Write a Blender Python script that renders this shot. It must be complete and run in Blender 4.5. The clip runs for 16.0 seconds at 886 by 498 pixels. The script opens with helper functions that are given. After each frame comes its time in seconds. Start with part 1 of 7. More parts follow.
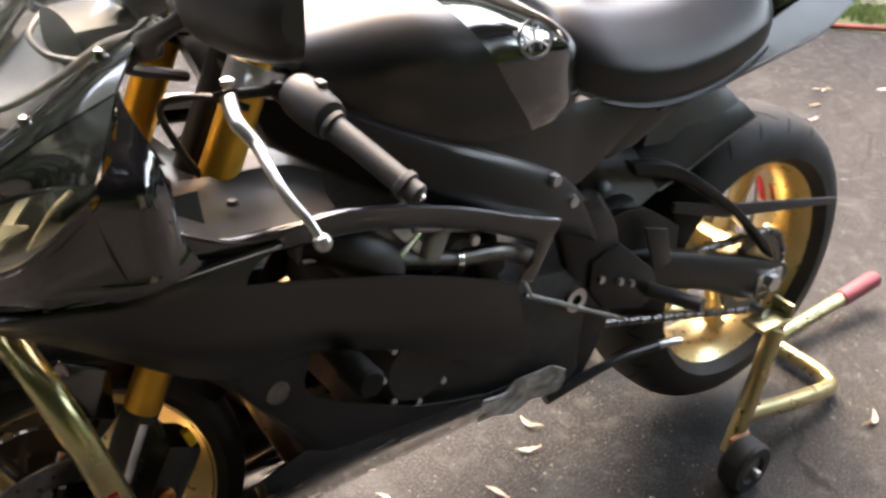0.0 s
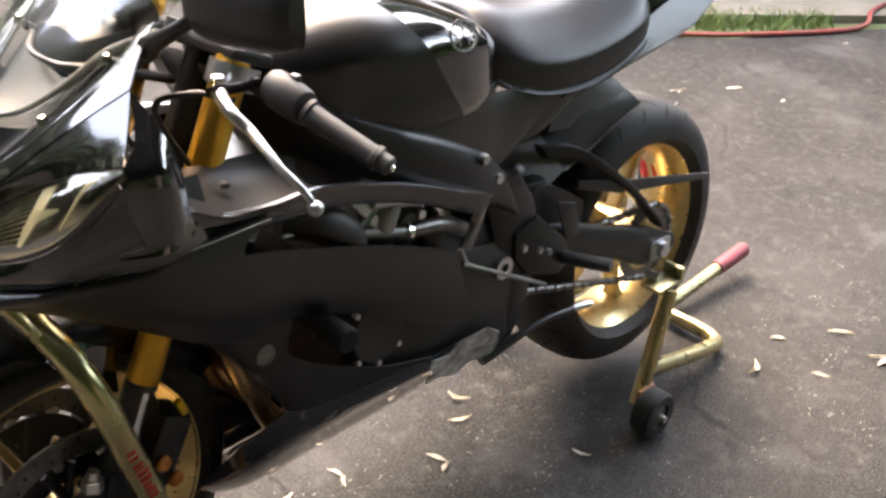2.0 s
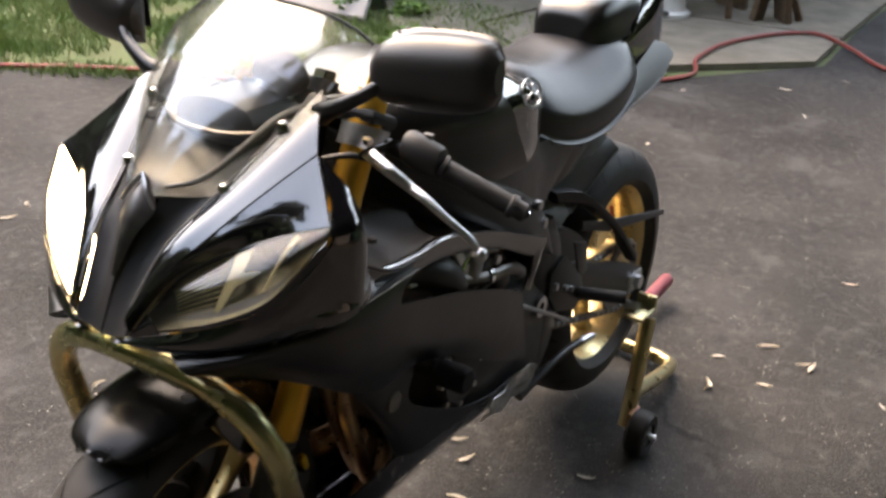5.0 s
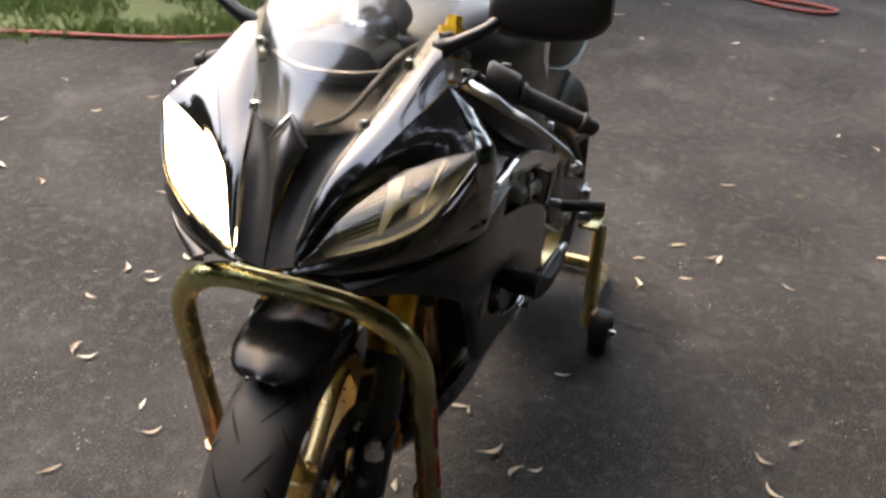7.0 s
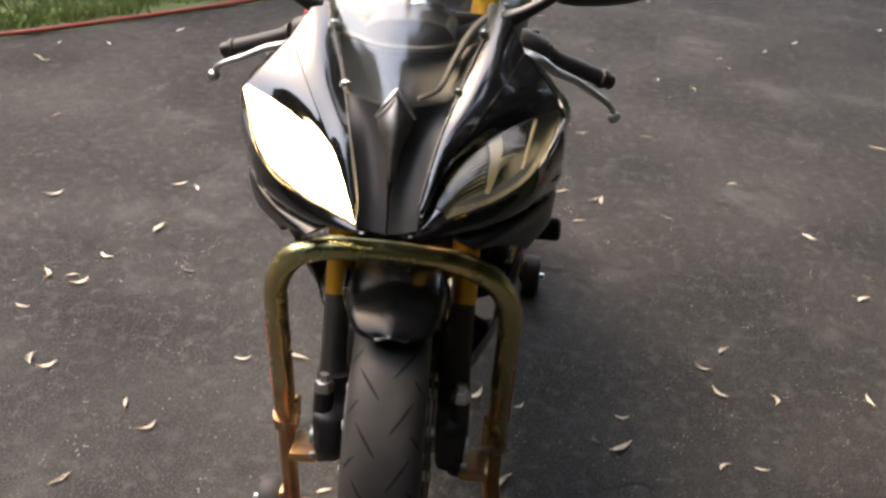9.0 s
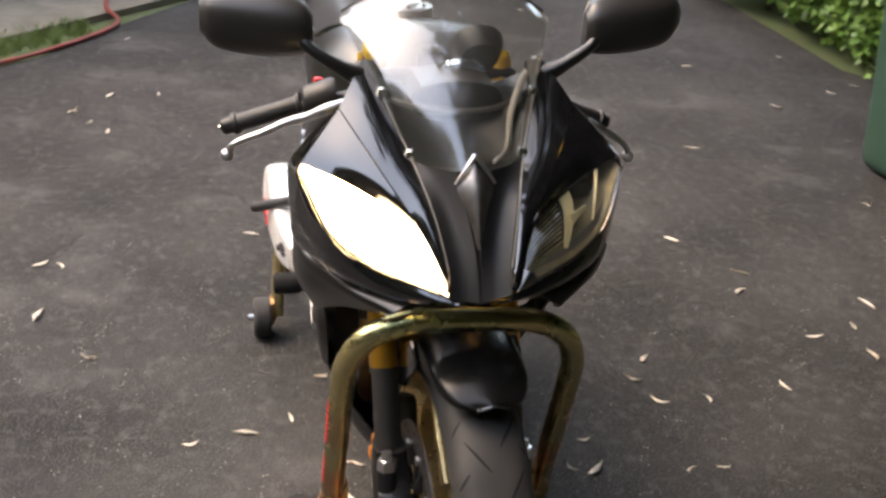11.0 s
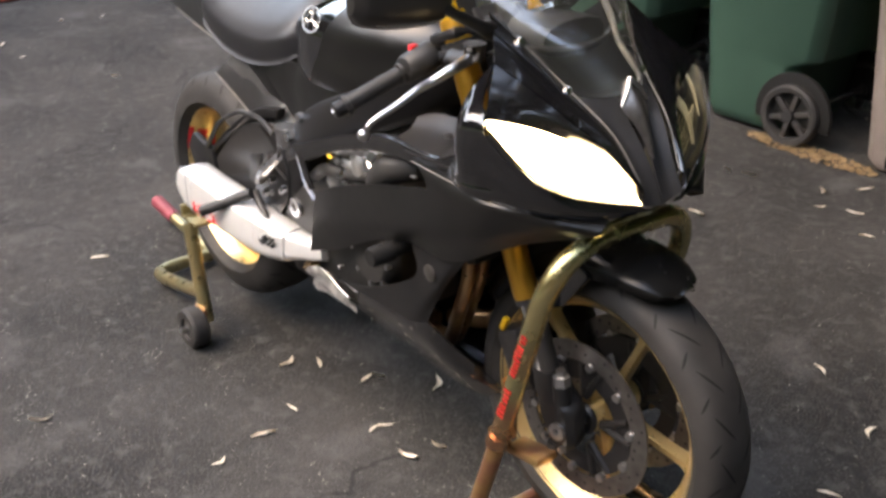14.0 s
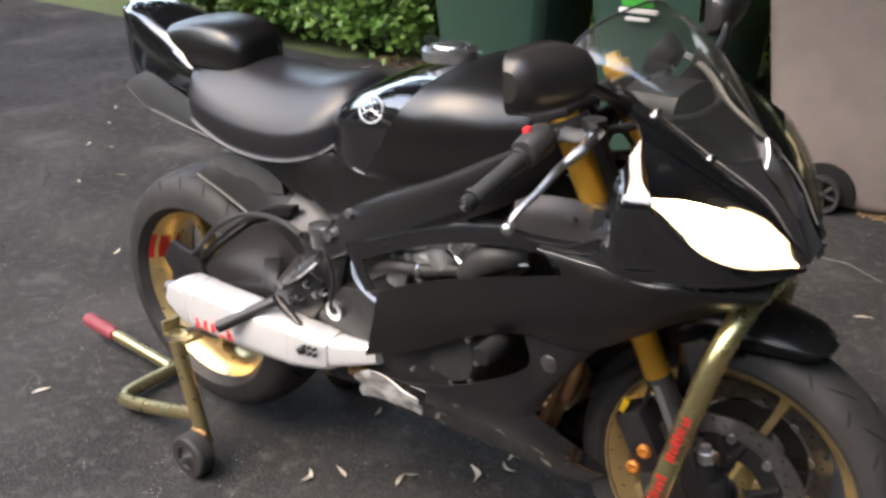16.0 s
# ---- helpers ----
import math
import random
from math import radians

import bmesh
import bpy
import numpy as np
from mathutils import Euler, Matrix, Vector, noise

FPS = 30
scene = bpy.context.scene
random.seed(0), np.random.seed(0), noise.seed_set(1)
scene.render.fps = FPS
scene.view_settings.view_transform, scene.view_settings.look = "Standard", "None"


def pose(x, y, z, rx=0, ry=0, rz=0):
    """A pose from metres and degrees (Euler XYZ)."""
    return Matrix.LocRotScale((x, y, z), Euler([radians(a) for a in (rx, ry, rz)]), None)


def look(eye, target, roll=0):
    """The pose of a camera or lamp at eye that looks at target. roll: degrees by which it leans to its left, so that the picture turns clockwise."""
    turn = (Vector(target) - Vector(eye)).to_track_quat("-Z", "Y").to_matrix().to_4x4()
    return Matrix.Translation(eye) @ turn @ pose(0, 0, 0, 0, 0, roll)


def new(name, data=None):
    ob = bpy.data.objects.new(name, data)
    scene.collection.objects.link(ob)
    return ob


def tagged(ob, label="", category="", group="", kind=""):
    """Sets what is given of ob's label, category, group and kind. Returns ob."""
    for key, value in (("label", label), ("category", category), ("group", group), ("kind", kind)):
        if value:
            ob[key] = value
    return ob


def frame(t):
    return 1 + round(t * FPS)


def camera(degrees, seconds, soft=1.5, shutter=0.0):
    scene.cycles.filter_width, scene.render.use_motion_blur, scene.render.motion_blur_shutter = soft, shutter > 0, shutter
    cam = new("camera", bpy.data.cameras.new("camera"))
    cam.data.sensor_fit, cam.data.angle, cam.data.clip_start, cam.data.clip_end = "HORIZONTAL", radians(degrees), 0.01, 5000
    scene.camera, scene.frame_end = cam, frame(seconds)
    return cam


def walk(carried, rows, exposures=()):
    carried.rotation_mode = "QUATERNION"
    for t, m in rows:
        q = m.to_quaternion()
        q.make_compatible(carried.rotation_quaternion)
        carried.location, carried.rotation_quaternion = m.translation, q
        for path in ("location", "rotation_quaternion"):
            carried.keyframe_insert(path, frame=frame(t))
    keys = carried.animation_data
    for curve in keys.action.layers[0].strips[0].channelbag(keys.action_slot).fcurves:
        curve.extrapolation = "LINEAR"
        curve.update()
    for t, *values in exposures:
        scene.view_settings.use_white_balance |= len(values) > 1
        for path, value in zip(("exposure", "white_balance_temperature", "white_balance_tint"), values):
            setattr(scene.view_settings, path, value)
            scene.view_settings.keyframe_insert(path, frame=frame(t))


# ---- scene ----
cam = camera(45.0, 16.0, soft=2.9, shutter=0.4)
PATH = [
    (0, (0.917, 1.169, 1.491), (-0.130, -0.191, 0.464), 2.6),
    (0.5, (1.076, 1.175, 1.500), (-0.118, -0.087, 0.511), 0.8),
    (1, (1.161, 1.177, 1.511), (-0.111, -0.016, 0.532), 1.1),
    (1.5, (1.166, 1.231, 1.514), (-0.115, 0.032, 0.554), 1.7),
    (2, (1.163, 1.259, 1.512), (-0.096, 0.040, 0.548), 2.5),
    (2.5, (1.164, 1.271, 1.513), (-0.100, 0.026, 0.590), 2.5),
    (3, (1.198, 1.257, 1.506), (-0.130, 0.037, 0.642), 3.3),
    (3.5, (1.320, 1.189, 1.509), (-0.098, 0.039, 0.693), 3.7),
    (4, (1.439, 1.110, 1.509), (-0.070, 0.064, 0.718), 3.4),
    (4.5, (1.481, 1.038, 1.506), (-0.059, 0.037, 0.714), 4.4),
    (5, (1.558, 0.950, 1.522), (0.007, 0.012, 0.674), 4.1),
    (5.2, (1.599, 0.920, 1.524), (0.044, 0.015, 0.649), 3.9),
    (5.5, (1.650, 0.871, 1.530), (0.087, 0.010, 0.627), 3.8),
    (5.8, (1.705, 0.823, 1.533), (0.124, 0.011, 0.614), 3.8),
    (6.1, (1.760, 0.774, 1.533), (0.156, 0.018, 0.608), 3.9),
    (6.4, (1.815, 0.723, 1.532), (0.183, 0.029, 0.607), 4.0),
    (6.7, (1.867, 0.669, 1.530), (0.205, 0.043, 0.610), 4.2),
    (7, (1.913, 0.608, 1.529), (0.223, 0.057, 0.614), 4.4),
    (7.3, (1.952, 0.542, 1.529), (0.236, 0.071, 0.618), 4.5),
    (7.5, (1.967, 0.505, 1.531), (0.236, 0.081, 0.623), 4.8),
    (8, (2.032, 0.380, 1.532), (0.269, 0.103, 0.628), 4.7),
    (8.5, (2.128, 0.248, 1.536), (0.346, 0.110, 0.639), 4.6),
    (9, (2.159, 0.139, 1.536), (0.389, 0.051, 0.607), 4.7),
    (9.5, (2.128, 0.018, 1.528), (0.344, 0.032, 0.622), 3.6),
    (10, (2.127, -0.101, 1.541), (0.350, 0.012, 0.628), 3.8),
    (10.2, (2.117, -0.149, 1.539), (0.339, 0.011, 0.640), 4.2),
    (10.5, (2.109, -0.226, 1.543), (0.334, 0.010, 0.652), 4.4),
    (10.8, (2.091, -0.313, 1.546), (0.323, 0.022, 0.671), 4.5),
    (11.1, (2.067, -0.409, 1.547), (0.315, 0.039, 0.693), 4.6),
    (11.4, (2.044, -0.513, 1.548), (0.316, 0.053, 0.714), 4.5),
    (11.7, (2.023, -0.622, 1.548), (0.329, 0.056, 0.729), 4.2),
    (12, (2.009, -0.735, 1.549), (0.355, 0.041, 0.733), 3.6),
    (12.3, (2.004, -0.852, 1.549), (0.395, 0.000, 0.722), 2.8),
    (12.5, (2.007, -0.932, 1.548), (0.437, -0.009, 0.721), 2.7),
    (13, (2.009, -1.129, 1.551), (0.511, -0.131, 0.679), 0.5),
    (13.5, (1.932, -1.203, 1.530), (0.489, -0.185, 0.591), 1.0),
    (14, (1.808, -1.266, 1.526), (0.396, -0.162, 0.638), 0.4),
    (14.5, (1.708, -1.403, 1.535), (0.379, -0.144, 0.730), 1.6),
    (15, (1.599, -1.561, 1.547), (0.368, -0.218, 0.720), -0.5),
    (15.5, (1.465, -1.587, 1.541), (0.292, -0.193, 0.717), 0.1),
    (16, (1.299, -1.576, 1.535), (0.143, -0.150, 0.738), -1.4),
]
EXPOSURES = [(0, 3.2, 10600, 16), (3, 3.05, 10600, 16), (5, 2.25, 10500, 15), (8.5, 1.95, 10500, 15), (10, 1.95, 10500, 15), (12.5, 1.95, 9900, 14), (14.5, 1.92, 9400, 13), (16, 1.88, 9000, 12)]
walk(cam, [(t, look(eye, target, roll)) for t, eye, target, roll in PATH], exposures=EXPOSURES)

# ---- world and light ----
SUN_ELEVATION, SUN_AZIMUTH = radians(55), radians(245)
world = bpy.data.worlds.new("world")
scene.world = world
world.use_nodes = True
wn = world.node_tree
sky = wn.nodes.new("ShaderNodeTexSky")
sky.sky_type = "NISHITA"
sky.sun_disc = False
sky.sun_elevation = SUN_ELEVATION
sky.sun_rotation = radians(90) - SUN_AZIMUTH
sky.air_density = 1.0
sky.dust_density = 1.0
wn.nodes["Background"].inputs["Strength"].default_value = 0.50
wn.links.new(sky.outputs["Color"], wn.nodes["Background"].inputs["Color"])
sun = new("sun", bpy.data.lights.new("sun", "SUN"))
sun.data.energy = 0.3
sun.data.angle = radians(40)
sun.data.color = (1.0, 0.96, 0.91)
SUN_WAY = Vector((math.cos(SUN_ELEVATION) * math.cos(SUN_AZIMUTH), math.cos(SUN_ELEVATION) * math.sin(SUN_AZIMUTH), math.sin(SUN_ELEVATION)))
sun.matrix_world = look(SUN_WAY * 20, (0, 0, 0))


# ---- materials ----
def material(name, color, rough=0.5, metal=0.0, second=None, scale=20.0, amount=0.5, bump=0.0, bump_scale=200.0, coat=0.0, rough_var=0.15, spec=0.5, detail=6.0):
    """Principled surface with two scales of colour change, a roughness that varies and a fine relief, in object metres."""
    mat = bpy.data.materials.new(name)
    mat.use_nodes = True
    nt = mat.node_tree
    bsdf = nt.nodes["Principled BSDF"]
    tex = nt.nodes.new("ShaderNodeTexCoord")
    second = second or tuple(c * 0.75 for c in color)
    n1 = nt.nodes.new("ShaderNodeTexNoise")
    n1.inputs["Scale"].default_value, n1.inputs["Detail"].default_value = scale, detail
    nt.links.new(tex.outputs["Object"], n1.inputs["Vector"])
    ramp = nt.nodes.new("ShaderNodeMapRange")
    ramp.inputs["From Min"].default_value, ramp.inputs["From Max"].default_value = 0.35, 0.65
    ramp.inputs["To Max"].default_value = amount
    nt.links.new(n1.outputs["Fac"], ramp.inputs["Value"])
    mix = nt.nodes.new("ShaderNodeMix")
    mix.data_type = "RGBA"
    mix.inputs["A"].default_value, mix.inputs["B"].default_value = (*color, 1), (*second, 1)
    nt.links.new(ramp.outputs["Result"], mix.inputs["Factor"])
    nt.links.new(mix.outputs["Result"], bsdf.inputs["Base Color"])
    n2 = nt.nodes.new("ShaderNodeTexNoise")
    n2.inputs["Scale"].default_value, n2.inputs["Detail"].default_value = scale * 4, 4
    nt.links.new(tex.outputs["Object"], n2.inputs["Vector"])
    rr = nt.nodes.new("ShaderNodeMapRange")
    rr.inputs["To Min"].default_value, rr.inputs["To Max"].default_value = max(0.02, rough - rough_var * rough), min(1, rough + rough_var * rough)
    nt.links.new(n2.outputs["Fac"], rr.inputs["Value"])
    nt.links.new(rr.outputs["Result"], bsdf.inputs["Roughness"])
    bsdf.inputs["Metallic"].default_value = metal
    bsdf.inputs["Specular IOR Level"].default_value = spec
    bsdf.inputs["Coat Weight"].default_value = coat
    bsdf.inputs["Coat Roughness"].default_value = 0.06
    if bump:
        nb = nt.nodes.new("ShaderNodeTexNoise")
        nb.inputs["Scale"].default_value, nb.inputs["Detail"].default_value = bump_scale, 5
        nt.links.new(tex.outputs["Object"], nb.inputs["Vector"])
        bp = nt.nodes.new("ShaderNodeBump")
        bp.inputs["Strength"].default_value, bp.inputs["Distance"].default_value = bump, 4.0 * min(0.001, 0.25 / bump_scale)
        nt.links.new(nb.outputs["Fac"], bp.inputs["Height"])
        nt.links.new(bp.outputs["Normal"], bsdf.inputs["Normal"])
    return mat


def glass(name, color, rough=0.02, alpha=0.25, ior=1.5, veil=0.0):
    """A thin clear pane: mostly see-through, with the gloss of plastic."""
    mat = bpy.data.materials.new(name)
    mat.use_nodes = True
    nt = mat.node_tree
    bsdf = nt.nodes["Principled BSDF"]
    nt.nodes.remove(bsdf)
    clear = nt.nodes.new("ShaderNodeBsdfTransparent")
    clear.inputs["Color"].default_value = (*color, 1)
    shine = nt.nodes.new("ShaderNodeBsdfGlossy")
    shine.inputs["Roughness"].default_value = rough
    haze = nt.nodes.new("ShaderNodeBsdfDiffuse")
    haze.inputs["Color"].default_value = (0.5, 0.5, 0.5, 1)
    facing = nt.nodes.new("ShaderNodeLayerWeight")
    facing.inputs["Blend"].default_value = 0.5
    power = nt.nodes.new("ShaderNodeMath")
    power.operation = "POWER"
    power.inputs[1].default_value = 4.0
    nt.links.new(facing.outputs["Facing"], power.inputs[0])
    fres = nt.nodes.new("ShaderNodeMapRange")
    fres.inputs["To Min"].default_value, fres.inputs["To Max"].default_value = ((ior - 1) / (ior + 1)) ** 2, 0.7
    nt.links.new(power.outputs[0], fres.inputs["Value"])
    m0, m1 = nt.nodes.new("ShaderNodeMixShader"), nt.nodes.new("ShaderNodeMixShader")
    if veil:
        soft_shine = nt.nodes.new("ShaderNodeBsdfGlossy")
        soft_shine.inputs["Roughness"].default_value = 0.32
        m2 = nt.nodes.new("ShaderNodeMixShader")
        m2.inputs["Fac"].default_value = veil
        nt.links.new(clear.outputs[0], m2.inputs[1])
        nt.links.new(soft_shine.outputs[0], m2.inputs[2])
        clear = m2
    m0.inputs["Fac"].default_value = alpha
    nt.links.new(clear.outputs[0], m0.inputs[1])
    nt.links.new(haze.outputs[0], m0.inputs[2])
    nt.links.new(fres.outputs[0], m1.inputs["Fac"])
    nt.links.new(m0.outputs[0], m1.inputs[1])
    nt.links.new(shine.outputs[0], m1.inputs[2])
    nt.links.new(m1.outputs[0], nt.nodes["Material Output"].inputs["Surface"])
    return mat


def glow(name, color, strength):
    mat = bpy.data.materials.new(name)
    mat.use_nodes = True
    bsdf = mat.node_tree.nodes["Principled BSDF"]
    bsdf.inputs["Base Color"].default_value = (*color, 1)
    bsdf.inputs["Emission Color"].default_value = (*color, 1)
    bsdf.inputs["Emission Strength"].default_value = strength
    return mat


GLOSS = material("gloss_black_paint", (0.004, 0.004, 0.005), 0.10, 0, (0.007, 0.007, 0.008), 8, 0.6, coat=1.0, rough_var=0.4, spec=0.7)
GUARDBLACK = material("dull_gloss_black", (0.004, 0.004, 0.004), 0.26, 0, (0.007, 0.007, 0.007), 12, 0.7, bump=0.01, bump_scale=700, spec=0.22)
MATTE = material("satin_black_paint", (0.004, 0.004, 0.004), 0.33, 0, (0.006, 0.0055, 0.0055), 10, 0.7, bump=0.012, bump_scale=900, rough_var=0.2, spec=0.6)
GREYMAT = material("matte_black_shell", (0.018, 0.0165, 0.016), 0.36, 0, (0.024, 0.022, 0.021), 14, 0.5, bump=0.05, bump_scale=900)
# two greys of one plastic, raised to carry the sky's sheen in colour
HUGGREY = material("skylit_grey_plastic", (0.085, 0.082, 0.08), 0.38, 0, (0.06, 0.058, 0.056), 18, 0.7, bump=0.04, bump_scale=700)
HUGPLATE = material("skylit_pale_plastic", (0.15, 0.145, 0.14), 0.38, 0, (0.11, 0.106, 0.10), 18, 0.7, bump=0.04, bump_scale=700)
PLASTIC = material("black_plastic", (0.014, 0.014, 0.015), 0.5, 0, (0.025, 0.024, 0.024), 30, 0.6, bump=0.06, bump_scale=700)
FRAMEMAT = material("black_frame_paint", (0.010, 0.010, 0.011), 0.38, 0, (0.016, 0.015, 0.015), 25, 0.6, bump=0.03, bump_scale=600, spec=0.35)
SEATMAT = material("black_vinyl", (0.013, 0.013, 0.015), 0.36, 0, (0.019, 0.019, 0.021), 25, 0.5, bump=0.06, bump_scale=1400, spec=0.5)
RUBBER = material("tyre_rubber", (0.020, 0.019, 0.0185), 0.62, 0, (0.034, 0.032, 0.031), 18, 0.7, bump=0.08, bump_scale=500, spec=0.35)
GRIPRUBBER = material("grip_rubber", (0.014, 0.014, 0.015), 0.55, 0, (0.022, 0.022, 0.022), 60, 0.6, bump=0.3, bump_scale=350)
GOLD = material("gold_wheel_paint", (0.70, 0.53, 0.27), 0.30, 0.8, (0.60, 0.44, 0.21), 20, 0.6, rough_var=0.3)
GOLDFORK = material("gold_anodised_fork", (0.76, 0.41, 0.07), 0.38, 0.9, (0.62, 0.30, 0.045), 12, 0.5, rough_var=0.08)
CHROME = material("polished_metal", (0.78, 0.78, 0.78), 0.14, 1.0, (0.6, 0.6, 0.6), 40, 0.6, rough_var=0.5)
ALLOY = material("brushed_aluminium", (0.62, 0.62, 0.62), 0.32, 1.0, (0.45, 0.45, 0.46), 60, 0.7, bump=0.04, bump_scale=300)
STEEL = material("dark_steel", (0.20, 0.19, 0.18), 0.36, 0.9, (0.11, 0.10, 0.10), 40, 0.7, bump=0.05, bump_scale=400)
ENGINE = material("engine_black_cast", (0.022, 0.022, 0.022), 0.5, 0.3, (0.045, 0.042, 0.04), 40, 0.6, bump=0.15, bump_scale=300)
CASTALU = material("engine_grey_cast", (0.30, 0.295, 0.285), 0.42, 0.5, (0.19, 0.185, 0.175), 40, 0.7, bump=0.15, bump_scale=300)
HEADER = material("heat_tinted_header_pipe", (0.52, 0.34, 0.18), 0.30, 0.9, (0.26, 0.14, 0.09), 18, 0.9, rough_var=0.3)
MUFFLER = material("bright_muffler_alloy", (0.92, 0.91, 0.89), 0.30, 0.65, (0.84, 0.83, 0.81), 14, 0.6, rough_var=0.15)
def zinc_plating():
    """Yellow zinc: gold and green clouds, with copper-red patches that spread towards the foot of the tubes."""
    mat = material("yellow_zinc_plating", (0.58, 0.44, 0.21), 0.25, 0.92, (0.38, 0.38, 0.20), 7, 1.0, rough_var=0.4)
    nt = mat.node_tree
    bsdf, tex = nt.nodes["Principled BSDF"], nt.nodes["Texture Coordinate"]
    was = bsdf.inputs["Base Color"].links[0].from_socket
    sep = nt.nodes.new("ShaderNodeSeparateXYZ")
    nt.links.new(tex.outputs["Object"], sep.inputs[0])
    low = nt.nodes.new("ShaderNodeMapRange")
    low.inputs["From Min"].default_value, low.inputs["From Max"].default_value = 0.72, 0.40
    nt.links.new(sep.outputs["Z"], low.inputs["Value"])
    cloud = nt.nodes.new("ShaderNodeTexNoise")
    cloud.inputs["Scale"].default_value, cloud.inputs["Detail"].default_value = 11, 5
    nt.links.new(tex.outputs["Object"], cloud.inputs["Vector"])
    patch = nt.nodes.new("ShaderNodeMapRange")
    patch.inputs["From Min"].default_value, patch.inputs["From Max"].default_value = 0.38, 0.62
    nt.links.new(cloud.outputs["Fac"], patch.inputs["Value"])
    both_ = nt.nodes.new("ShaderNodeMath")
    both_.operation = "MULTIPLY"
    nt.links.new(low.outputs["Result"], both_.inputs[0])
    nt.links.new(patch.outputs["Result"], both_.inputs[1])
    mix = nt.nodes.new("ShaderNodeMix")
    mix.data_type = "RGBA"
    mix.inputs["B"].default_value = (0.40, 0.19, 0.12, 1)
    nt.links.new(both_.outputs[0], mix.inputs["Factor"])
    nt.links.new(was, mix.inputs["A"])
    nt.links.new(mix.outputs["Result"], bsdf.inputs["Base Color"])
    return mat


ZINC = zinc_plating()
RZINC = material("dull_yellow_zinc_plating", (0.56, 0.43, 0.22), 0.30, 0.9, (0.38, 0.35, 0.20), 9, 1.0, rough_var=0.4)
ZINC2 = material("yellow_zinc_rubbed", (0.46, 0.30, 0.12), 0.38, 0.8, (0.33, 0.14, 0.10), 12, 1.0, rough_var=0.4)
REDSTICKER = material("red_sticker", (0.80, 0.04, 0.05), 0.4, 0, (0.65, 0.03, 0.03), 60, 0.5)
WHITESTICKER = material("white_sticker", (0.72, 0.72, 0.70), 0.4, 0, (0.6, 0.6, 0.58), 60, 0.5)
ORANGE = material("orange_piston", (0.42, 0.15, 0.03), 0.4, 0.4, (0.4, 0.12, 0.02), 60, 0.6)
YELLOW = material("yellow_anodised", (0.80, 0.50, 0.04), 0.3, 0.6, (0.7, 0.4, 0.03), 60, 0.5)
MAROON = material("maroon_rubber_grip", (0.22, 0.035, 0.05), 0.6, 0, (0.16, 0.025, 0.035), 40, 0.7, bump=0.1)
REFLECTOR = material("headlight_reflector", (0.10, 0.088, 0.055), 0.40, 0.4, (0.05, 0.042, 0.025), 40, 0.9, bump=0.2, bump_scale=60)
RIBMETAL = material("brassy_reflector_metal", (0.55, 0.47, 0.28), 0.35, 0.8, (0.20, 0.16, 0.08), 60, 0.8)
PALEFIN = material("pale_reflector_fin", (0.62, 0.55, 0.36), 0.3, 0.2, (0.50, 0.42, 0.26), 40, 0.7)
GROOVE = material("tread_groove_rubber", (0.006, 0.006, 0.006), 0.85, 0, (0.010, 0.010, 0.010), 60, 0.5, spec=0.25)
SCRAPED = material("scraped_bare_metal", (0.80, 0.79, 0.76), 0.34, 0.4, (0.24, 0.22, 0.20), 40, 1.0, bump=0.2, bump_scale=120)
CLEARHOSE = material("pale_blue_hose", (0.30, 0.36, 0.46), 0.3, 0, (0.24, 0.28, 0.36), 40, 0.6)
LENS = glass("clear_lens", (0.95, 0.94, 0.90), 0.03, 0.004, 1.4)
SCREEN = glass("tinted_screen", (0.93, 0.93, 0.91), 0.05, 0.008, 1.65, 0.03)
LAMP = glow("lit_headlight", (1.0, 0.86, 0.62), 8.0)
BINGREEN = material("dark_green_bin_plastic", (0.022, 0.056, 0.040), 0.45, 0, (0.028, 0.068, 0.048), 6, 0.8, bump=0.06, bump_scale=300)
BINTAUPE = material("taupe_bin_plastic", (0.20, 0.165, 0.145), 0.5, 0, (0.165, 0.135, 0.12), 6, 0.8, bump=0.06, bump_scale=300)
RIMGREY = material("pale_grey_plastic", (0.20, 0.19, 0.17), 0.4, 0, (0.16, 0.15, 0.14), 20, 0.6)
HOSE = material("red_hose", (0.30, 0.045, 0.035), 0.5, 0, (0.20, 0.045, 0.035), 12, 0.9)
PETAL = material("dry_petal", (0.72, 0.67, 0.58), 0.7, 0, (0.58, 0.49, 0.36), 60, 0.9)
WOOD = material("weathered_wood", (0.16, 0.10, 0.06), 0.75, 0, (0.09, 0.055, 0.035), 20, 0.9, bump=0.2, bump_scale=120)
BOARDPAINT = material("pale_board_paint", (0.36, 0.32, 0.30), 0.6, 0, (0.28, 0.25, 0.23), 5, 0.9, bump=0.03)
WHITEPAINT = material("white_paint", (0.74, 0.73, 0.70), 0.5, 0, (0.66, 0.64, 0.6), 8, 0.8, bump=0.03)
SIDING = material("beige_siding", (0.36, 0.27, 0.19), 0.6, 0, (0.30, 0.22, 0.15), 7, 0.8, bump=0.06)
GRASSMAT = material("grass_blades", (0.10, 0.17, 0.04), 0.55, 0, (0.20, 0.235, 0.085), 3, 0.9)
SOIL = material("lawn_soil", (0.075, 0.085, 0.035), 0.9, 0, (0.06, 0.10, 0.03), 6, 0.9, bump=0.4, bump_scale=60)
TREELEAF = material("tree_leaf", (0.030, 0.050, 0.018), 0.6, 0, (0.05, 0.07, 0.025), 2, 1.0)
LEAF = material("shrub_leaf", (0.065, 0.15, 0.025), 0.45, 0, (0.12, 0.22, 0.04), 4, 1.0)
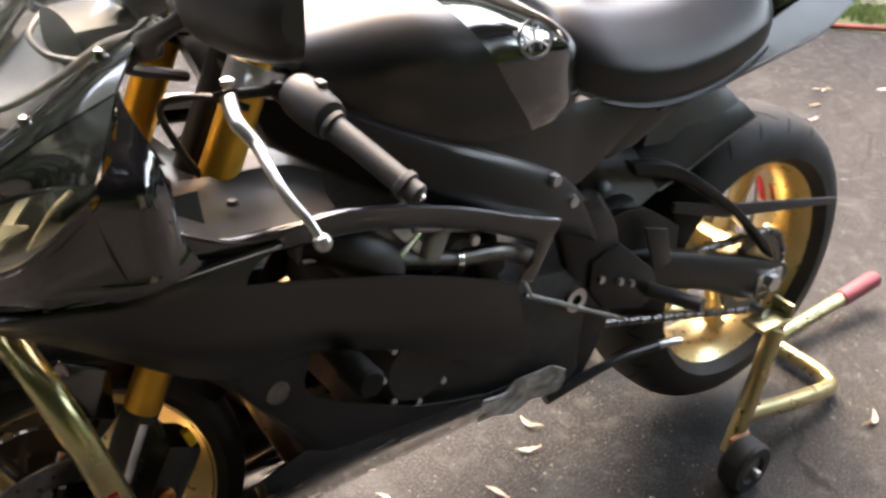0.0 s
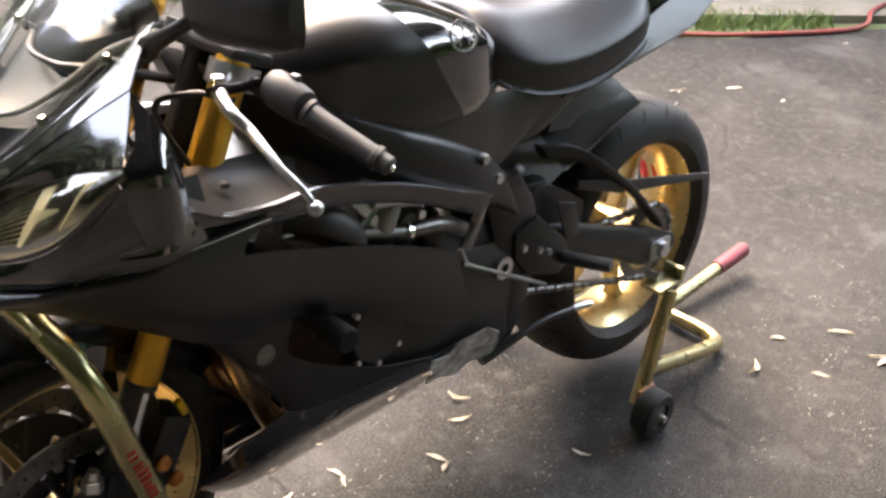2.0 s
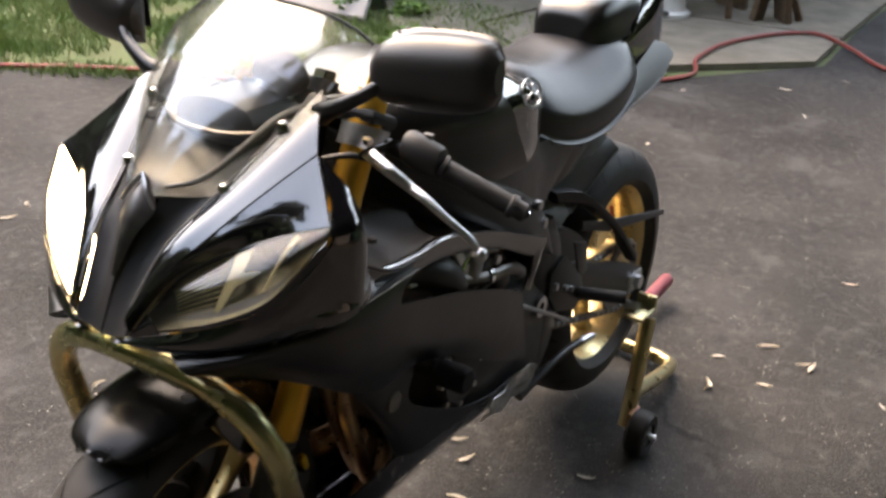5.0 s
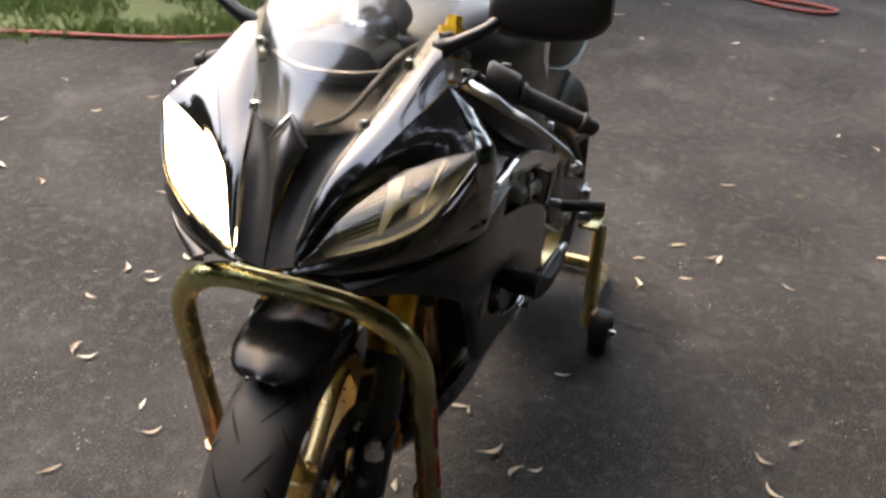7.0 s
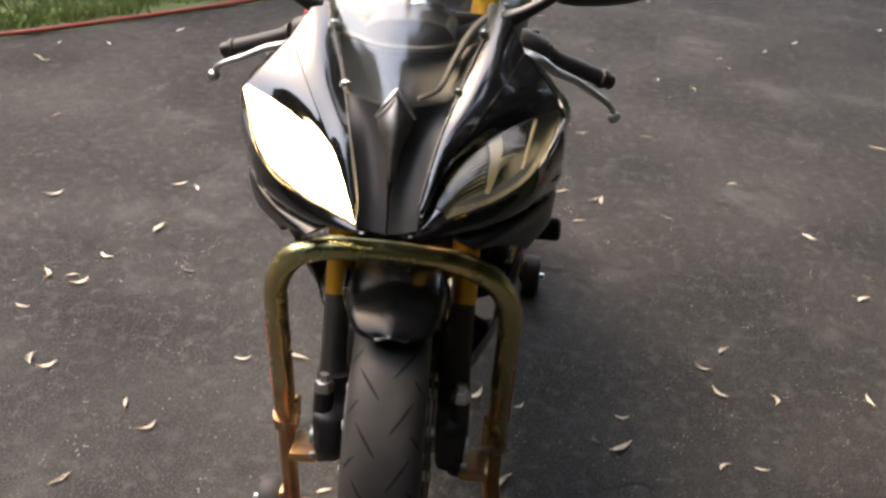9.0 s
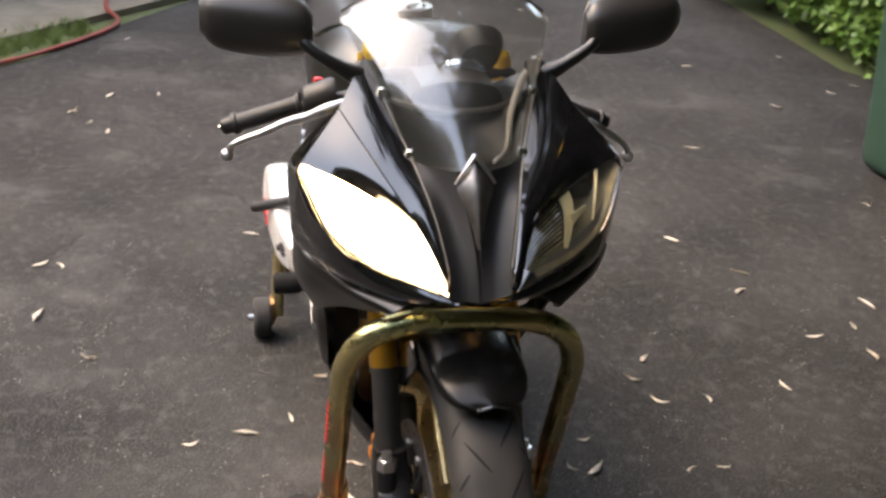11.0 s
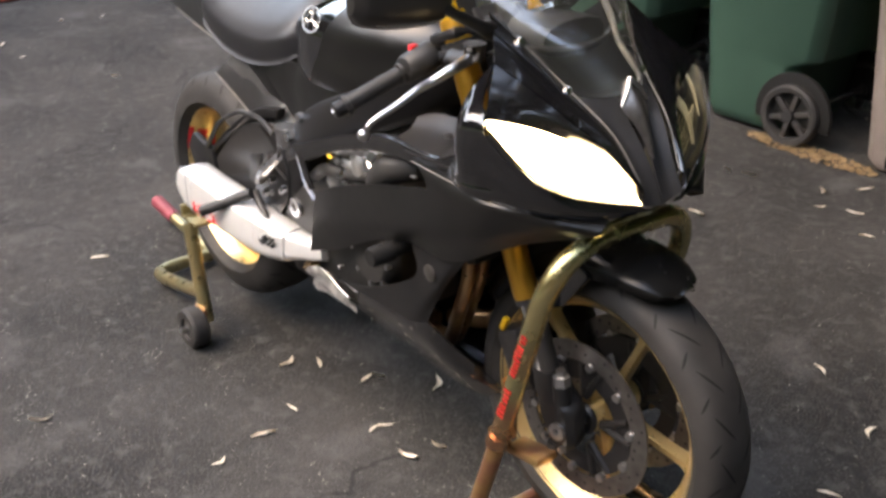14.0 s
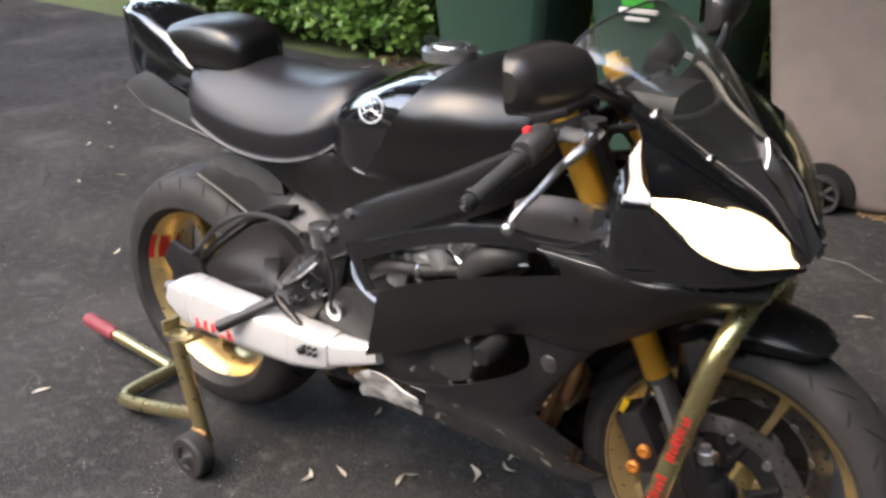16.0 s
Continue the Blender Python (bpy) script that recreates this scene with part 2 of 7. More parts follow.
BARK = material("bark", (0.08, 0.06, 0.045), 0.85, 0, (0.05, 0.04, 0.03), 20, 0.8, bump=0.3)
CONCRETE = material("concrete", (0.215, 0.185, 0.145), 0.85, 0, (0.14, 0.12, 0.09), 5, 0.9, bump=0.25, bump_scale=90)
SAWDUST = material("fallen_leaf_litter", (0.27, 0.18, 0.09), 0.85, 0, (0.16, 0.10, 0.05), 30, 0.9, bump=0.4, bump_scale=60)


def asphalt():
    """Dark worn asphalt: pale grit, scuffs, stains and thin cracks."""
    mat = material("asphalt", (0.0133, 0.0133, 0.0133), 0.75, 0, (0.0400, 0.0388, 0.0377), 1.6, 1.0, bump=0.9, bump_scale=160, rough_var=0.15, spec=0.12)
    nt = mat.node_tree
    bsdf = nt.nodes["Principled BSDF"]
    tex = nt.nodes["Texture Coordinate"]
    base = bsdf.inputs["Base Color"].links[0].from_socket

    def blend(sock, color, fac, a=0.0, b=1.0, out=1.0):
        mr = nt.nodes.new("ShaderNodeMapRange")
        mr.inputs["From Min"].default_value, mr.inputs["From Max"].default_value, mr.inputs["To Max"].default_value = a, b, out
        nt.links.new(fac, mr.inputs["Value"])
        mx = nt.nodes.new("ShaderNodeMix")
        mx.data_type = "RGBA"
        mx.inputs["B"].default_value = (*color, 1)
        nt.links.new(mr.outputs["Result"], mx.inputs["Factor"])
        nt.links.new(sock, mx.inputs["A"])
        return mx.outputs["Result"]

    def tex_noise(scale, detail=4, distort=0.0):
        n = nt.nodes.new("ShaderNodeTexNoise")
        n.inputs["Scale"].default_value, n.inputs["Detail"].default_value, n.inputs["Distortion"].default_value = scale, detail, distort
        nt.links.new(tex.outputs["Object"], n.inputs["Vector"])
        return n.outputs["Fac"]

    fine = blend(base, (0.0943, 0.0921, 0.0888), tex_noise(200, 3), 0.52, 0.66, 0.8)
    scuff = blend(fine, (0.1055, 0.1055, 0.1055), tex_noise(3.2, 12, 0.3), 0.58, 0.78, 0.55)
    scuff = blend(scuff, (0.0721, 0.0721, 0.0699), tex_noise(24, 8, 0.2), 0.52, 0.70, 0.6)
    scuff = blend(scuff, (0.0167, 0.0167, 0.0167), tex_noise(11, 8, 0.4), 0.56, 0.74, 0.6)
    stain = blend(scuff, (0.0277, 0.0266, 0.0266), tex_noise(1.1, 5, 0.8), 0.58, 0.75, 0.6)
    grit = nt.nodes.new("ShaderNodeTexVoronoi")
    grit.inputs["Scale"].default_value = 70
    nt.links.new(tex.outputs["Object"], grit.inputs["Vector"])
    dot = nt.nodes.new("ShaderNodeMapRange")
    dot.inputs["From Min"].default_value, dot.inputs["From Max"].default_value = 0.16, 0.08
    nt.links.new(grit.outputs["Distance"], dot.inputs["Value"])
    pick = nt.nodes.new("ShaderNodeMapRange")
    pick.inputs["From Min"].default_value, pick.inputs["From Max"].default_value = 0.46, 0.68
    nt.links.new(tex_noise(9, 3), pick.inputs["Value"])
    mul = nt.nodes.new("ShaderNodeMath")
    mul.operation = "MULTIPLY"
    nt.links.new(dot.outputs["Result"], mul.inputs[0])
    nt.links.new(pick.outputs["Result"], mul.inputs[1])
    gritted = blend(stain, (0.50, 0.47, 0.42), mul.outputs[0], 0.0, 1.0, 0.95)
    crack = nt.nodes.new("ShaderNodeTexVoronoi")
    crack.feature = "DISTANCE_TO_EDGE"
    crack.inputs["Scale"].default_value = 0.55
    warp = nt.nodes.new("ShaderNodeVectorMath")
    warp.operation = "MULTIPLY_ADD"
    wn1 = nt.nodes.new("ShaderNodeTexNoise")
    wn1.inputs["Scale"].default_value, wn1.inputs["Detail"].default_value = 3.0, 8
    nt.links.new(tex.outputs["Object"], wn1.inputs["Vector"])
    nt.links.new(wn1.outputs["Color"], warp.inputs[0])
    warp.inputs[1].default_value = (0.5, 0.5, 0.5)
    nt.links.new(tex.outputs["Object"], warp.inputs[2])
    nt.links.new(warp.outputs["Vector"], crack.inputs["Vector"])
    near = nt.nodes.new("ShaderNodeMapRange")
    near.inputs["From Min"].default_value, near.inputs["From Max"].default_value = 0.006, 0.0015
    nt.links.new(crack.outputs["Distance"], near.inputs["Value"])
    broken = nt.nodes.new("ShaderNodeMath")
    broken.operation = "MULTIPLY"
    pk = nt.nodes.new("ShaderNodeMapRange")
    pk.inputs["From Min"].default_value, pk.inputs["From Max"].default_value = 0.5, 0.56
    nt.links.new(tex_noise(2.2, 3), pk.inputs["Value"])
    nt.links.new(near.outputs["Result"], broken.inputs[0])
    nt.links.new(pk.outputs["Result"], broken.inputs[1])
    cracked = blend(gritted, (0.0180, 0.0180, 0.0180), broken.outputs[0], 0.0, 1.0, 0.85)
    nt.links.new(cracked, bsdf.inputs["Base Color"])
    return mat


ASPHALT = asphalt()


# ---- mesh tools ----
def catmull(pts, n):
    """A smooth polyline through pts, n steps a span."""
    pts = [Vector(p) for p in pts]
    if len(pts) < 3 or n < 2:
        return pts
    ext = [2 * pts[0] - pts[1], *pts, 2 * pts[-1] - pts[-2]]
    out = []
    for i in range(1, len(ext) - 2):
        a, b, c, d = ext[i - 1 : i + 3]
        for k in range(n):
            t = k / n
            out.append(0.5 * (2 * b + (c - a) * t + (2 * a - 5 * b + 4 * c - d) * t * t + (3 * b - a - 3 * c + d) * t**3))
    out.append(pts[-1])
    return out


def grid(bm, rows, closed=False, caps=False):
    """Faces between rows of points, one row after another. Returns the rows of vertices."""
    vs = [[bm.verts.new(p) for p in row] for row in rows]
    for a, b in zip(vs, vs[1:]):
        m = len(a)
        for i in range(m if closed else m - 1):
            j = (i + 1) % m
            try:
                bm.faces.new((a[i], a[j], b[j], b[i]))
            except ValueError:
                pass
    if caps:
        bm.faces.new(vs[0][::-1])
        bm.faces.new(vs[-1])
    return vs


def skin(rows, nu=4, nv=4, thick=0.004):
    """A shell through a net of points: rows from edge to edge, smoothed both ways, with thickness."""
    fine = [catmull(r, nu) for r in rows]
    cols = [catmull(c, nv) for c in zip(*fine)]
    bm = bmesh.new()
    grid(bm, list(zip(*cols)))
    bmesh.ops.recalc_face_normals(bm, faces=bm.faces)
    if thick:
        bmesh.ops.solidify(bm, geom=bm.faces[:], thickness=thick)
    return bm


def loft(sections, n_along=3, n_round=3, caps=True):
    """A closed solid through ring sections."""
    rings = []
    for s in sections:
        ring = catmull([s[-1], *s, s[0], s[1]], n_round)
        m = len(s) * n_round
        rings.append(ring[n_round : n_round + m])
    cols = [catmull(c, n_along) for c in zip(*rings)]
    bm = bmesh.new()
    grid(bm, list(zip(*cols)), closed=True, caps=caps)
    bmesh.ops.recalc_face_normals(bm, faces=bm.faces)
    return bm


def mirror_ring(half):
    """Ring from a half section (y >= 0, from top to bottom): adds the other half."""
    return [Vector(p) for p in half] + [Vector((p[0], -p[1], p[2])) for p in reversed(half) if abs(p[1]) > 1e-4]


def tube(pts, r, sides=12, smooth=6, bm=None, caps=True):
    """A round bar along a smoothed line; r may be a list, one for each of pts."""
    bm = bm or bmesh.new()
    line = catmull(pts, smooth)
    rad = [r] * len(line)
    if isinstance(r, (list, tuple)):
        rad = [float(np.interp(i / max(1, len(line) - 1) * (len(r) - 1), range(len(r)), r)) for i in range(len(line))]
    rows = []
    side = None
    for i, p in enumerate(line):
        way = (line[min(i + 1, len(line) - 1)] - line[max(i - 1, 0)]).normalized()
        if side is None:
            side = way.cross(Vector((0, 0, 1)) if abs(way.z) < 0.9 else Vector((1, 0, 0))).normalized()
        side = (side - way * side.dot(way)).normalized()
        up = way.cross(side)
        rows.append([p + rad[i] * (math.cos(a) * side + math.sin(a) * up) for a in (2 * math.pi * k / sides for k in range(sides))])
    grid(bm, rows, closed=True, caps=caps)
    return bm


def lathe(profile, centre, axis="y", steps=48, bm=None, closed=True):
    """A turned body: profile of (radius, offset along the axis), round the axis through centre."""
    bm = bm or bmesh.new()
    rows = []
    for k in range(steps + 1):
        a = 2 * math.pi * k / steps
        row = []
        for r, o in profile:
            u, v = r * math.cos(a), r * math.sin(a)
            p = {"y": (u, o, v), "z": (u, v, o), "x": (o, u, v)}[axis]
            row.append(Vector(p) + Vector(centre))
        rows.append(row)
    vs = [[bm.verts.new(p) for p in row] for row in rows[:-1]]
    m = len(profile)
    for i in range(steps):
        a, b = vs[i], vs[(i + 1) % steps]
        for j in range(m if closed else m - 1):
            try:
                bm.faces.new((a[j], a[(j + 1) % m], b[(j + 1) % m], b[j]))
            except ValueError:
                pass
    bmesh.ops.recalc_face_normals(bm, faces=bm.faces)
    return bm


def box(size, at=(0, 0, 0), turn=None, bevel=0.004, bm=None, segments=2):
    """A block with softened edges."""
    tmp = bmesh.new()
    bmesh.ops.create_cube(tmp, size=1)
    bmesh.ops.scale(tmp, vec=size, verts=tmp.verts)
    if bevel:
        bmesh.ops.bevel(tmp, geom=tmp.edges[:], offset=bevel, segments=segments, affect="EDGES", profile=0.5)
    if turn:
        bmesh.ops.transform(tmp, matrix=turn, verts=tmp.verts)
    bmesh.ops.translate(tmp, vec=at, verts=tmp.verts)
    return join(bm, tmp)


def join(bm, tmp):
    if bm is None:
        return tmp
    me = bpy.data.meshes.new("tmp")
    tmp.to_mesh(me)
    tmp.free()
    bm.from_mesh(me)
    bpy.data.meshes.remove(me)
    return bm


def rod(a, b, r, sides=12, bm=None, r2=None):
    return tube([a, b], [r, r if r2 is None else r2], sides, 1, bm)


def prism(outline, depth_axis, lo, hi, bevel=0.003):
    """A plate: an outline of pairs in the plane across depth_axis, from lo to hi."""
    bm = bmesh.new()
    put = {"y": lambda u, v, d: (u, d, v), "x": lambda u, v, d: (d, u, v), "z": lambda u, v, d: (u, v, d)}[depth_axis]
    vs = [bm.verts.new(put(u, v, lo)) for u, v in outline]
    f = bm.faces.new(vs)
    ret = bmesh.ops.extrude_face_region(bm, geom=[f])
    move = [g for g in ret["geom"] if isinstance(g, bmesh.types.BMVert)]
    shift = Vector(put(0, 0, hi)) - Vector(put(0, 0, lo))
    bmesh.ops.translate(bm, vec=shift, verts=move)
    bmesh.ops.recalc_face_normals(bm, faces=bm.faces)
    if bevel:
        bmesh.ops.bevel(bm, geom=bm.edges[:], offset=bevel, segments=2, affect="EDGES", profile=0.5)
    return bm


def flip_y(bm):
    """A copy mirrored to the other side."""
    out = bm.copy()
    bmesh.ops.scale(out, vec=(1, -1, 1), verts=out.verts)
    bmesh.ops.reverse_faces(out, faces=out.faces)
    return out


def part(name, bm, mat, parent, label="", flat=False, angle=35):
    """Links a bmesh as one mesh object under a thing or a part."""
    me = bpy.data.meshes.new(name)
    bm.to_mesh(me)
    bm.free()
    me.materials.append(mat)
    ob = new(name, me)
    if not flat:
        me.shade_smooth()
        me.set_sharp_from_angle(angle=radians(angle))
    if parent:
        ob.parent = parent
    if label:
        ob["label"] = label
    return ob


def both(name, bm, mat, parent, label=""):
    other = flip_y(bm)
    return part(name, bm, mat, parent, label), part(name, other, mat, parent, label)


def thing(name, label, category, group="", kind="", at=(0, 0, 0)):
    ob = tagged(new(name), label, category, group, kind)
    ob.empty_display_size = 0.1
    ob.location = at
    return ob


def pieces(name, bm, mat, parent, label=""):
    """Each loose piece of a bmesh as a part of its own."""
    bm.verts.ensure_lookup_table()
    left, out = set(bm.verts), []
    while left:
        todo = [next(iter(left))]
        left.discard(todo[0])
        isle = []
        while todo:
            v = todo.pop()
            isle.append(v)
            for e in v.link_edges:
                o = e.other_vert(v)
                if o in left:
                    left.discard(o)
                    todo.append(o)
        out.append(sorted(isle, key=lambda v: v.index))
    out.sort(key=lambda isle: isle[0].index)
    made = []
    for isle in out:
        one, seen = bmesh.new(), {}
        for v in isle:
            seen[v] = one.verts.new(v.co)
        for f in {f for v in isle for f in v.link_faces}:
            one.faces.new([seen[v] for v in f.verts])
        made.append(part(name, one, mat, parent, label))
    bm.free()
    return made


def hexbolt(at, r, h, way=(0, 1, 0), bm=None):
    return tube([Vector(at), Vector(at) + Vector(way) * h], [r, r * 0.9], 6, 1, bm)


# ---- setting ----
def sheet(name, pts, z, mat, label, category, cell=0.0):
    bm = bmesh.new()
    top = [bm.verts.new((x, y, z)) for x, y in pts]
    f = bm.faces.new(top)
    ret = bmesh.ops.extrude_face_region(bm, geom=[f])
    bmesh.ops.translate(bm, vec=(0, 0, -0.08), verts=[g for g in ret["geom"] if isinstance(g, bmesh.types.BMVert)])
    bmesh.ops.recalc_face_normals(bm, faces=bm.faces)
    ob = part(name, bm, mat, None, flat=True)
    return tagged(ob, label, category, kind="structure")


bm = bmesh.new()
bmesh.ops.create_grid(bm, x_segments=8, y_segments=8, size=400)
ground = part("ground", bm, SOIL, None)
ground.location.z = -0.03
tagged(ground, "bare lawn soil with thin grass around the driveway", "ground", kind="structure")
# the driveway's edge runs along the lawn, round the slab's corner and on past it
EDGE = [(2.5, -8.0), (-1.1, -3.85), (-1.55, -3.42), (-1.95, -2.9), (-2.33, -2.15), (-2.65, -1.82), (-3.3, -1.22), (-3.9, -0.92), (-4.78, -0.4), (-6.0, -0.48), (-14, -0.6)]
sheet("driveway", EDGE + [(-14, 3.4), (-4.2, 3.15), (-3.3, 3.12), (-2.5, 3.55), (-1.5, 3.5), (5, 3.6), (9, 3.6), (9, -8)], 0.0, ASPHALT, "worn dark asphalt driveway with pale grit, scuffs and thin cracks", "driveway")
slabs = [
    [(-3.5, -1.52), (-4.80, -0.46), (-5.55, -0.5), (-5.2, -2.2), (-4.1, -2.3)],
    [(-5.58, -0.5), (-7.2, -0.55), (-7.2, -2.6), (-5.24, -2.2)],
    [(-3.35, -1.72), (-3.48, -1.58), (-4.08, -2.34), (-5.20, -2.25), (-5.4, -3.6), (-4.3, -3.2), (-3.45, -2.5)],
    [(-5.26, -2.23), (-7.2, -2.63), (-7.2, -4.4), (-5.44, -3.6)],
]
for pts in slabs:
    sheet("patio_slab", pts, 0.012, CONCRETE, "weathered concrete patio slab with open joints", "patio")


def grass(name, spots, count, seed, tall, label):
    """Tufts of thin blades over a few round spots."""
    rnd = random.Random(seed)
    bm = bmesh.new()
    total = sum(r * r for _, _, r in spots)
    for x, y, r in spots:
        for _ in range(int(count * r * r / total)):
            a, d = rnd.random() * 6.283, r * math.sqrt(rnd.random())
            px, py = x + d * math.cos(a), y + d * math.sin(a)
            h, w, b = tall * (0.4 + rnd.random()), 0.003 + 0.003 * rnd.random(), rnd.random() * 6.283
            lean = Vector((math.cos(b), math.sin(b), 0)) * h * (0.2 + 0.6 * rnd.random())
            side = Vector((-math.sin(b + 1), math.cos(b + 1), 0)) * w
            p = Vector((px, py, -0.03))
            m = p + lean * 0.4 + Vector((0, 0, h * 0.65))
            v = [bm.verts.new(q) for q in (p - side, p + side, m + side * 0.8, m - side * 0.8, p + lean + Vector((0, 0, h)))]
            bm.faces.new(v[:4])
            bm.faces.new((v[3], v[2], v[4]))
    ob = part(name, bm, GRASSMAT, None, flat=True)
    return tagged(ob, label, "grass", kind="stuff")


lawn_spots = []
rnd = random.Random(4)
for i in range(90):
    k = rnd.random()
    ex, ey = -1.3 - 2.1 * k, -3.95 + 2.45 * k
    d = 0.15 + rnd.random() * 2.4
    lawn_spots.append((ex - 0.74 * d, ey - 0.67 * d, 0.12 + 0.25 * rnd.random()))
for i in range(110):
    k = rnd.random()
    d = 2.2 + 3.2 * rnd.random()
    lawn_spots.append((-0.6 - 3.0 * k - 0.74 * d, -4.3 + 2.6 * k - 0.67 * d, 0.25 + 0.3 * rnd.random()))
for i in range(60):
    k = rnd.random()
    lawn_spots.append((-1.05 - 1.35 * k - 0.04, -3.95 + 1.75 * k - 0.10, 0.07 + 0.09 * rnd.random()))
for i in range(30):
    k = rnd.random()
    lawn_spots.append((-2.2 - 1.6 * k - 0.1, -2.45 + 1.45 * k - 0.12, 0.08 + 0.1 * rnd.random()))
grass("lawn_grass", lawn_spots, 130000, 11, 0.06, "patchy green lawn grass along the asphalt edge")


def leaves(name, parent, centre, size, count, seed, leaf, mat):
    """Small folded leaves through a lumpy body, with gaps."""
    rnd = random.Random(seed)
    bm = bmesh.new()
    for _ in range(count):
        a, c = rnd.random() * 6.283, rnd.uniform(-0.3, 1)
        s = math.sqrt(max(0, 1 - c * c))
        lump = 0.75 + 0.35 * noise.noise(Vector((math.cos(a) * s * 1.7 + seed, math.sin(a) * s * 1.7, c * 1.7)))
        r = lump * (0.55 + 0.45 * rnd.random() ** 0.5)
        p = Vector((centre[0] + size[0] * r * s * math.cos(a), centre[1] + size[1] * r * s * math.sin(a), centre[2] + size[2] * r * c))
        if p.z < 0.01:
            p.z = 0.01 + 0.05 * rnd.random()
        q = Euler((rnd.uniform(-0.9, 0.9), rnd.uniform(-0.9, 0.9), rnd.random() * 6.283)).to_matrix()
        l, w = leaf * (0.6 + 0.8 * rnd.random()), leaf * (0.3 + 0.25 * rnd.random())
        v = [bm.verts.new(p + q @ Vector(o)) for o in ((0, 0, 0), (l * 0.5, w, 0.2 * w), (l, 0, -0.15 * l), (l * 0.5, -w, 0.2 * w))]
        bm.faces.new((v[0], v[1], v[2]))
        bm.faces.new((v[0], v[2], v[3]))
    return part(name, bm, mat, parent, flat=True)


def shrub(at, size, count, seed):
    ob = thing("shrub", "dense green broad-leaved shrub at the driveway's edge", "shrub", "shrubs along the driveway", at=(0, 0, 0))
    bm = bmesh.new()
    rnd = random.Random(seed)
    for k in range(5):
        a = rnd.random() * 6.283
        tube([(at[0], at[1], -0.05), (at[0] + 0.1 * math.cos(a), at[1] + 0.1 * math.sin(a), size[2] * 0.5), (at[0] + 0.5 * size[0] * math.cos(a), at[1] + 0.5 * size[1] * math.sin(a), size[2])], [0.012, 0.008, 0.003], 6, 3, bm)
    part("stem", bm, BARK, ob)
    leaves("foliage", ob, (at[0], at[1], size[2] * 0.35), size, count, seed, 0.06, LEAF)
    return ob


for i, (x, y, sx, sy, sz) in enumerate([(-4.9, 3.75, 0.7, 0.6, 0.7), (-4.0, 3.8, 0.7, 0.55, 0.6), (-3.2, 3.75, 0.65, 0.5, 0.65), (-2.4, 4.15, 0.7, 0.5, 0.8), (-1.6, 4.2, 0.7, 0.5, 0.9), (-0.8, 4.2, 0.7, 0.5, 0.9), (0.1, 4.2, 0.7, 0.5, 1.0)]):
    shrub((x, y - 0.28), (sx, sy, sz), 4200, 20 + i)

# weeds at the far lawn's edge by the white board
for i, (x, y) in enumerate([(-3.75, -3.05), (-3.95, -2.75), (-3.4, -3.4), (-3.35, -2.35)]):
    w = thing("weed", "leafy green weed growing at the patio's edge", "weed", "weeds by the patio")
    leaves("foliage", w, (x, y, 0.03), (0.14, 0.14, 0.10), 90, 70 + i, 0.05, LEAF)

# unseen trees close the place; their heights open or block sky for light and reflections
def far_trees():
    rnd = random.Random(9)
    bm = bmesh.new()
    for k in range(48):
        a = k / 48 * 6.283 + rnd.uniform(-0.05, 0.05)
        d, h, many = rnd.uniform(12, 14), rnd.uniform(7.0, 9.0), 800
        if a < 3.1 or a > 5.2:
            d, h, many = rnd.uniform(9.5, 11.5), rnd.uniform(7.0, 9.5), 800
        if 1.2 < a < 2.35:
            d, h, many = rnd.uniform(10.5, 11.5), rnd.uniform(13.0, 16.0), 1700
        elif 3.5 <= a < 3.78:
            d, h, many = rnd.uniform(13, 14), rnd.uniform(7.5, 9.0), 900
        elif 2.35 <= a < 4.35:
            d, h, many = rnd.uniform(13, 15), rnd.uniform(3.5, 4.5), 500
        elif 4.35 <= a <= 5.2:
            d, h, many = rnd.uniform(11.5, 13), rnd.uniform(6.0, 7.5), 800
        for _ in range(many):
            u, c = rnd.random() * 6.283, rnd.uniform(-1, 1)
            s = math.sqrt(1 - c * c) * (0.6 + 0.4 * rnd.random())
            p = Vector((d * math.cos(a) + 2.6 * s * math.cos(u), d * math.sin(a) + 2.6 * s * math.sin(u), max(0.1, h * 0.5 + h * 0.5 * c)))
            q = Euler((rnd.random() * 3, rnd.random() * 3, rnd.random() * 6)).to_matrix()
            v = [bm.verts.new(p + q @ Vector(o)) for o in ((-0.4, 0, 0), (0.1, 0.4, 0.1), (0.5, 0, 0), (0, -0.4, 0.1))]
            bm.faces.new(v)
    # an added unseen leafy canopy, high from behind the bins to mid-drive, shades that side
    for _ in range(11000):
        p = Vector((rnd.uniform(-7.0, 8.0), 0.0, 0.0))
        # the bulge near x = 1.2 dims the sky mirrored in the screen
        edge = -0.25 + 0.3 * math.sin(p.x * 1.3) + 0.25 * math.sin(p.x * 3.1 + 1.0) - 0.45 * math.exp(-((p.x - 1.2) / 1.2) ** 2)
        p.y = edge + (9.0 - edge) * rnd.random() ** 0.8
        p.z = 4.6 + 0.4 * math.sin(p.x * 1.7 + p.y) + rnd.random() * (0.8 + 0.7 * (p.y - edge))
        q = Euler((rnd.random() * 3, rnd.random() * 3, rnd.random() * 6)).to_matrix()
        bm.faces.new([bm.verts.new(p + q @ Vector(o)) for o in ((-0.25, 0, 0), (0.06, 0.2, 0.06), (0.3, 0, 0), (0, -0.2, 0.06))])
    ob = part("distant_trees", bm, TREELEAF, None, flat=True)
    tagged(ob, "unseen leafy trees and canopy added to shade the yard and drive", "trees", kind="stuff")


far_trees()


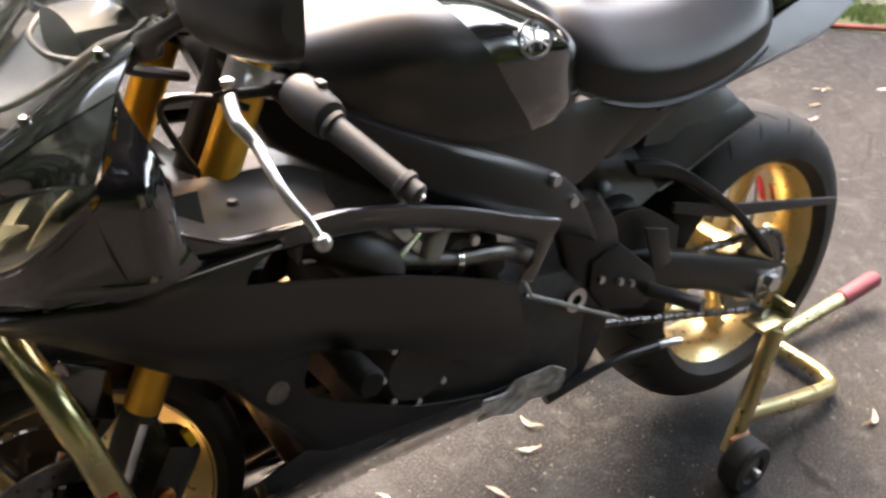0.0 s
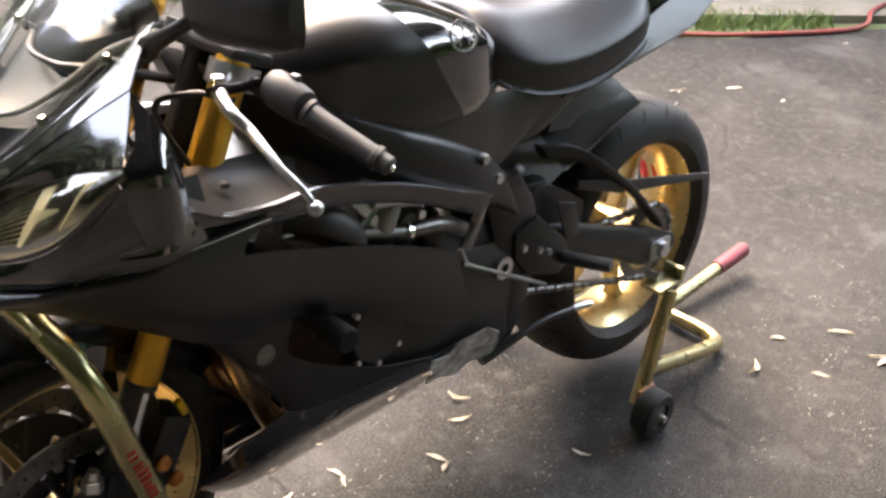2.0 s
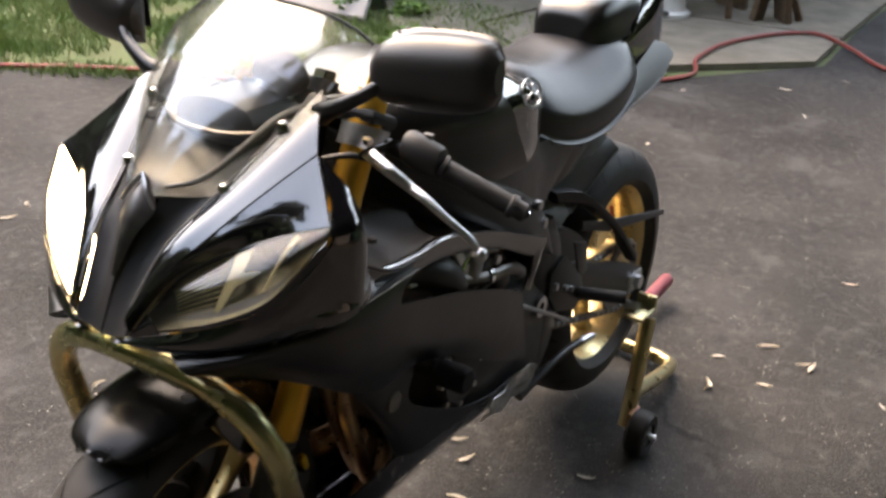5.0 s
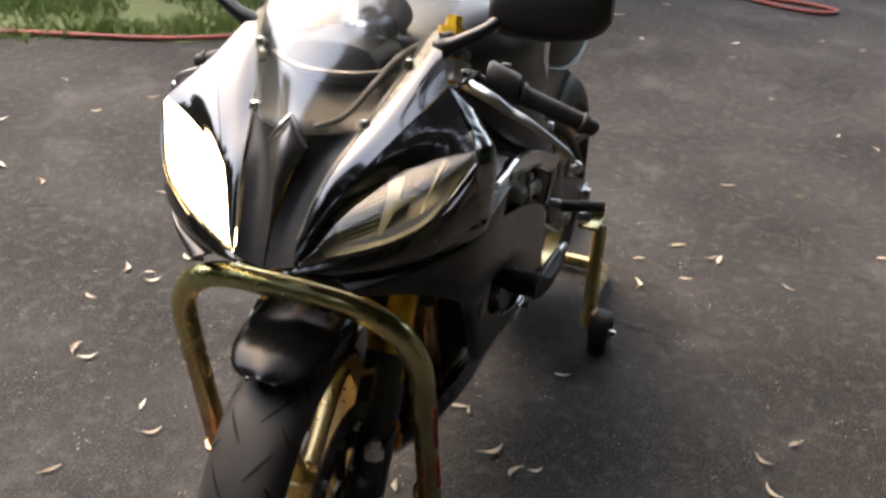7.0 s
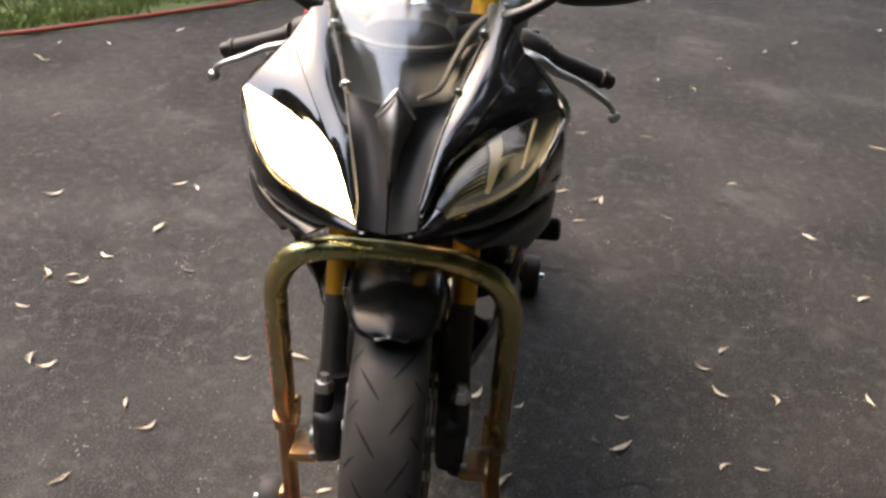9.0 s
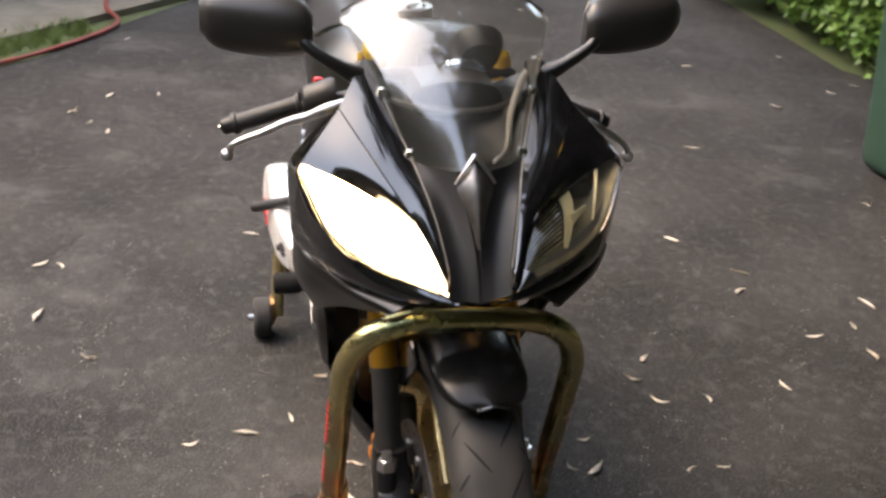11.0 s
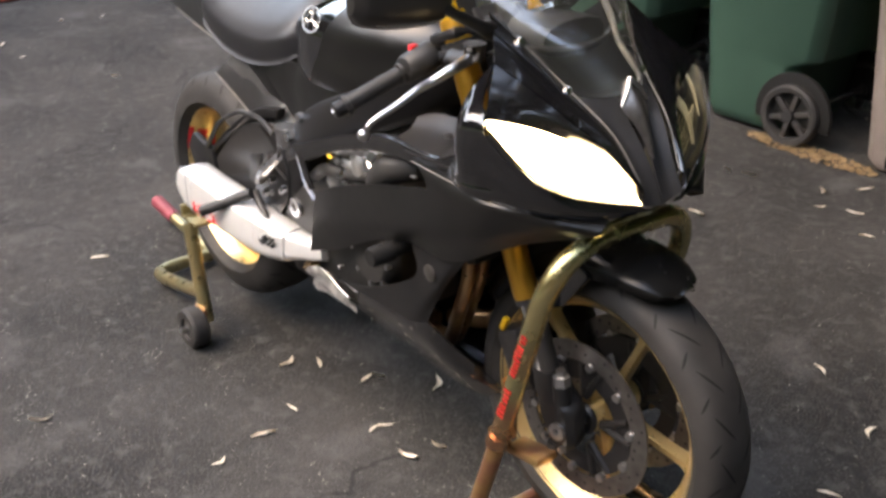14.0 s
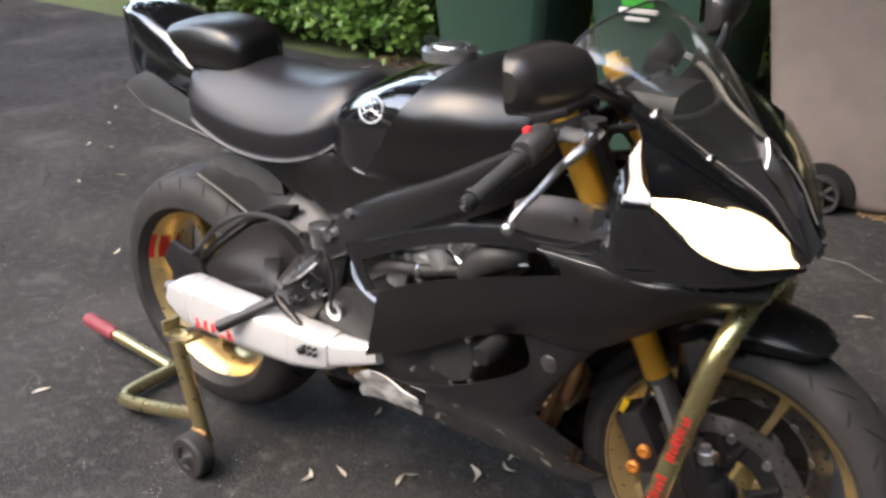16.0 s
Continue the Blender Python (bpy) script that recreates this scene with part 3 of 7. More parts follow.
# ---- house side: column, leaning board, boards, wall ----
def white_column(x, y):
    ob = thing("porch_column", "round white painted porch column on a flanged foot", "column")
    part("shaft", lathe([(0.0, 0.012), (0.165, 0.012), (0.168, 0.03), (0.15, 0.05), (0.145, 0.12), (0.148, 1.2), (0.14, 2.5), (0.0, 2.5)], (x, y, 0), "z", 40, closed=False), WHITEPAINT, ob)
    part("foot_flange", lathe([(0.150, 0.012), (0.185, 0.012), (0.185, 0.035), (0.150, 0.05)], (x, y, 0), "z", 40), WHITEPAINT, ob)
    bm = box((0.03, 0.04, 0.03), (x + 0.17, y + 0.09, 0.05), bevel=0.004)
    part("anchor_bolt", bm, STEEL, ob)


white_column(-5.30, -1.62)


def house_wall():
    ob = tagged(new("wall_house"), "beige panelled house wall with brown timber posts", "wall", kind="structure")
    ob.location = (0, 0, 0)
    a, b = Vector((-7.6, -0.8, 0)), Vector((-4.35, -4.6, 0))
    way = (b - a).normalized()
    turn = Matrix.Rotation(math.atan2(way.y, way.x), 4, "Z")
    long = (b - a).length
    part("panel", box((long, 0.12, 2.6), (a + b) / 2 + Vector((0, 0, 1.3)), turn, 0.005), SIDING, ob)
    normal = Vector((-way.y, way.x, 0))
    if normal.x < 0:
        normal = -normal
    for k in range(7):
        p = a + way * long * k / 6 + normal * 0.09
        part("post", box((0.14, 0.09, 2.5), p + Vector((0, 0, 1.25)), turn, 0.006), WOOD, ob)
    for h in (0.14, 1.0):
        part("rail", box((long, 0.05, 0.1), (a + b) / 2 + normal * 0.085 + Vector((0, 0, h)), turn, 0.006), SIDING, ob)


house_wall()


def porch_roof():
    """The porch's flat roof, carried by the column in front of the house wall; unseen, added to shade the patio."""
    bm = prism([(-7.75, -0.9), (-4.4, -4.8), (-3.25, -3.75), (-6.55, 0.1)], "z", 2.5, 2.68, 0.01)
    tagged(part("porch_ceiling", bm, WHITEPAINT, None), "unseen porch roof added to shade the concrete patio", "roof", kind="structure")


porch_roof()


def leaning_board():
    ob = thing("white_board", "large pale board lying propped against the house", "board")
    v = [(-3.62, -2.86, 0.02), (-3.50, -4.3, 0.02), (-4.75, -4.9, 0.75), (-4.95, -3.45, 0.75)]
    bm = bmesh.new()
    f = bm.faces.new([bm.verts.new(p) for p in v])
    ret = bmesh.ops.extrude_face_region(bm, geom=[f])
    bmesh.ops.translate(bm, vec=(-0.02, 0, -0.035), verts=[g for g in ret["geom"] if isinstance(g, bmesh.types.BMVert)])
    bmesh.ops.recalc_face_normals(bm, faces=bm.faces)
    bmesh.ops.bevel(bm, geom=bm.edges[:], offset=0.005, segments=2, affect="EDGES")
    part("sheet", bm, BOARDPAINT, ob)


leaning_board()


def old_board(at, turn, size, label):
    ob = thing("old_board", label, "board", "old boards by the column")
    bm = box(size, (0, 0, size[2] / 2), None, 0.006)
    bmesh.ops.transform(bm, matrix=Matrix.Translation(at) @ turn, verts=bm.verts)
    part("plank", bm, WOOD, ob)


for k, (x, y, yaw, lean, w, h) in enumerate([(-5.55, -1.25, 20, 6, 0.16, 1.2), (-5.62, -1.08, -15, -8, 0.12, 1.1), (-5.72, -0.93, 40, 10, 0.2, 1.0), (-5.85, -0.85, 10, 24, 0.10, 1.2), (-5.9, -1.35, 70, 3, 0.25, 1.3)]):
    old_board((x, y, 0.012), Euler((radians(lean), 0, radians(yaw))).to_matrix().to_4x4(), (w, 0.045, h), "weathered brown board standing on the patio beside the column")


def garden_hose():
    ob = thing("garden_hose", "faded red rubber garden hose lying along the asphalt edge", "hose")
    z = 0.018
    pts = [(-1.0, -4.0), (-1.5, -3.5), (-1.95, -2.95), (-2.3, -2.22), (-2.62, -1.86), (-3.0, -1.5), (-3.35, -1.2), (-3.9, -0.9), (-4.25, -0.98), (-4.75, -0.98), (-5.25, -0.82), (-5.45, -0.62), (-5.2, -0.35), (-4.95, -0.12), (-4.9, 0.1), (-5.0, 0.5), (-4.93, 0.75), (-4.8, 0.6), (-4.95, 0.2), (-5.5, -0.1), (-6.3, -0.3), (-7.4, -0.4)]
    part("hose_line", tube([(x, y, z - 0.003 + (0.014 if -5.6 < x < -3.95 and y < -0.3 else 0)) for x, y in pts], 0.0125, 10, 6), HOSE, ob)


garden_hose()


# ---- wheeled bins ----
def bin_wheel(parent, at, r, spokes, label):
    w = part("wheel", lathe([(r, -0.022), (r, 0.022), (r * 0.93, 0.030), (r * 0.78, 0.028), (r * 0.74, 0.012), (r * 0.74, -0.012), (r * 0.78, -0.028), (r * 0.93, -0.030)], at, "y", 36), RUBBER, parent, label)
    bm = bmesh.new()
    for k in range(spokes):
        a = 2 * math.pi * k / spokes + 0.3
        d = Vector((math.cos(a), 0, math.sin(a)))
        turn = Matrix.Rotation(-a, 4, "Y")
        box((r * 0.62, 0.03, r * 0.17), Vector(at) + d * r * 0.44, turn, 0.004, bm)
    part("spoke", bm, STEEL if spokes == 6 else PLASTIC, w)
    part("hub", lathe([(0.0, -0.034), (r * 0.2, -0.034), (r * 0.22, 0.03), (0.0, 0.036)], at, "y", 20, closed=False), PLASTIC, w)
    return w


def wheeled_bin(x, y, yaw, mat, label, mark=False, wheel_r=0.125, wheel_x=0.17, stepped=True):
    """A cart 0.62 wide and 0.74 deep; wheels at its back, towards +x before it is turned."""
    ob = thing("wheeled_bin", label, "bin", "wheeled bins")

    def ring(z, d0, d1, w):
        c = 0.05
        return [Vector(p) for p in ((d1 - c, -w, z), (d1, -w + c, z), (d1, w - c, z), (d1 - c, w, z), (d0 + c, w, z), (d0, w - c, z), (d0, -w + c, z), (d0 + c, -w, z))]

    bm = bmesh.new()
    foot = [ring(0.02, -0.26, 0.10, 0.235), ring(0.06, -0.28, 0.115, 0.25), ring(0.30, -0.30, 0.15, 0.262), ring(0.34, -0.305, 0.24, 0.265)]
    if not stepped:
        foot = [ring(0.02, -0.255, 0.215, 0.235), ring(0.05, -0.272, 0.232, 0.25), ring(0.34, -0.300, 0.255, 0.265)]
    rows = foot + [ring(0.86, -0.345, 0.30, 0.295), ring(0.88, -0.365, 0.32, 0.31), ring(0.93, -0.37, 0.325, 0.313), ring(0.96, -0.372, 0.328, 0.315)]
    grid(bm, rows, closed=True, caps=True)
    bmesh.ops.recalc_face_normals(bm, faces=bm.faces)
    bmesh.ops.bevel(bm, geom=bm.edges[:], offset=0.008, segments=1, affect="EDGES")
    part("body", bm, mat, ob)
    lid = bmesh.new()
    grid(lid, [ring(0.965, -0.385, 0.34, 0.325), ring(0.985, -0.39, 0.34, 0.328), ring(1.03, -0.33, 0.30, 0.28), ring(1.05, -0.2, 0.22, 0.18)], closed=True, caps=True)
    bmesh.ops.recalc_face_normals(lid, faces=lid.faces)
    part("lid", lid, mat, ob)
    part("handle", tube([(0.31, -0.2, 0.95), (0.40, -0.2, 0.97), (0.42, -0.15, 0.97), (0.42, 0.15, 0.97), (0.40, 0.2, 0.97), (0.31, 0.2, 0.95)], 0.016, 10, 3), mat, ob)
    part("axle", rod((wheel_x, -0.29, wheel_r), (wheel_x, 0.29, wheel_r), 0.012), STEEL, ob)
    for s in (-1, 1):
        bin_wheel(ob, (wheel_x, s * 0.275, wheel_r), wheel_r, 6, "black spoked plastic wheel")
    # flat black plates on the sides stand in for the shaded wheel recesses
    for s in (-1, 1):
        q = wheel_r + 0.045
        well = [(wheel_x + q * math.cos(a), wheel_r + q * math.sin(a)) for a in np.linspace(-0.25, 3.39, 15)]
        part("wheel_arch", prism(well, "y", *sorted((s * 0.252, s * 0.272)), 0.003), GROOVE, ob, "black plate that paints the shaded recess round the wheel")
    part("rim_band", box((0.60, 0.014, 0.03), (-0.03, -0.306, 0.83), None, 0.005), mat, ob)
    if mark:
        part("green_badge", prism([(-0.16, 0.70), (-0.02, 0.70), (-0.01, 0.80), (-0.17, 0.80)], "y", -0.304, -0.292, 0.003), material("bright_green_print", (0.03, 0.36, 0.05), 0.4), ob, "bright green printed badge")
        for k, (a, b, z, h) in enumerate([(-0.19, 0.01, 0.735, 0.04), (-0.17, 0.0, 0.675, 0.018), (-0.14, -0.04, 0.645, 0.013)]):
            part("print_bar", prism([(a, z), (b, z), (b, z + h), (a, z + h)], "y", -0.310, -0.290, 0.001), WHITESTICKER, ob, "white printed lettering bar")
    ob.location = (x, y, 0)
    ob.rotation_euler.z = radians(yaw)
    return ob


wheeled_bin(-1.58, 2.60, 4, BINGREEN, "dark green wheeled plastic bin beside a second one")
wheeled_bin(-0.71, 2.58, 2, BINGREEN, "dark green wheeled plastic bin with a bright green badge", True)
wheeled_bin(0.02, 2.56, 184, BINTAUPE, "taupe plastic wheeled bin with rounded lid rim", False, 0.075, 0.01, False)


def litter(x, y, sx, sy, seed):
    rnd = random.Random(seed)
    bm = bmesh.new()
    for _ in range(520):
        a, d = rnd.random() * 6.283, math.sqrt(rnd.random())
        p = Vector((x + sx * d * math.cos(a), y + sy * d * math.sin(a), 0.004 + 0.012 * rnd.random() * (1 - d)))
        q = Euler((rnd.uniform(-0.3, 0.3), rnd.uniform(-0.3, 0.3), rnd.random() * 6.283)).to_matrix()
        l, w = 0.007 + 0.011 * rnd.random(), 0.004 + 0.005 * rnd.random()
        v = [bm.verts.new(p + q @ Vector(o)) for o in ((-l, 0, 0), (0, w, 0.003), (l, 0, 0), (0, -w, 0.003))]
        bm.faces.new(v)
    tagged(part("leaf_litter", bm, SAWDUST, None, flat=True), "drift of dry brown leaf litter by the bin wheels", "leaf litter", kind="stuff")


litter(-0.42, 2.30, 0.3, 0.07, 5)
litter(0.35, 2.38, 0.25, 0.07, 6)
litter(-2.6, 3.25, 0.5, 0.15, 7)


# ---- motorcycle: front to +x, its left side to +y ----
bike = thing("motorcycle", "black faired sports motorcycle with gold wheels raised on paddock stands", "motorcycle")
FX, FZ, RX, RZ = 0.687, 0.381, -0.687, 0.376
bike.rotation_euler.x = radians(1.5)
bike.location.y = 0.008


def tyre(name_parent, x, z, r, rim, half, label):
    """Rounded sport tyre with slanting tread cuts."""
    prof = []
    for k in range(-8, 9):
        a = k / 8
        rr = r - (r - rim - 0.012) * (abs(a) ** 2.6)
        prof.append((rr, half * math.sin(a * math.pi / 2)))
    prof += [(rim - 0.006, half * 0.78), (rim - 0.006, -half * 0.78)]
    return part("tyre", lathe(prof, (x, 0, z), "y", 72), RUBBER, name_parent, label)


def tread(parent, x, z, r, half, rim):
    """Thin dark grooves laid into the tread."""
    bm = bmesh.new()

    def on(a, u):
        rr = r - (r - rim - 0.012) * (abs(u) ** 2.6) + 0.0009
        return Vector((x + rr * math.cos(a), half * math.sin(u * math.pi / 2), z + rr * math.sin(a)))

    for k in range(22):
        a0 = 2 * math.pi * k / 22
        for s in (-1, 1):
            for u0, u1, da, w in ((0.10, 0.48, 0.17, 0.0040), (0.46, 0.72, -0.07, 0.0034)):
                off = 0.12 if s > 0 else 0.0
                rows = []
                for i in range(5):
                    t = i / 4
                    u = s * (u0 + (u1 - u0) * t)
                    a = a0 + off + da * t
                    ww = w * math.sin(math.pi * (0.12 + 0.76 * t)) / r
                    rows.append([on(a - ww, u), on(a + ww, u)])
                grid(bm, rows)
    return tagged(part("tread_groove", bm, GROOVE, parent), kind="stuff")


def spokes(x, z, half, r0, r1, n, phase, slim=1.0):
    bm = bmesh.new()
    for k in range(n):
        a = 2 * math.pi * k / n + phase
        d = Vector((math.cos(a), 0, math.sin(a)))
        p0, p1 = Vector((x, 0, z)) + d * r0, Vector((x, 0, z)) + d * r1
        side = Vector((-d.z, 0, d.x))
        rows = []
        for t, w, h in ((0, 0.018, half), (0.3, 0.011, half * 0.9), (0.7, 0.0095, half * 0.9), (0.92, 0.012, half), (1, 0.021, half * 1.3)):
            c = p0.lerp(p1, t)
            rows.append([c + side * w * slim * u + Vector((0, h * v, 0)) for u, v in ((1, 0.7), (0.75, 1), (-0.75, 1), (-1, 0.7), (-1, -0.7), (-0.75, -1), (0.75, -1), (1, -0.7))])
        grid(bm, rows, closed=True, caps=True)
    return bm


def rim(x, z, half, r=0.231):
    return lathe([(r, half), (r - 0.006, half), (r - 0.014, half - 0.012), (r - 0.022, half - 0.022), (r - 0.036, half * 0.3), (r - 0.037, -half * 0.3), (r - 0.022, -half + 0.022), (r - 0.014, -half + 0.012), (r - 0.006, -half), (r, -half), (r - 0.003, -half * 0.5), (r - 0.003, half * 0.5)], (x, 0, z), "y", 72)


def disc(x, z, y, r, inner, name, parent, label, mat=STEEL):
    bm = bmesh.new()
    n = 72
    rows = []
    for k in range(n):
        a = 2 * math.pi * k / n
        rows.append([Vector((x + q * math.cos(a), y + o, z + q * math.sin(a))) for q, o in ((r, -0.0022), (r, 0.0022), (inner, 0.0022), (inner, -0.0022))])
    vs = [[bm.verts.new(p) for p in row] for row in rows]
    for i in range(n):
        a, b = vs[i], vs[(i + 1) % n]
        for j in range(4):
            bm.faces.new((a[j], a[(j + 1) % 4], b[(j + 1) % 4], b[j]))
    bmesh.ops.recalc_face_normals(bm, faces=bm.faces)
    d = part(name, bm, mat, parent, label)
    holes = bmesh.new()
    for k in range(40):
        a = 2 * math.pi * k / 40
        q = inner + (r - inner) * (0.25, 0.5, 0.75)[k % 3]
        lathe([(0.0, -0.0027), (0.0034, -0.0027), (0.0034, 0.0027), (0.0, 0.0027)], (x + q * math.cos(a), y, z + q * math.sin(a)), "y", 8, holes, closed=False)
    tagged(part("drill_hole", holes, PLASTIC, d), kind="stuff")
    return d


# front wheel
fw = new("front_wheel")
fw.parent = bike
tyre(fw, FX, FZ, 0.294, 0.236, 0.061, "black sport tyre with slanting grooves")
tread(fw, FX, FZ, 0.294, 0.061, 0.236)
part("rim", rim(FX, FZ, 0.051, 0.239), GOLD, fw, "gold painted rim")
pieces("spoke", spokes(FX, FZ, 0.015, 0.040, 0.206, 5, 1.15, 0.78), GOLD, fw, "gold painted spokes")
part("hub", lathe([(0.014, -0.060), (0.032, -0.060), (0.036, -0.03), (0.044, 0.0), (0.036, 0.03), (0.032, 0.060), (0.014, 0.060)], (FX, 0, FZ), "y", 32), GOLD, fw)
for s in (-1, 1):
    disc(FX, FZ, s * 0.068, 0.155, 0.118, "brake_disc", fw, "drilled steel brake disc")
    bm = bmesh.new()
    for k in range(5):
        a = 2 * math.pi * k / 5 + 0.2
        for e in (-0.2, 0.2):
            p0 = Vector((FX + 0.048 * math.cos(a), s * 0.066, FZ + 0.05 * math.sin(a)))
            p1 = Vector((FX + 0.113 * math.cos(a + e), s * 0.067, FZ + 0.113 * math.sin(a + e)))
            tube([p0, p1], [0.009, 0.0055], 8, 1, bm)
    pieces("disc_carrier", bm, FRAMEMAT, fw, "black disc carrier arm")
    part("carrier_ring", lathe([(0.078, s * 0.0625), (0.114, s * 0.0625), (0.114, s * 0.0655), (0.078, s * 0.0655)], (FX, 0, FZ), "y", 48), FRAMEMAT, fw, "black ring inside the brake disc")
    part("hub_face", lathe([(0.016, s * 0.058), (0.031, s * 0.058), (0.033, s * 0.066), (0.029, s * 0.072), (0.016, s * 0.070)], (FX, 0, FZ), "y", 32), FRAMEMAT, fw, "black wheel hub face")
    bm = bmesh.new()
    for k in range(10):
        a = 2 * math.pi * k / 10 + 0.2
        lathe([(0.0, -0.006), (0.008, -0.006), (0.008, 0.006), (0.0, 0.006)], (FX + 0.116 * math.cos(a), s * 0.069, FZ + 0.116 * math.sin(a)), "y", 12, bm, closed=False)
    pieces("disc_bobbin", bm, ALLOY, fw)
part("axle", rod((FX, -0.125, FZ), (FX, 0.125, FZ), 0.013, 16), ALLOY, fw)

# rear wheel
rw = new("rear_wheel")
rw.parent = bike
tyre(rw, RX, RZ, 0.318, 0.228, 0.094, "wide black rear sport tyre")
tread(rw, RX, RZ, 0.318, 0.094, 0.228)
part("rim", rim(RX, RZ, 0.076), GOLD, rw, "wide gold painted rim")
pieces("spoke", spokes(RX, RZ, 0.020, 0.05, 0.199, 5, 0.72), GOLD, rw, "gold painted spokes")
part("hub", lathe([(0.014, -0.09), (0.045, -0.09), (0.05, 0.0), (0.06, 0.06), (0.06, 0.085), (0.014, 0.085)], (RX, 0, RZ), "y", 32), GOLD, rw)
disc(RX, RZ, -0.085, 0.110, 0.07, "brake_disc", rw, "small drilled rear brake disc")
# sprocket
bm = bmesh.new()
n = 45
rows = []
for k in range(n * 2):
    a = math.pi * k / n
    q = 0.093 if k % 2 else 0.085
    rows.append([Vector((RX + w * math.cos(a), o, RZ + w * math.sin(a))) for w, o in ((q, 0.098), (q, 0.104), (0.065, 0.104), (0.065, 0.098))])
vs = [[bm.verts.new(p) for p in row] for row in rows]
for i in range(len(vs)):
    a, b = vs[i], vs[(i + 1) % len(vs)]
    for j in range(4):
        bm.faces.new((a[j], a[(j + 1) % 4], b[(j + 1) % 4], b[j]))
part("sprocket", bm, STEEL, rw)
part("sprocket_carrier", lathe([(0.02, 0.085), (0.07, 0.09), (0.07, 0.102), (0.02, 0.106)], (RX, 0, RZ), "y", 32), GOLD, rw)
for prof in (((0.2295, -0.0772), (0.2200, -0.0700), (0.2120, -0.0560)), ((0.2075, -0.0530), (0.1950, -0.0240), (0.1935, 0.0))):
    bm = bmesh.new()
    grid(bm, [[Vector((RX + q * math.cos(a), y - 0.0008, RZ + q * math.sin(a))) for q, y in prof] for a in np.linspace(2.55, 2.92, 8)])
    bmesh.ops.solidify(bm, geom=bm.faces[:], thickness=0.0012)
    part("rim_sticker", bm, REDSTICKER, rw, "red sticker wrapped round the rim")
part("axle", rod((RX, -0.135, RZ), (RX, 0.135, RZ), 0.014, 16), ALLOY, rw)

# chain: two runs of links
chain = new("chain")
chain.parent = bike
bm = bmesh.new()
for (x0, z0), (x1, z1) in (((-0.185, 0.505), (RX, RZ + 0.09)), ((-0.185, 0.435), (RX, RZ - 0.09))):
    count = int(math.hypot(x1 - x0, z1 - z0) / 0.0159)
    for k in range(count + 1):
        t = k / count
        turn = Matrix.Rotation(-math.atan2(z1 - z0, x1 - x0), 4, "Y")
        box((0.0185, 0.014 if k % 2 else 0.019, 0.0145), (x0 + (x1 - x0) * t, 0.101, z0 + (z1 - z0) * t), turn, 0.0035, bm, 1)
for k in range(16):
    a = math.pi / 2 + math.pi * k / 15
    box((0.0185, 0.014 if k % 2 else 0.019, 0.0145), (RX + 0.09 * math.cos(a), 0.101, RZ + 0.09 * math.sin(a)), Matrix.Rotation(-a - math.pi / 2, 4, "Y"), 0.0035, bm, 1)
pieces("chain_link", bm, STEEL, chain)

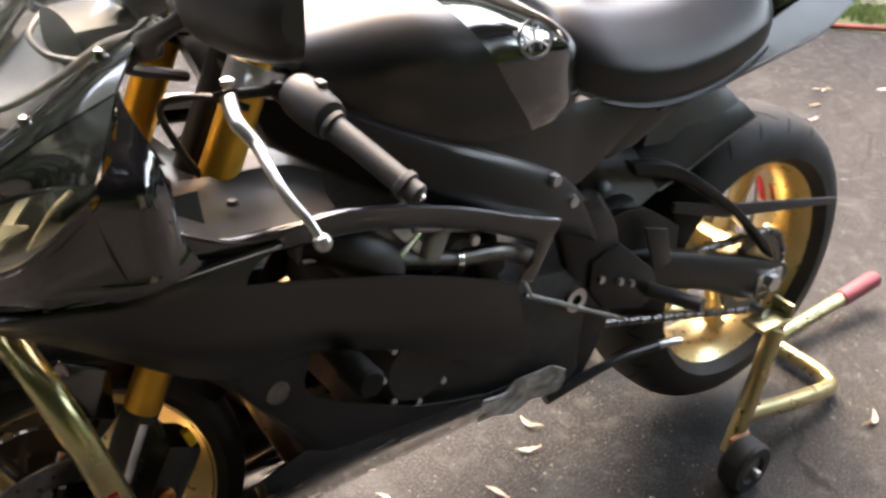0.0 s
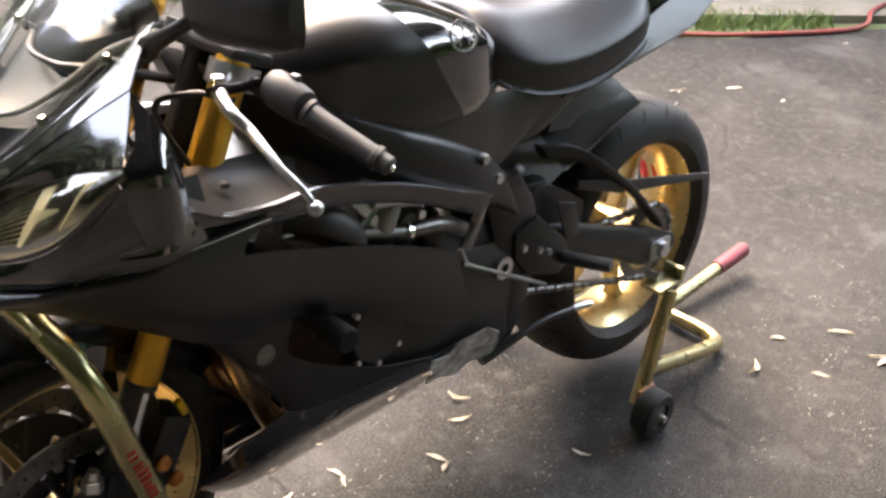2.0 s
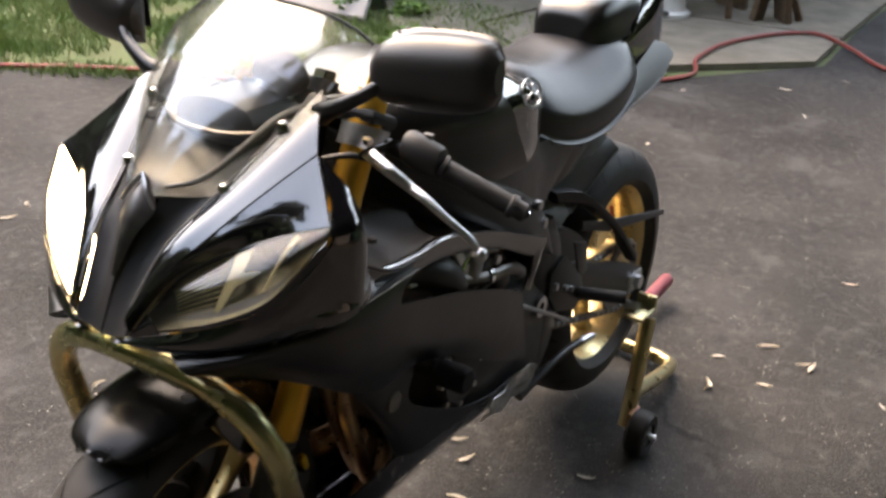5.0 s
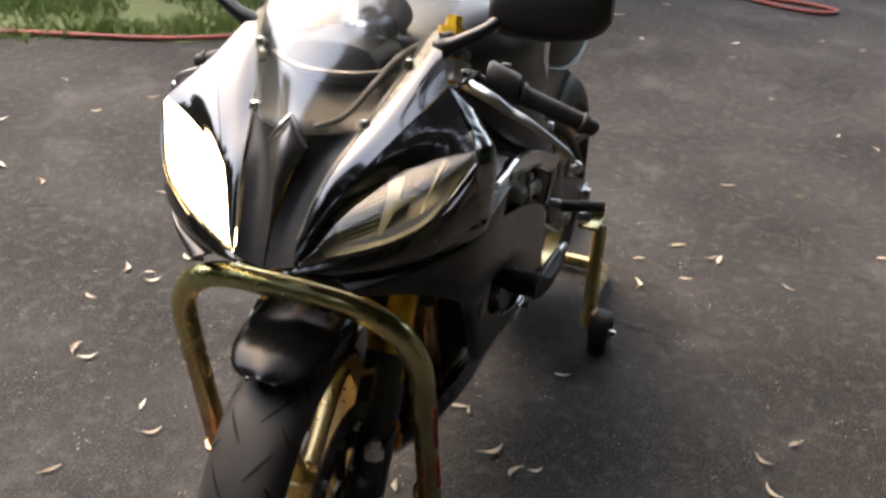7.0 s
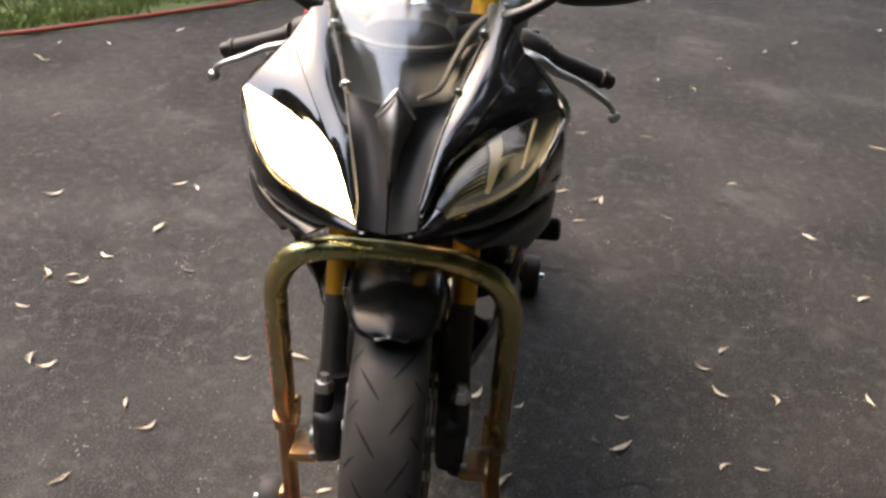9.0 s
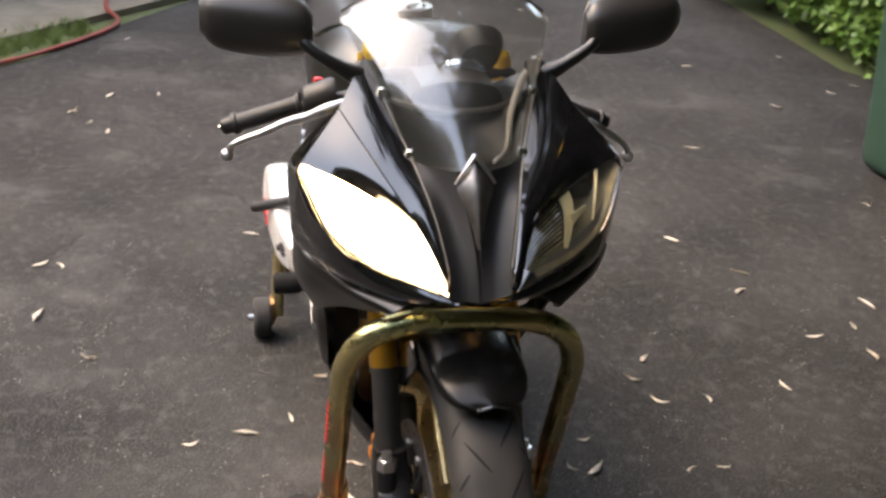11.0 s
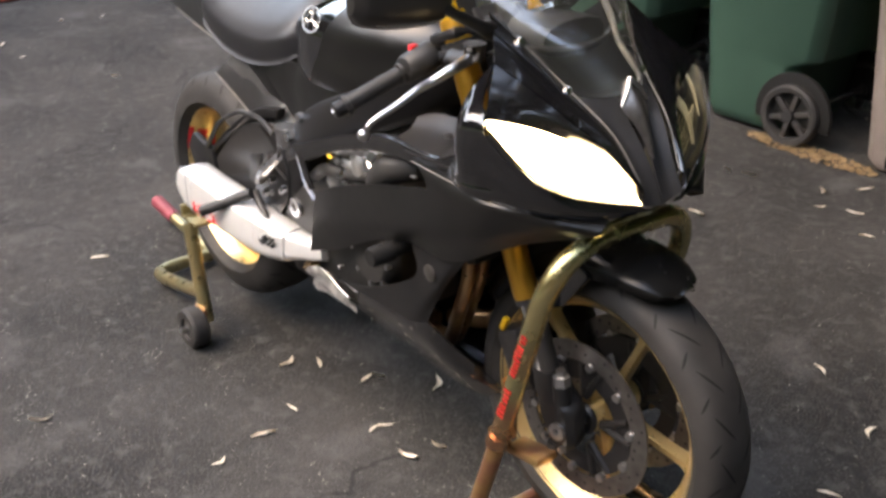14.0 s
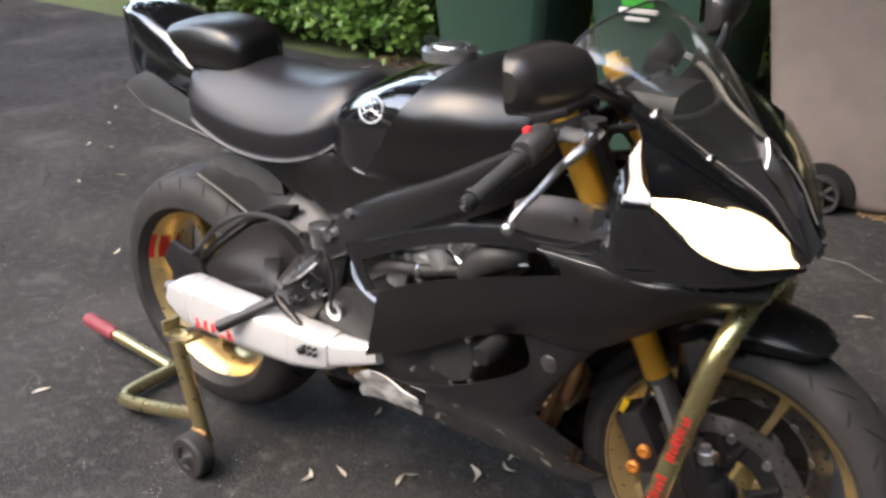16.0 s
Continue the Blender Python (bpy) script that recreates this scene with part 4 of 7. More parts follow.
# ---- fork, yokes ----
FTOP, FLOW = Vector((0.367, 0.107, 1.062)), Vector((0.574, 0.107, 0.600))
FEND = FLOW + (FLOW - FTOP).normalized() * 0.17
for s in (1, -1):
    m = Vector((1, s, 1))
    top, low, end = FTOP * m, FLOW * m, FEND * m
    leg = new("fork_leg")
    leg.parent = bike
    way = (low - top).normalized()
    part("outer_tube", tube([top, top + way * 0.15, top + way * 0.2, low - way * 0.10, low - way * 0.09, low - way * 0.004, low], [0.0250, 0.0250, 0.0250, 0.0240, 0.0235, 0.0240, 0.0225], 28, 1), GOLDFORK, leg, "gold anodised upside-down fork tube")
    part("dust_seal", rod(low, low + way * 0.010, 0.0235, 24), PLASTIC, leg)
    part("slider", rod(low, end, 0.0170, 24), CHROME, leg, "polished fork slider")
    across = Vector((0, 1, 0)).cross(way).normalized()
    if across.x < 0:
        across = -across
    part("fork_guard", skin([[low + way * d + across * 0.0245 * math.cos(a) + Vector((0, 0.0245 * math.sin(a), 0)) for a in np.linspace(-1.15, 1.15, 7)] for d in (0.006, 0.07, 0.150)], 2, 2, 0.002), PLASTIC, leg, "black guard in front of the fork slider")
    part("fork_cap", tube([top, top - way * 0.012, top - way * 0.013, top - way * 0.03], [0.024, 0.024, 0.014, 0.013], 6, 1), YELLOW, leg, "yellow fork cap with hexagon")
    # axle bracket, adjuster nut and caliper behind it
    part("axle_bracket", loft([[Vector((c[0] + dx, s * (0.104 + dy), c[1])) for dx, dy in ((w, 0.0), (w * 0.7, h), (-w * 0.7, h), (-w, 0), (-w * 0.7, -h), (w * 0.7, -h))] for c, w, h in (((end.x - 0.010, end.z + 0.04), 0.027, 0.025), ((end.x + 0.005, end.z), 0.032, 0.027), ((FX - 0.02, FZ + 0.045), 0.045, 0.027), ((FX - 0.006, FZ - 0.012), 0.036, 0.024), ((FX - 0.003, FZ - 0.040), 0.022, 0.018))], 3, 2), FRAMEMAT, leg, "black cast axle bracket")
    part("adjuster_post", tube([(FX - 0.002, s * 0.116, FZ + 0.02), (FX - 0.010, s * 0.116, FZ + 0.088)], [0.018, 0.017], 16, 1), FRAMEMAT, leg)
    part("adjuster_nut", tube([(FX - 0.010, s * 0.116, FZ + 0.088), (FX - 0.0125, s * 0.116, FZ + 0.105), (FX - 0.0126, s * 0.116, FZ + 0.106), (FX - 0.015, s * 0.116, FZ + 0.118)], [0.017, 0.016, 0.010, 0.009], 6, 1), ALLOY, leg, "bright adjuster nut")
    part("axle_nut", lathe([(0.006, s * 0.120), (0.017, s * 0.120), (0.017, s * 0.136), (0.006, s * 0.136)], (FX, 0, FZ), "y", 12), ALLOY, leg)
    bm = bmesh.new()
    for dx, dz in ((-0.03, -0.025), (0.012, -0.035)):
        hexbolt((FX + dx, s * 0.126, FZ + dz), 0.007, 0.010, (0, s, 0), bm)
    pieces("pinch_bolt", bm, ALLOY, leg)
    cal = part("brake_caliper", box((0.06, 0.072, 0.125), (FX - 0.142, s * 0.072, FZ + 0.070), Matrix.Rotation(radians(-28), 4, "Y"), 0.014), FRAMEMAT, leg, "black radial brake caliper")
    bm = bmesh.new()
    for t in (-0.032, 0.032):
        c = Vector((FX - 0.138 + t * 0.30, s * 0.108, FZ + 0.040 + t * 0.62))
        lathe([(0.0, 0.0), (0.0135, 0.0), (0.0135, s * 0.006), (0.009, s * 0.009), (0.0, s * 0.006)], c, "y", 20, bm, closed=False)
    pieces("piston_cover", bm, ORANGE, cal, "orange piston cover")
    part("brake_hose", tube([(FX - 0.15, s * 0.075, FZ + 0.13), (FX - 0.12, s * 0.105, FZ + 0.25), (FLOW.x - 0.07, s * 0.10, 0.72), (0.45, s * 0.06, 0.85)], 0.0045, 8, 6), PLASTIC, leg)
    part("yellow_tag", box((0.012, 0.012, 0.030), (FX - 0.175, s * 0.10, FZ + 0.135), Matrix.Rotation(radians(20), 4, "Y"), 0.003), YELLOW, cal, "small yellow tag")
# yokes and head
FWAY = (FLOW - FTOP).normalized()


def fork_at(d, y=0.0):
    p = FTOP + FWAY * d
    return Vector((p.x, y, p.z))


turn_f = Matrix.Rotation(math.atan2(FWAY.x, -FWAY.z) * -1, 4, "Y")
part("top_yoke", box((0.075, 0.27, 0.022), fork_at(0.03) + Vector((-0.012, 0, 0)), turn_f, 0.009), FRAMEMAT, bike)
part("bottom_yoke", box((0.08, 0.27, 0.04), fork_at(0.24) + Vector((-0.015, 0, 0)), turn_f, 0.012), FRAMEMAT, bike)
part("steering_stem", rod(fork_at(0.0) + Vector((-0.035, 0, 0)), fork_at(0.3) + Vector((-0.035, 0, 0)), 0.024, 20), FRAMEMAT, bike)
part("stem_nut", tube([fork_at(0.012) + Vector((-0.035, 0, 0)), fork_at(-0.014) + Vector((-0.035, 0, 0))], [0.02, 0.018], 6, 1), CHROME, bike)
part("ignition_lock", rod(fork_at(0.03) + Vector((0.02, 0, 0)), fork_at(0.0) + Vector((0.02, 0, 0)), 0.02, 20), PLASTIC, bike)

# ---- clip-on bars, levers, switches ----
for s in (1, -1):
    m = Vector((1, s, 1))
    bar = new("handlebar")
    bar.parent = bike
    root, end = Vector((0.392, 0.107, 1.018)) * m, Vector((0.334, 0.337, 0.940)) * m
    inner = Vector((0.362, 0.222, 0.986)) * m
    clamp = part("bar_clamp", lathe([(0.0262, -0.016), (0.036, -0.016), (0.036, 0.016), (0.0262, 0.016)], (0, 0, 0), "z", 28), ALLOY if s > 0 else FRAMEMAT, bar, "bright clip-on clamp" if s > 0 else "black clip-on clamp")
    clamp.matrix_local = Matrix.Translation(fork_at(0.055, s * 0.107)) @ turn_f
    part("bar_tube", rod(root, end, 0.011, 14), FRAMEMAT, bar)
    axis = (end - inner).normalized()
    part("grip", tube([inner, inner + axis * 0.006, inner + axis * 0.008, end - axis * 0.018, end - axis * 0.016, end - axis * 0.008], [0.019, 0.019, 0.0148, 0.0148, 0.018, 0.018], 20, 1), GRIPRUBBER, bar, "ribbed black rubber grip")
    part("bar_end", tube([end - axis * 0.008, end + axis * 0.008, end + axis * 0.012], [0.014, 0.014, 0.010], 16, 1), PLASTIC if s > 0 else FRAMEMAT, bar)
    part("bar_end_screw", rod(end + axis * 0.012, end + axis * 0.015, 0.005, 10), CHROME, bar)
    part("switch_housing", loft([[inner - axis * d + Vector((0.024 * k * math.cos(a), 0, 0.024 * k * math.sin(a) + 0.003)) for a in (j * math.pi / 4 for j in range(8))] for d, k in ((0.0, 0.85), (0.006, 1.05), (0.05, 1.1), (0.056, 0.8))], 2, 2), PLASTIC, bar, "black switch housing")
    part("switch_button", box((0.012, 0.016, 0.012), inner - axis * 0.03 + Vector((-0.012, 0, 0.026)), None, 0.003), REDSTICKER if s < 0 else PLASTIC, bar, "red kill switch" if s < 0 else "")
    # perch and lever
    piv = Vector((0.452, 0.152, 1.018)) * m
    part("lever_perch", loft([[piv.lerp(Vector((0.385, 0.15, 1.008)) * m, t) + Vector((0.014 * k * math.cos(a), 0.010 * k * math.sin(a), 0.012 * k * math.sin(a + 0.6))) for a in (j * math.pi / 3 for j in range(6))] for t, k in ((-0.12, 0.8), (0.15, 1.0), (0.6, 0.9), (1.0, 1.2))], 2, 2), FRAMEMAT, bar)
    tip = Vector((0.456 if s > 0 else 0.410, 0.336 if s > 0 else 0.348, 0.917)) * m
    bow = tip.x - 0.456
    lever_pts = [piv, Vector((0.470 + bow * 0.3, 0.197, 1.008)) * m, Vector((0.464 + bow * 0.5, 0.226, 0.990)) * m, Vector((0.470 + bow * 0.7, 0.256, 0.981)) * m, Vector((0.472 + bow * 0.9, 0.292, 0.962)) * m, tip + Vector((0.008, -0.012 * s, 0.022)), tip]
    part("lever", tube(lever_pts, [0.0100, 0.0090, 0.0075, 0.0065, 0.0056, 0.0050, 0.0048], 12, 6), ALLOY, bar, "bare aluminium hand lever")
    bm = bmesh.new()
    bmesh.ops.create_uvsphere(bm, u_segments=18, v_segments=12, radius=0.0105)
    bmesh.ops.translate(bm, vec=tip, verts=bm.verts)
    part("lever_ball", bm, ALLOY, bar, "round ball end of the lever")
    part("pivot_bolt", rod(piv + Vector((0, 0, 0.012)), piv + Vector((0, 0, 0.020)), 0.008, 6), CHROME, bar)
part("clutch_cable", tube([(0.43, 0.16, 1.0), (0.47, 0.12, 1.01), (0.50, 0.08, 0.98), (0.44, 0.12, 0.86), (0.34, 0.13, 0.8)], 0.0045, 8, 6), PLASTIC, bike)
part("brake_line", tube([(0.43, -0.14, 1.0), (0.47, -0.10, 1.02), (0.49, -0.05, 0.95), (0.46, 0, 0.86)], 0.0045, 8, 6), PLASTIC, bike)
part("fluid_reservoir", lathe([(0.0, 0.0), (0.017, 0.0), (0.019, 0.022), (0.020, 0.023), (0.020, 0.030), (0.0, 0.032)], (0.445, -0.135, 1.010), "z", 24, closed=False), PLASTIC, bike, "small black brake fluid reservoir")

# ---- upper cowl ----
inner_edge = [(0.768, 0.046, 0.872), (0.722, 0.062, 0.940), (0.645, 0.085, 0.998), (0.562, 0.117, 1.066), (0.505, 0.136, 1.110)]
ridge = [(0.784, 0.050, 0.862), (0.735, 0.080, 0.920), (0.678, 0.120, 0.974), (0.625, 0.152, 1.015), (0.572, 0.180, 1.050)]
strip_mid = [tuple((Vector(a) + Vector(b)) / 2 + Vector((0.003, 0.0, 0.002))) for a, b in zip(inner_edge, ridge)]
both("upper_cowl_strip", skin([inner_edge, strip_mid, ridge], 5, 4), GLOSS, bike, "gloss black cowl strip beside the screen")
# thin pale tube paints the highlight along the strip's bevel
both("cowl_edge", tube([tuple(Vector(p) + Vector((0.002, 0.0, 0.0025))) for p in inner_edge[:4]], 0.0013, 6, 5), RIMGREY, bike, "pale line that paints a glint on the cowl strip's edge")
lens_top = [(0.778, 0.050, 0.842), (0.726, 0.074, 0.902), (0.688, 0.120, 0.936), (0.652, 0.182, 0.966), (0.624, 0.241, 0.985)]
cheek_top = [(0.783, 0.051, 0.853), (0.735, 0.079, 0.914), (0.690, 0.124, 0.958), (0.643, 0.172, 0.992), (0.598, 0.212, 1.018)]
both("upper_cowl_cheek", skin([[(p[0], p[1] + 0.001, p[2] - 0.002) for p in ridge], [(p[0] - 0.001, p[1] - 0.001, p[2] - 0.002) for p in cheek_top], lens_top], 5, 4), GLOSS, bike, "gloss black cowl cheek above the headlight")
# rear wing of the cowl, outside the light
both("upper_cowl_wing", skin([
    [(0.570, 0.182, 1.048), (0.586, 0.210, 1.020), (0.602, 0.230, 1.000), (0.624, 0.243, 0.985)],
    [(0.560, 0.224, 1.006), (0.568, 0.236, 0.994), (0.584, 0.256, 0.974), (0.628, 0.248, 0.964)],
    [(0.546, 0.236, 0.957), (0.553, 0.245, 0.947), (0.580, 0.258, 0.928), (0.662, 0.232, 0.924)],
    [(0.540, 0.236, 0.900), (0.546, 0.243, 0.886), (0.590, 0.253, 0.876), (0.691, 0.209, 0.892)],
    [(0.530, 0.238, 0.878), (0.548, 0.2465, 0.868), (0.596, 0.2535, 0.862), (0.690, 0.2125, 0.864)],
    [(0.520, 0.238, 0.858), (0.550, 0.2465, 0.853), (0.600, 0.2485, 0.848), (0.679, 0.2045, 0.833)],
], 4, 4), GLOSS, bike, "gloss black cowl wing")
lens_low = [(0.780, 0.046, 0.836), (0.752, 0.112, 0.853), (0.725, 0.164, 0.870), (0.692, 0.208, 0.900), (0.634, 0.245, 0.968)]
lens_mid = [tuple((Vector(a) + Vector(b)) / 2 + Vector((0.012 * k, 0.010 * k, 0.009 * k))) for a, b, k in zip(lens_top, lens_low, (0.2, 0.9, 1.2, 1.0, 0.2))]
# chin below the lights
chin_low = [(0.785, 0.020, 0.826), (0.759, 0.096, 0.820), (0.722, 0.154, 0.822), (0.678, 0.203, 0.833), (0.598, 0.246, 0.848)]
chin_mid = [tuple((Vector(a) + Vector(b)) / 2 + Vector((0.006, 0.006, -0.002))) for a, b in zip(lens_low, chin_low)]
both("lower_cowl_lip", skin([[(p[0], p[1], p[2] - 0.001) for p in lens_low], chin_mid, chin_low], 5, 3), GLOSS, bike, "gloss black cowl lip under the headlight")
# centre: nose blade and the two intake mouths
part("nose_blade", skin([
    [(0.686, 0.004, 1.010), (0.689, 0.0, 1.013), (0.686, -0.004, 1.010)],
    [(0.703, 0.027, 0.978), (0.719, 0.0, 0.982), (0.703, -0.027, 0.978)],
    [(0.728, 0.014, 0.944), (0.742, 0.0, 0.940), (0.728, -0.014, 0.944)],
    [(0.750, 0.004, 0.903), (0.757, 0.0, 0.898), (0.750, -0.004, 0.903)],
], 4, 4), STEEL, bike, "dull metallic grey nose blade")
both("nose_chevron", tube([(0.6925, 0.0, 1.017), (0.703, 0.015, 0.999), (0.706, 0.029, 0.979)], [0.0034, 0.0034, 0.0020], 8, 3), ALLOY, bike, "dull metal chevron at the foot of the screen")
both("nose_panel", skin([
    [(0.648, 0.083, 0.992), (0.668, 0.055, 0.990), (0.690, 0.025, 0.991)],
    [(0.716, 0.061, 0.938), (0.700, 0.040, 0.943), (0.714, 0.015, 0.950)],
    [(0.762, 0.045, 0.873), (0.748, 0.025, 0.880), (0.750, 0.004, 0.890)],
    [(0.783, 0.046, 0.838), (0.779, 0.024, 0.830), (0.782, 0.001, 0.826)],
], 4, 4), PLASTIC, bike, "dark nose panel between the cowl strips")

# headlights: the right one is lit
for s in (1, -1):
    hl = new("headlight")
    hl.parent = bike
    hl["label"] = "headlight, switched off" if s > 0 else "headlight, lit brightly"
    m = Vector((1, s, 1))

    def side(rows):
        return [[Vector(p) * m for p in r] for r in rows]

    part("lens", skin(side([lens_top, lens_mid, lens_low]), 6, 5, 0.002), LENS, hl, "clear headlight lens")
    deep = [tuple(Vector(p) + Vector((-0.075, -0.028, 0.012))) for p in lens_mid]
    bowl = skin(side([[tuple(Vector(p) + Vector((-0.004, -0.002, -0.001))) for p in lens_top], deep, [tuple(Vector(p) + Vector((-0.004, -0.002, 0.001))) for p in lens_low]]), 6, 6, 0.003)
    part("reflector_bowl", bowl, REFLECTOR, hl, "silvered reflector")
    if s < 0:
        shift = Vector((-0.004, -0.003, 0))
        part("lit_bulb_face", skin(side([[tuple(Vector(p) + shift) for p in r] for r in (lens_top, lens_mid, lens_low)]), 6, 5, 0.001), LAMP, hl, "glowing face of the lit headlight")
    if s > 0:
        # behind the clear lens: dark bezels, a stack of thin ribs, a pale forked fin and a dark projector
        def inside(u, v, depth):
            k = min(int(u), 3)
            a, b, c = (Vector(r[k]).lerp(Vector(r[k + 1]), u - k) for r in (lens_top, lens_mid, lens_low))
            p = a.lerp(b, v * 2) if v < 0.5 else b.lerp(c, v * 2 - 1)
            return p + Vector((-0.95, -0.38, 0.10)) * depth * (0.35 + 2.6 * v * (1 - v))

        part("lower_bezel", skin([[inside(u, v, d) for u in (0.6, 1.2, 2.0, 3.0, 3.9)] for v, d in ((0.84, 0.022), (0.99, 0.006))], 4, 1, 0.002), PLASTIC, hl, "black lower bezel")
        part("upper_bezel", skin([[inside(u, v, d) for u in (0.6, 1.2, 2.0, 3.0, 3.9)] for v, d in ((0.01, 0.006), (0.12, 0.022))], 4, 1, 0.002), PLASTIC, hl, "black upper bezel")
        out = Vector((0.0022, 0.0022, 0.0008))
        part("nose_shield", skin([[tuple(Vector(r[0]) + out), tuple(Vector(r[0]).lerp(Vector(r[1]), k * 0.5) + out), tuple(Vector(r[0]).lerp(Vector(r[1]), k) + out)] for r, k in ((lens_top, 0.40), (lens_mid, 0.50), (lens_low, 0.62))], 4, 4, 0.002), GLOSS, hl, "black nose end of the lens")
        part("lower_shield", skin([[tuple(Vector(b).lerp(Vector(c), t) + out + Vector((0.003, 0.003, 0.0)) * t) for b, c in zip(lens_low[1:], lens_mid[1:])] for t in (0.0, 0.07, 0.14)], 4, 3, 0.002), GLOSS, hl, "black lower rim of the lens")
        bm = bmesh.new()
        for k in range(10):
            v = 0.17 + 0.068 * k
            tube([inside(u, v, 0.026) for u in (0.85, 1.3, 1.7, 2.25 - 0.75 * v)], 0.0011, 6, 3, bm)
        pieces("reflector_rib", bm, RIBMETAL, hl, "fine reflector ribs")
        part("reflector_fin", skin([[inside(u, v, 0.020) for u, v in row] for row in (((2.22, 0.13), (2.52, 0.13)), ((2.08, 0.36), (2.36, 0.38)), ((1.84, 0.62), (2.08, 0.66)), ((1.66, 0.86), (1.76, 0.88)))], 4, 3, 0.003), PALEFIN, hl, "pale curved reflector fin")
        part("fin_prong", skin([[inside(u, v, 0.019) for u, v in row] for row in (((2.10, 0.46), (2.06, 0.64)), ((2.34, 0.50), (2.30, 0.62)), ((2.62, 0.56), (2.60, 0.59)))], 3, 2, 0.003), PALEFIN, hl, "pale prong of the fin")
        part("reflector_strip", tube([inside(3.35, 0.22, 0.020), inside(3.05, 0.50, 0.022), inside(2.72, 0.84, 0.018)], [0.0032, 0.0026, 0.0012], 8, 4), PALEFIN, hl, "pale strip beside the projector")
        lamp = part("projector", lathe([(0.0, 0.010), (0.012, 0.008), (0.018, 0.0), (0.021, 0.002), (0.021, -0.02)], (0, 0, 0), "x", 24, closed=False), PLASTIC, hl, "dark round projector")
        lamp.location = inside(2.78, 0.48, 0.045)

both("cowl_backing", skin([
    [(0.50, 0.195, 0.925), (0.58, 0.205, 0.930), (0.66, 0.195, 0.900)],
    [(0.50, 0.215, 0.860), (0.59, 0.222, 0.860), (0.68, 0.185, 0.850)],
    [(0.50, 0.220, 0.800), (0.60, 0.215, 0.800), (0.69, 0.150, 0.800)],
], 3, 3, 0.003), MATTE, bike, "satin black inner cowl panel")

# windscreen with its screws
base = [(0.500, 0.140, 1.106), (0.562, 0.116, 1.063), (0.642, 0.085, 0.994), (0.695, 0.024, 0.993)]
r1 = [(0.472, 0.158, 1.140), (0.525, 0.138, 1.118), (0.585, 0.104, 1.086), (0.628, 0.034, 1.076)]
r2 = [(0.452, 0.166, 1.150), (0.485, 0.141, 1.154), (0.520, 0.104, 1.150), (0.550, 0.034, 1.148)]
r3 = [(0.432, 0.162, 1.158), (0.438, 0.134, 1.176), (0.450, 0.092, 1.192), (0.460, 0.032, 1.200)]
rows = [r + [(p[0], -p[1], p[2]) for p in reversed(r)] for r in (base, r1, r2, r3)]
part("windscreen", skin(rows, 5, 6, 0.003), SCREEN, bike, "clear smoke-tinted windscreen with a bright edge")
bm = bmesh.new()
for sx, sy, sz in ((0.641, 0.085, 0.999), (0.562, 0.116, 1.068)):
    for s in (1, -1):
        lathe([(0.0, 0.010), (0.006, 0.008), (0.0085, 0.0), (0.0085, -0.004), (0.0, -0.004)], (sx, s * sy, sz), "z", 14, bm, closed=False)
pieces("screen_screw", bm, CHROME, bike, "bright screen screw")
part("screen_trim", tube([(p[0] - 0.002, p[1], p[2] + 0.001) for p in (r3 + [(q[0], -q[1], q[2]) for q in reversed(r3)])], 0.0022, 6, 4), PLASTIC, bike)

# instruments and stay behind the screen
part("instrument_pod", loft([[Vector((0.50 + x, y * 0.070, 1.050 + z)) for y, z in ((1, 0.0), (0.8, 0.028), (0, 0.036), (-0.8, 0.028), (-1, 0.0), (-0.8, -0.02), (0, -0.026), (0.8, -0.02))] for x in (-0.03, 0.0, 0.05, 0.065)], 2, 2), PLASTIC, bike, "black instrument pod")
dial = part("tachometer_rim", lathe([(0.036, 0.0), (0.042, 0.0), (0.042, 0.008), (0.036, 0.008)], (0, 0, 0), "z", 32), CHROME, bike)
dial.matrix_local = Matrix.Translation((0.478, 0.02, 1.074)) @ Matrix.Rotation(radians(-35), 4, "Y")
both("cowl_stay", tube([(0.44, 0.05, 1.0), (0.52, 0.10, 1.04), (0.56, 0.108, 1.064)], 0.007, 8, 4), FRAMEMAT, bike)
part("dash_bar", tube([(0.555, 0.10, 1.055), (0.585, 0.05, 1.05), (0.59, 0, 1.048), (0.585, -0.05, 1.05), (0.555, -0.10, 1.055)], 0.0045, 8, 4), STEEL, bike, "dull metal arc-shaped dash rim")

part("dash_tray", skin([
    [(0.686, 0.024, 0.990), (0.688, 0.0, 0.986), (0.686, -0.024, 0.990)],
    [(0.640, 0.078, 0.992), (0.632, 0.0, 0.984), (0.640, -0.078, 0.992)],
    [(0.558, 0.108, 1.050), (0.548, 0.0, 1.020), (0.558, -0.108, 1.050)],
    [(0.495, 0.130, 1.082), (0.485, 0.0, 1.040), (0.495, -0.130, 1.082)],
], 4, 5), MATTE, bike, "black tray under the screen")
part("inner_cowl_rim", tube([(0.686, 0.030, 1.003), (0.650, 0.058, 1.010), (0.592, 0.076, 1.040), (0.550, 0.098, 1.072), (0.500, 0.128, 1.090), (0.467, 0.144, 1.092)], [0.003, 0.004, 0.005, 0.006, 0.006, 0.005], 10, 5), RIMGREY, bike, "pale grey inner rim of the cowl")
tach = part("tachometer_housing", lathe([(0.0, -0.022), (0.030, -0.020), (0.040, 0.0), (0.042, 0.012), (0.036, 0.014), (0.0, 0.012)], (0, 0, 0), "z", 28, closed=False), PLASTIC, bike, "black round tachometer housing")
tach.matrix_local = Matrix.Translation((0.486, 0.045, 1.112)) @ Matrix.Rotation(radians(-62), 4, "Y")

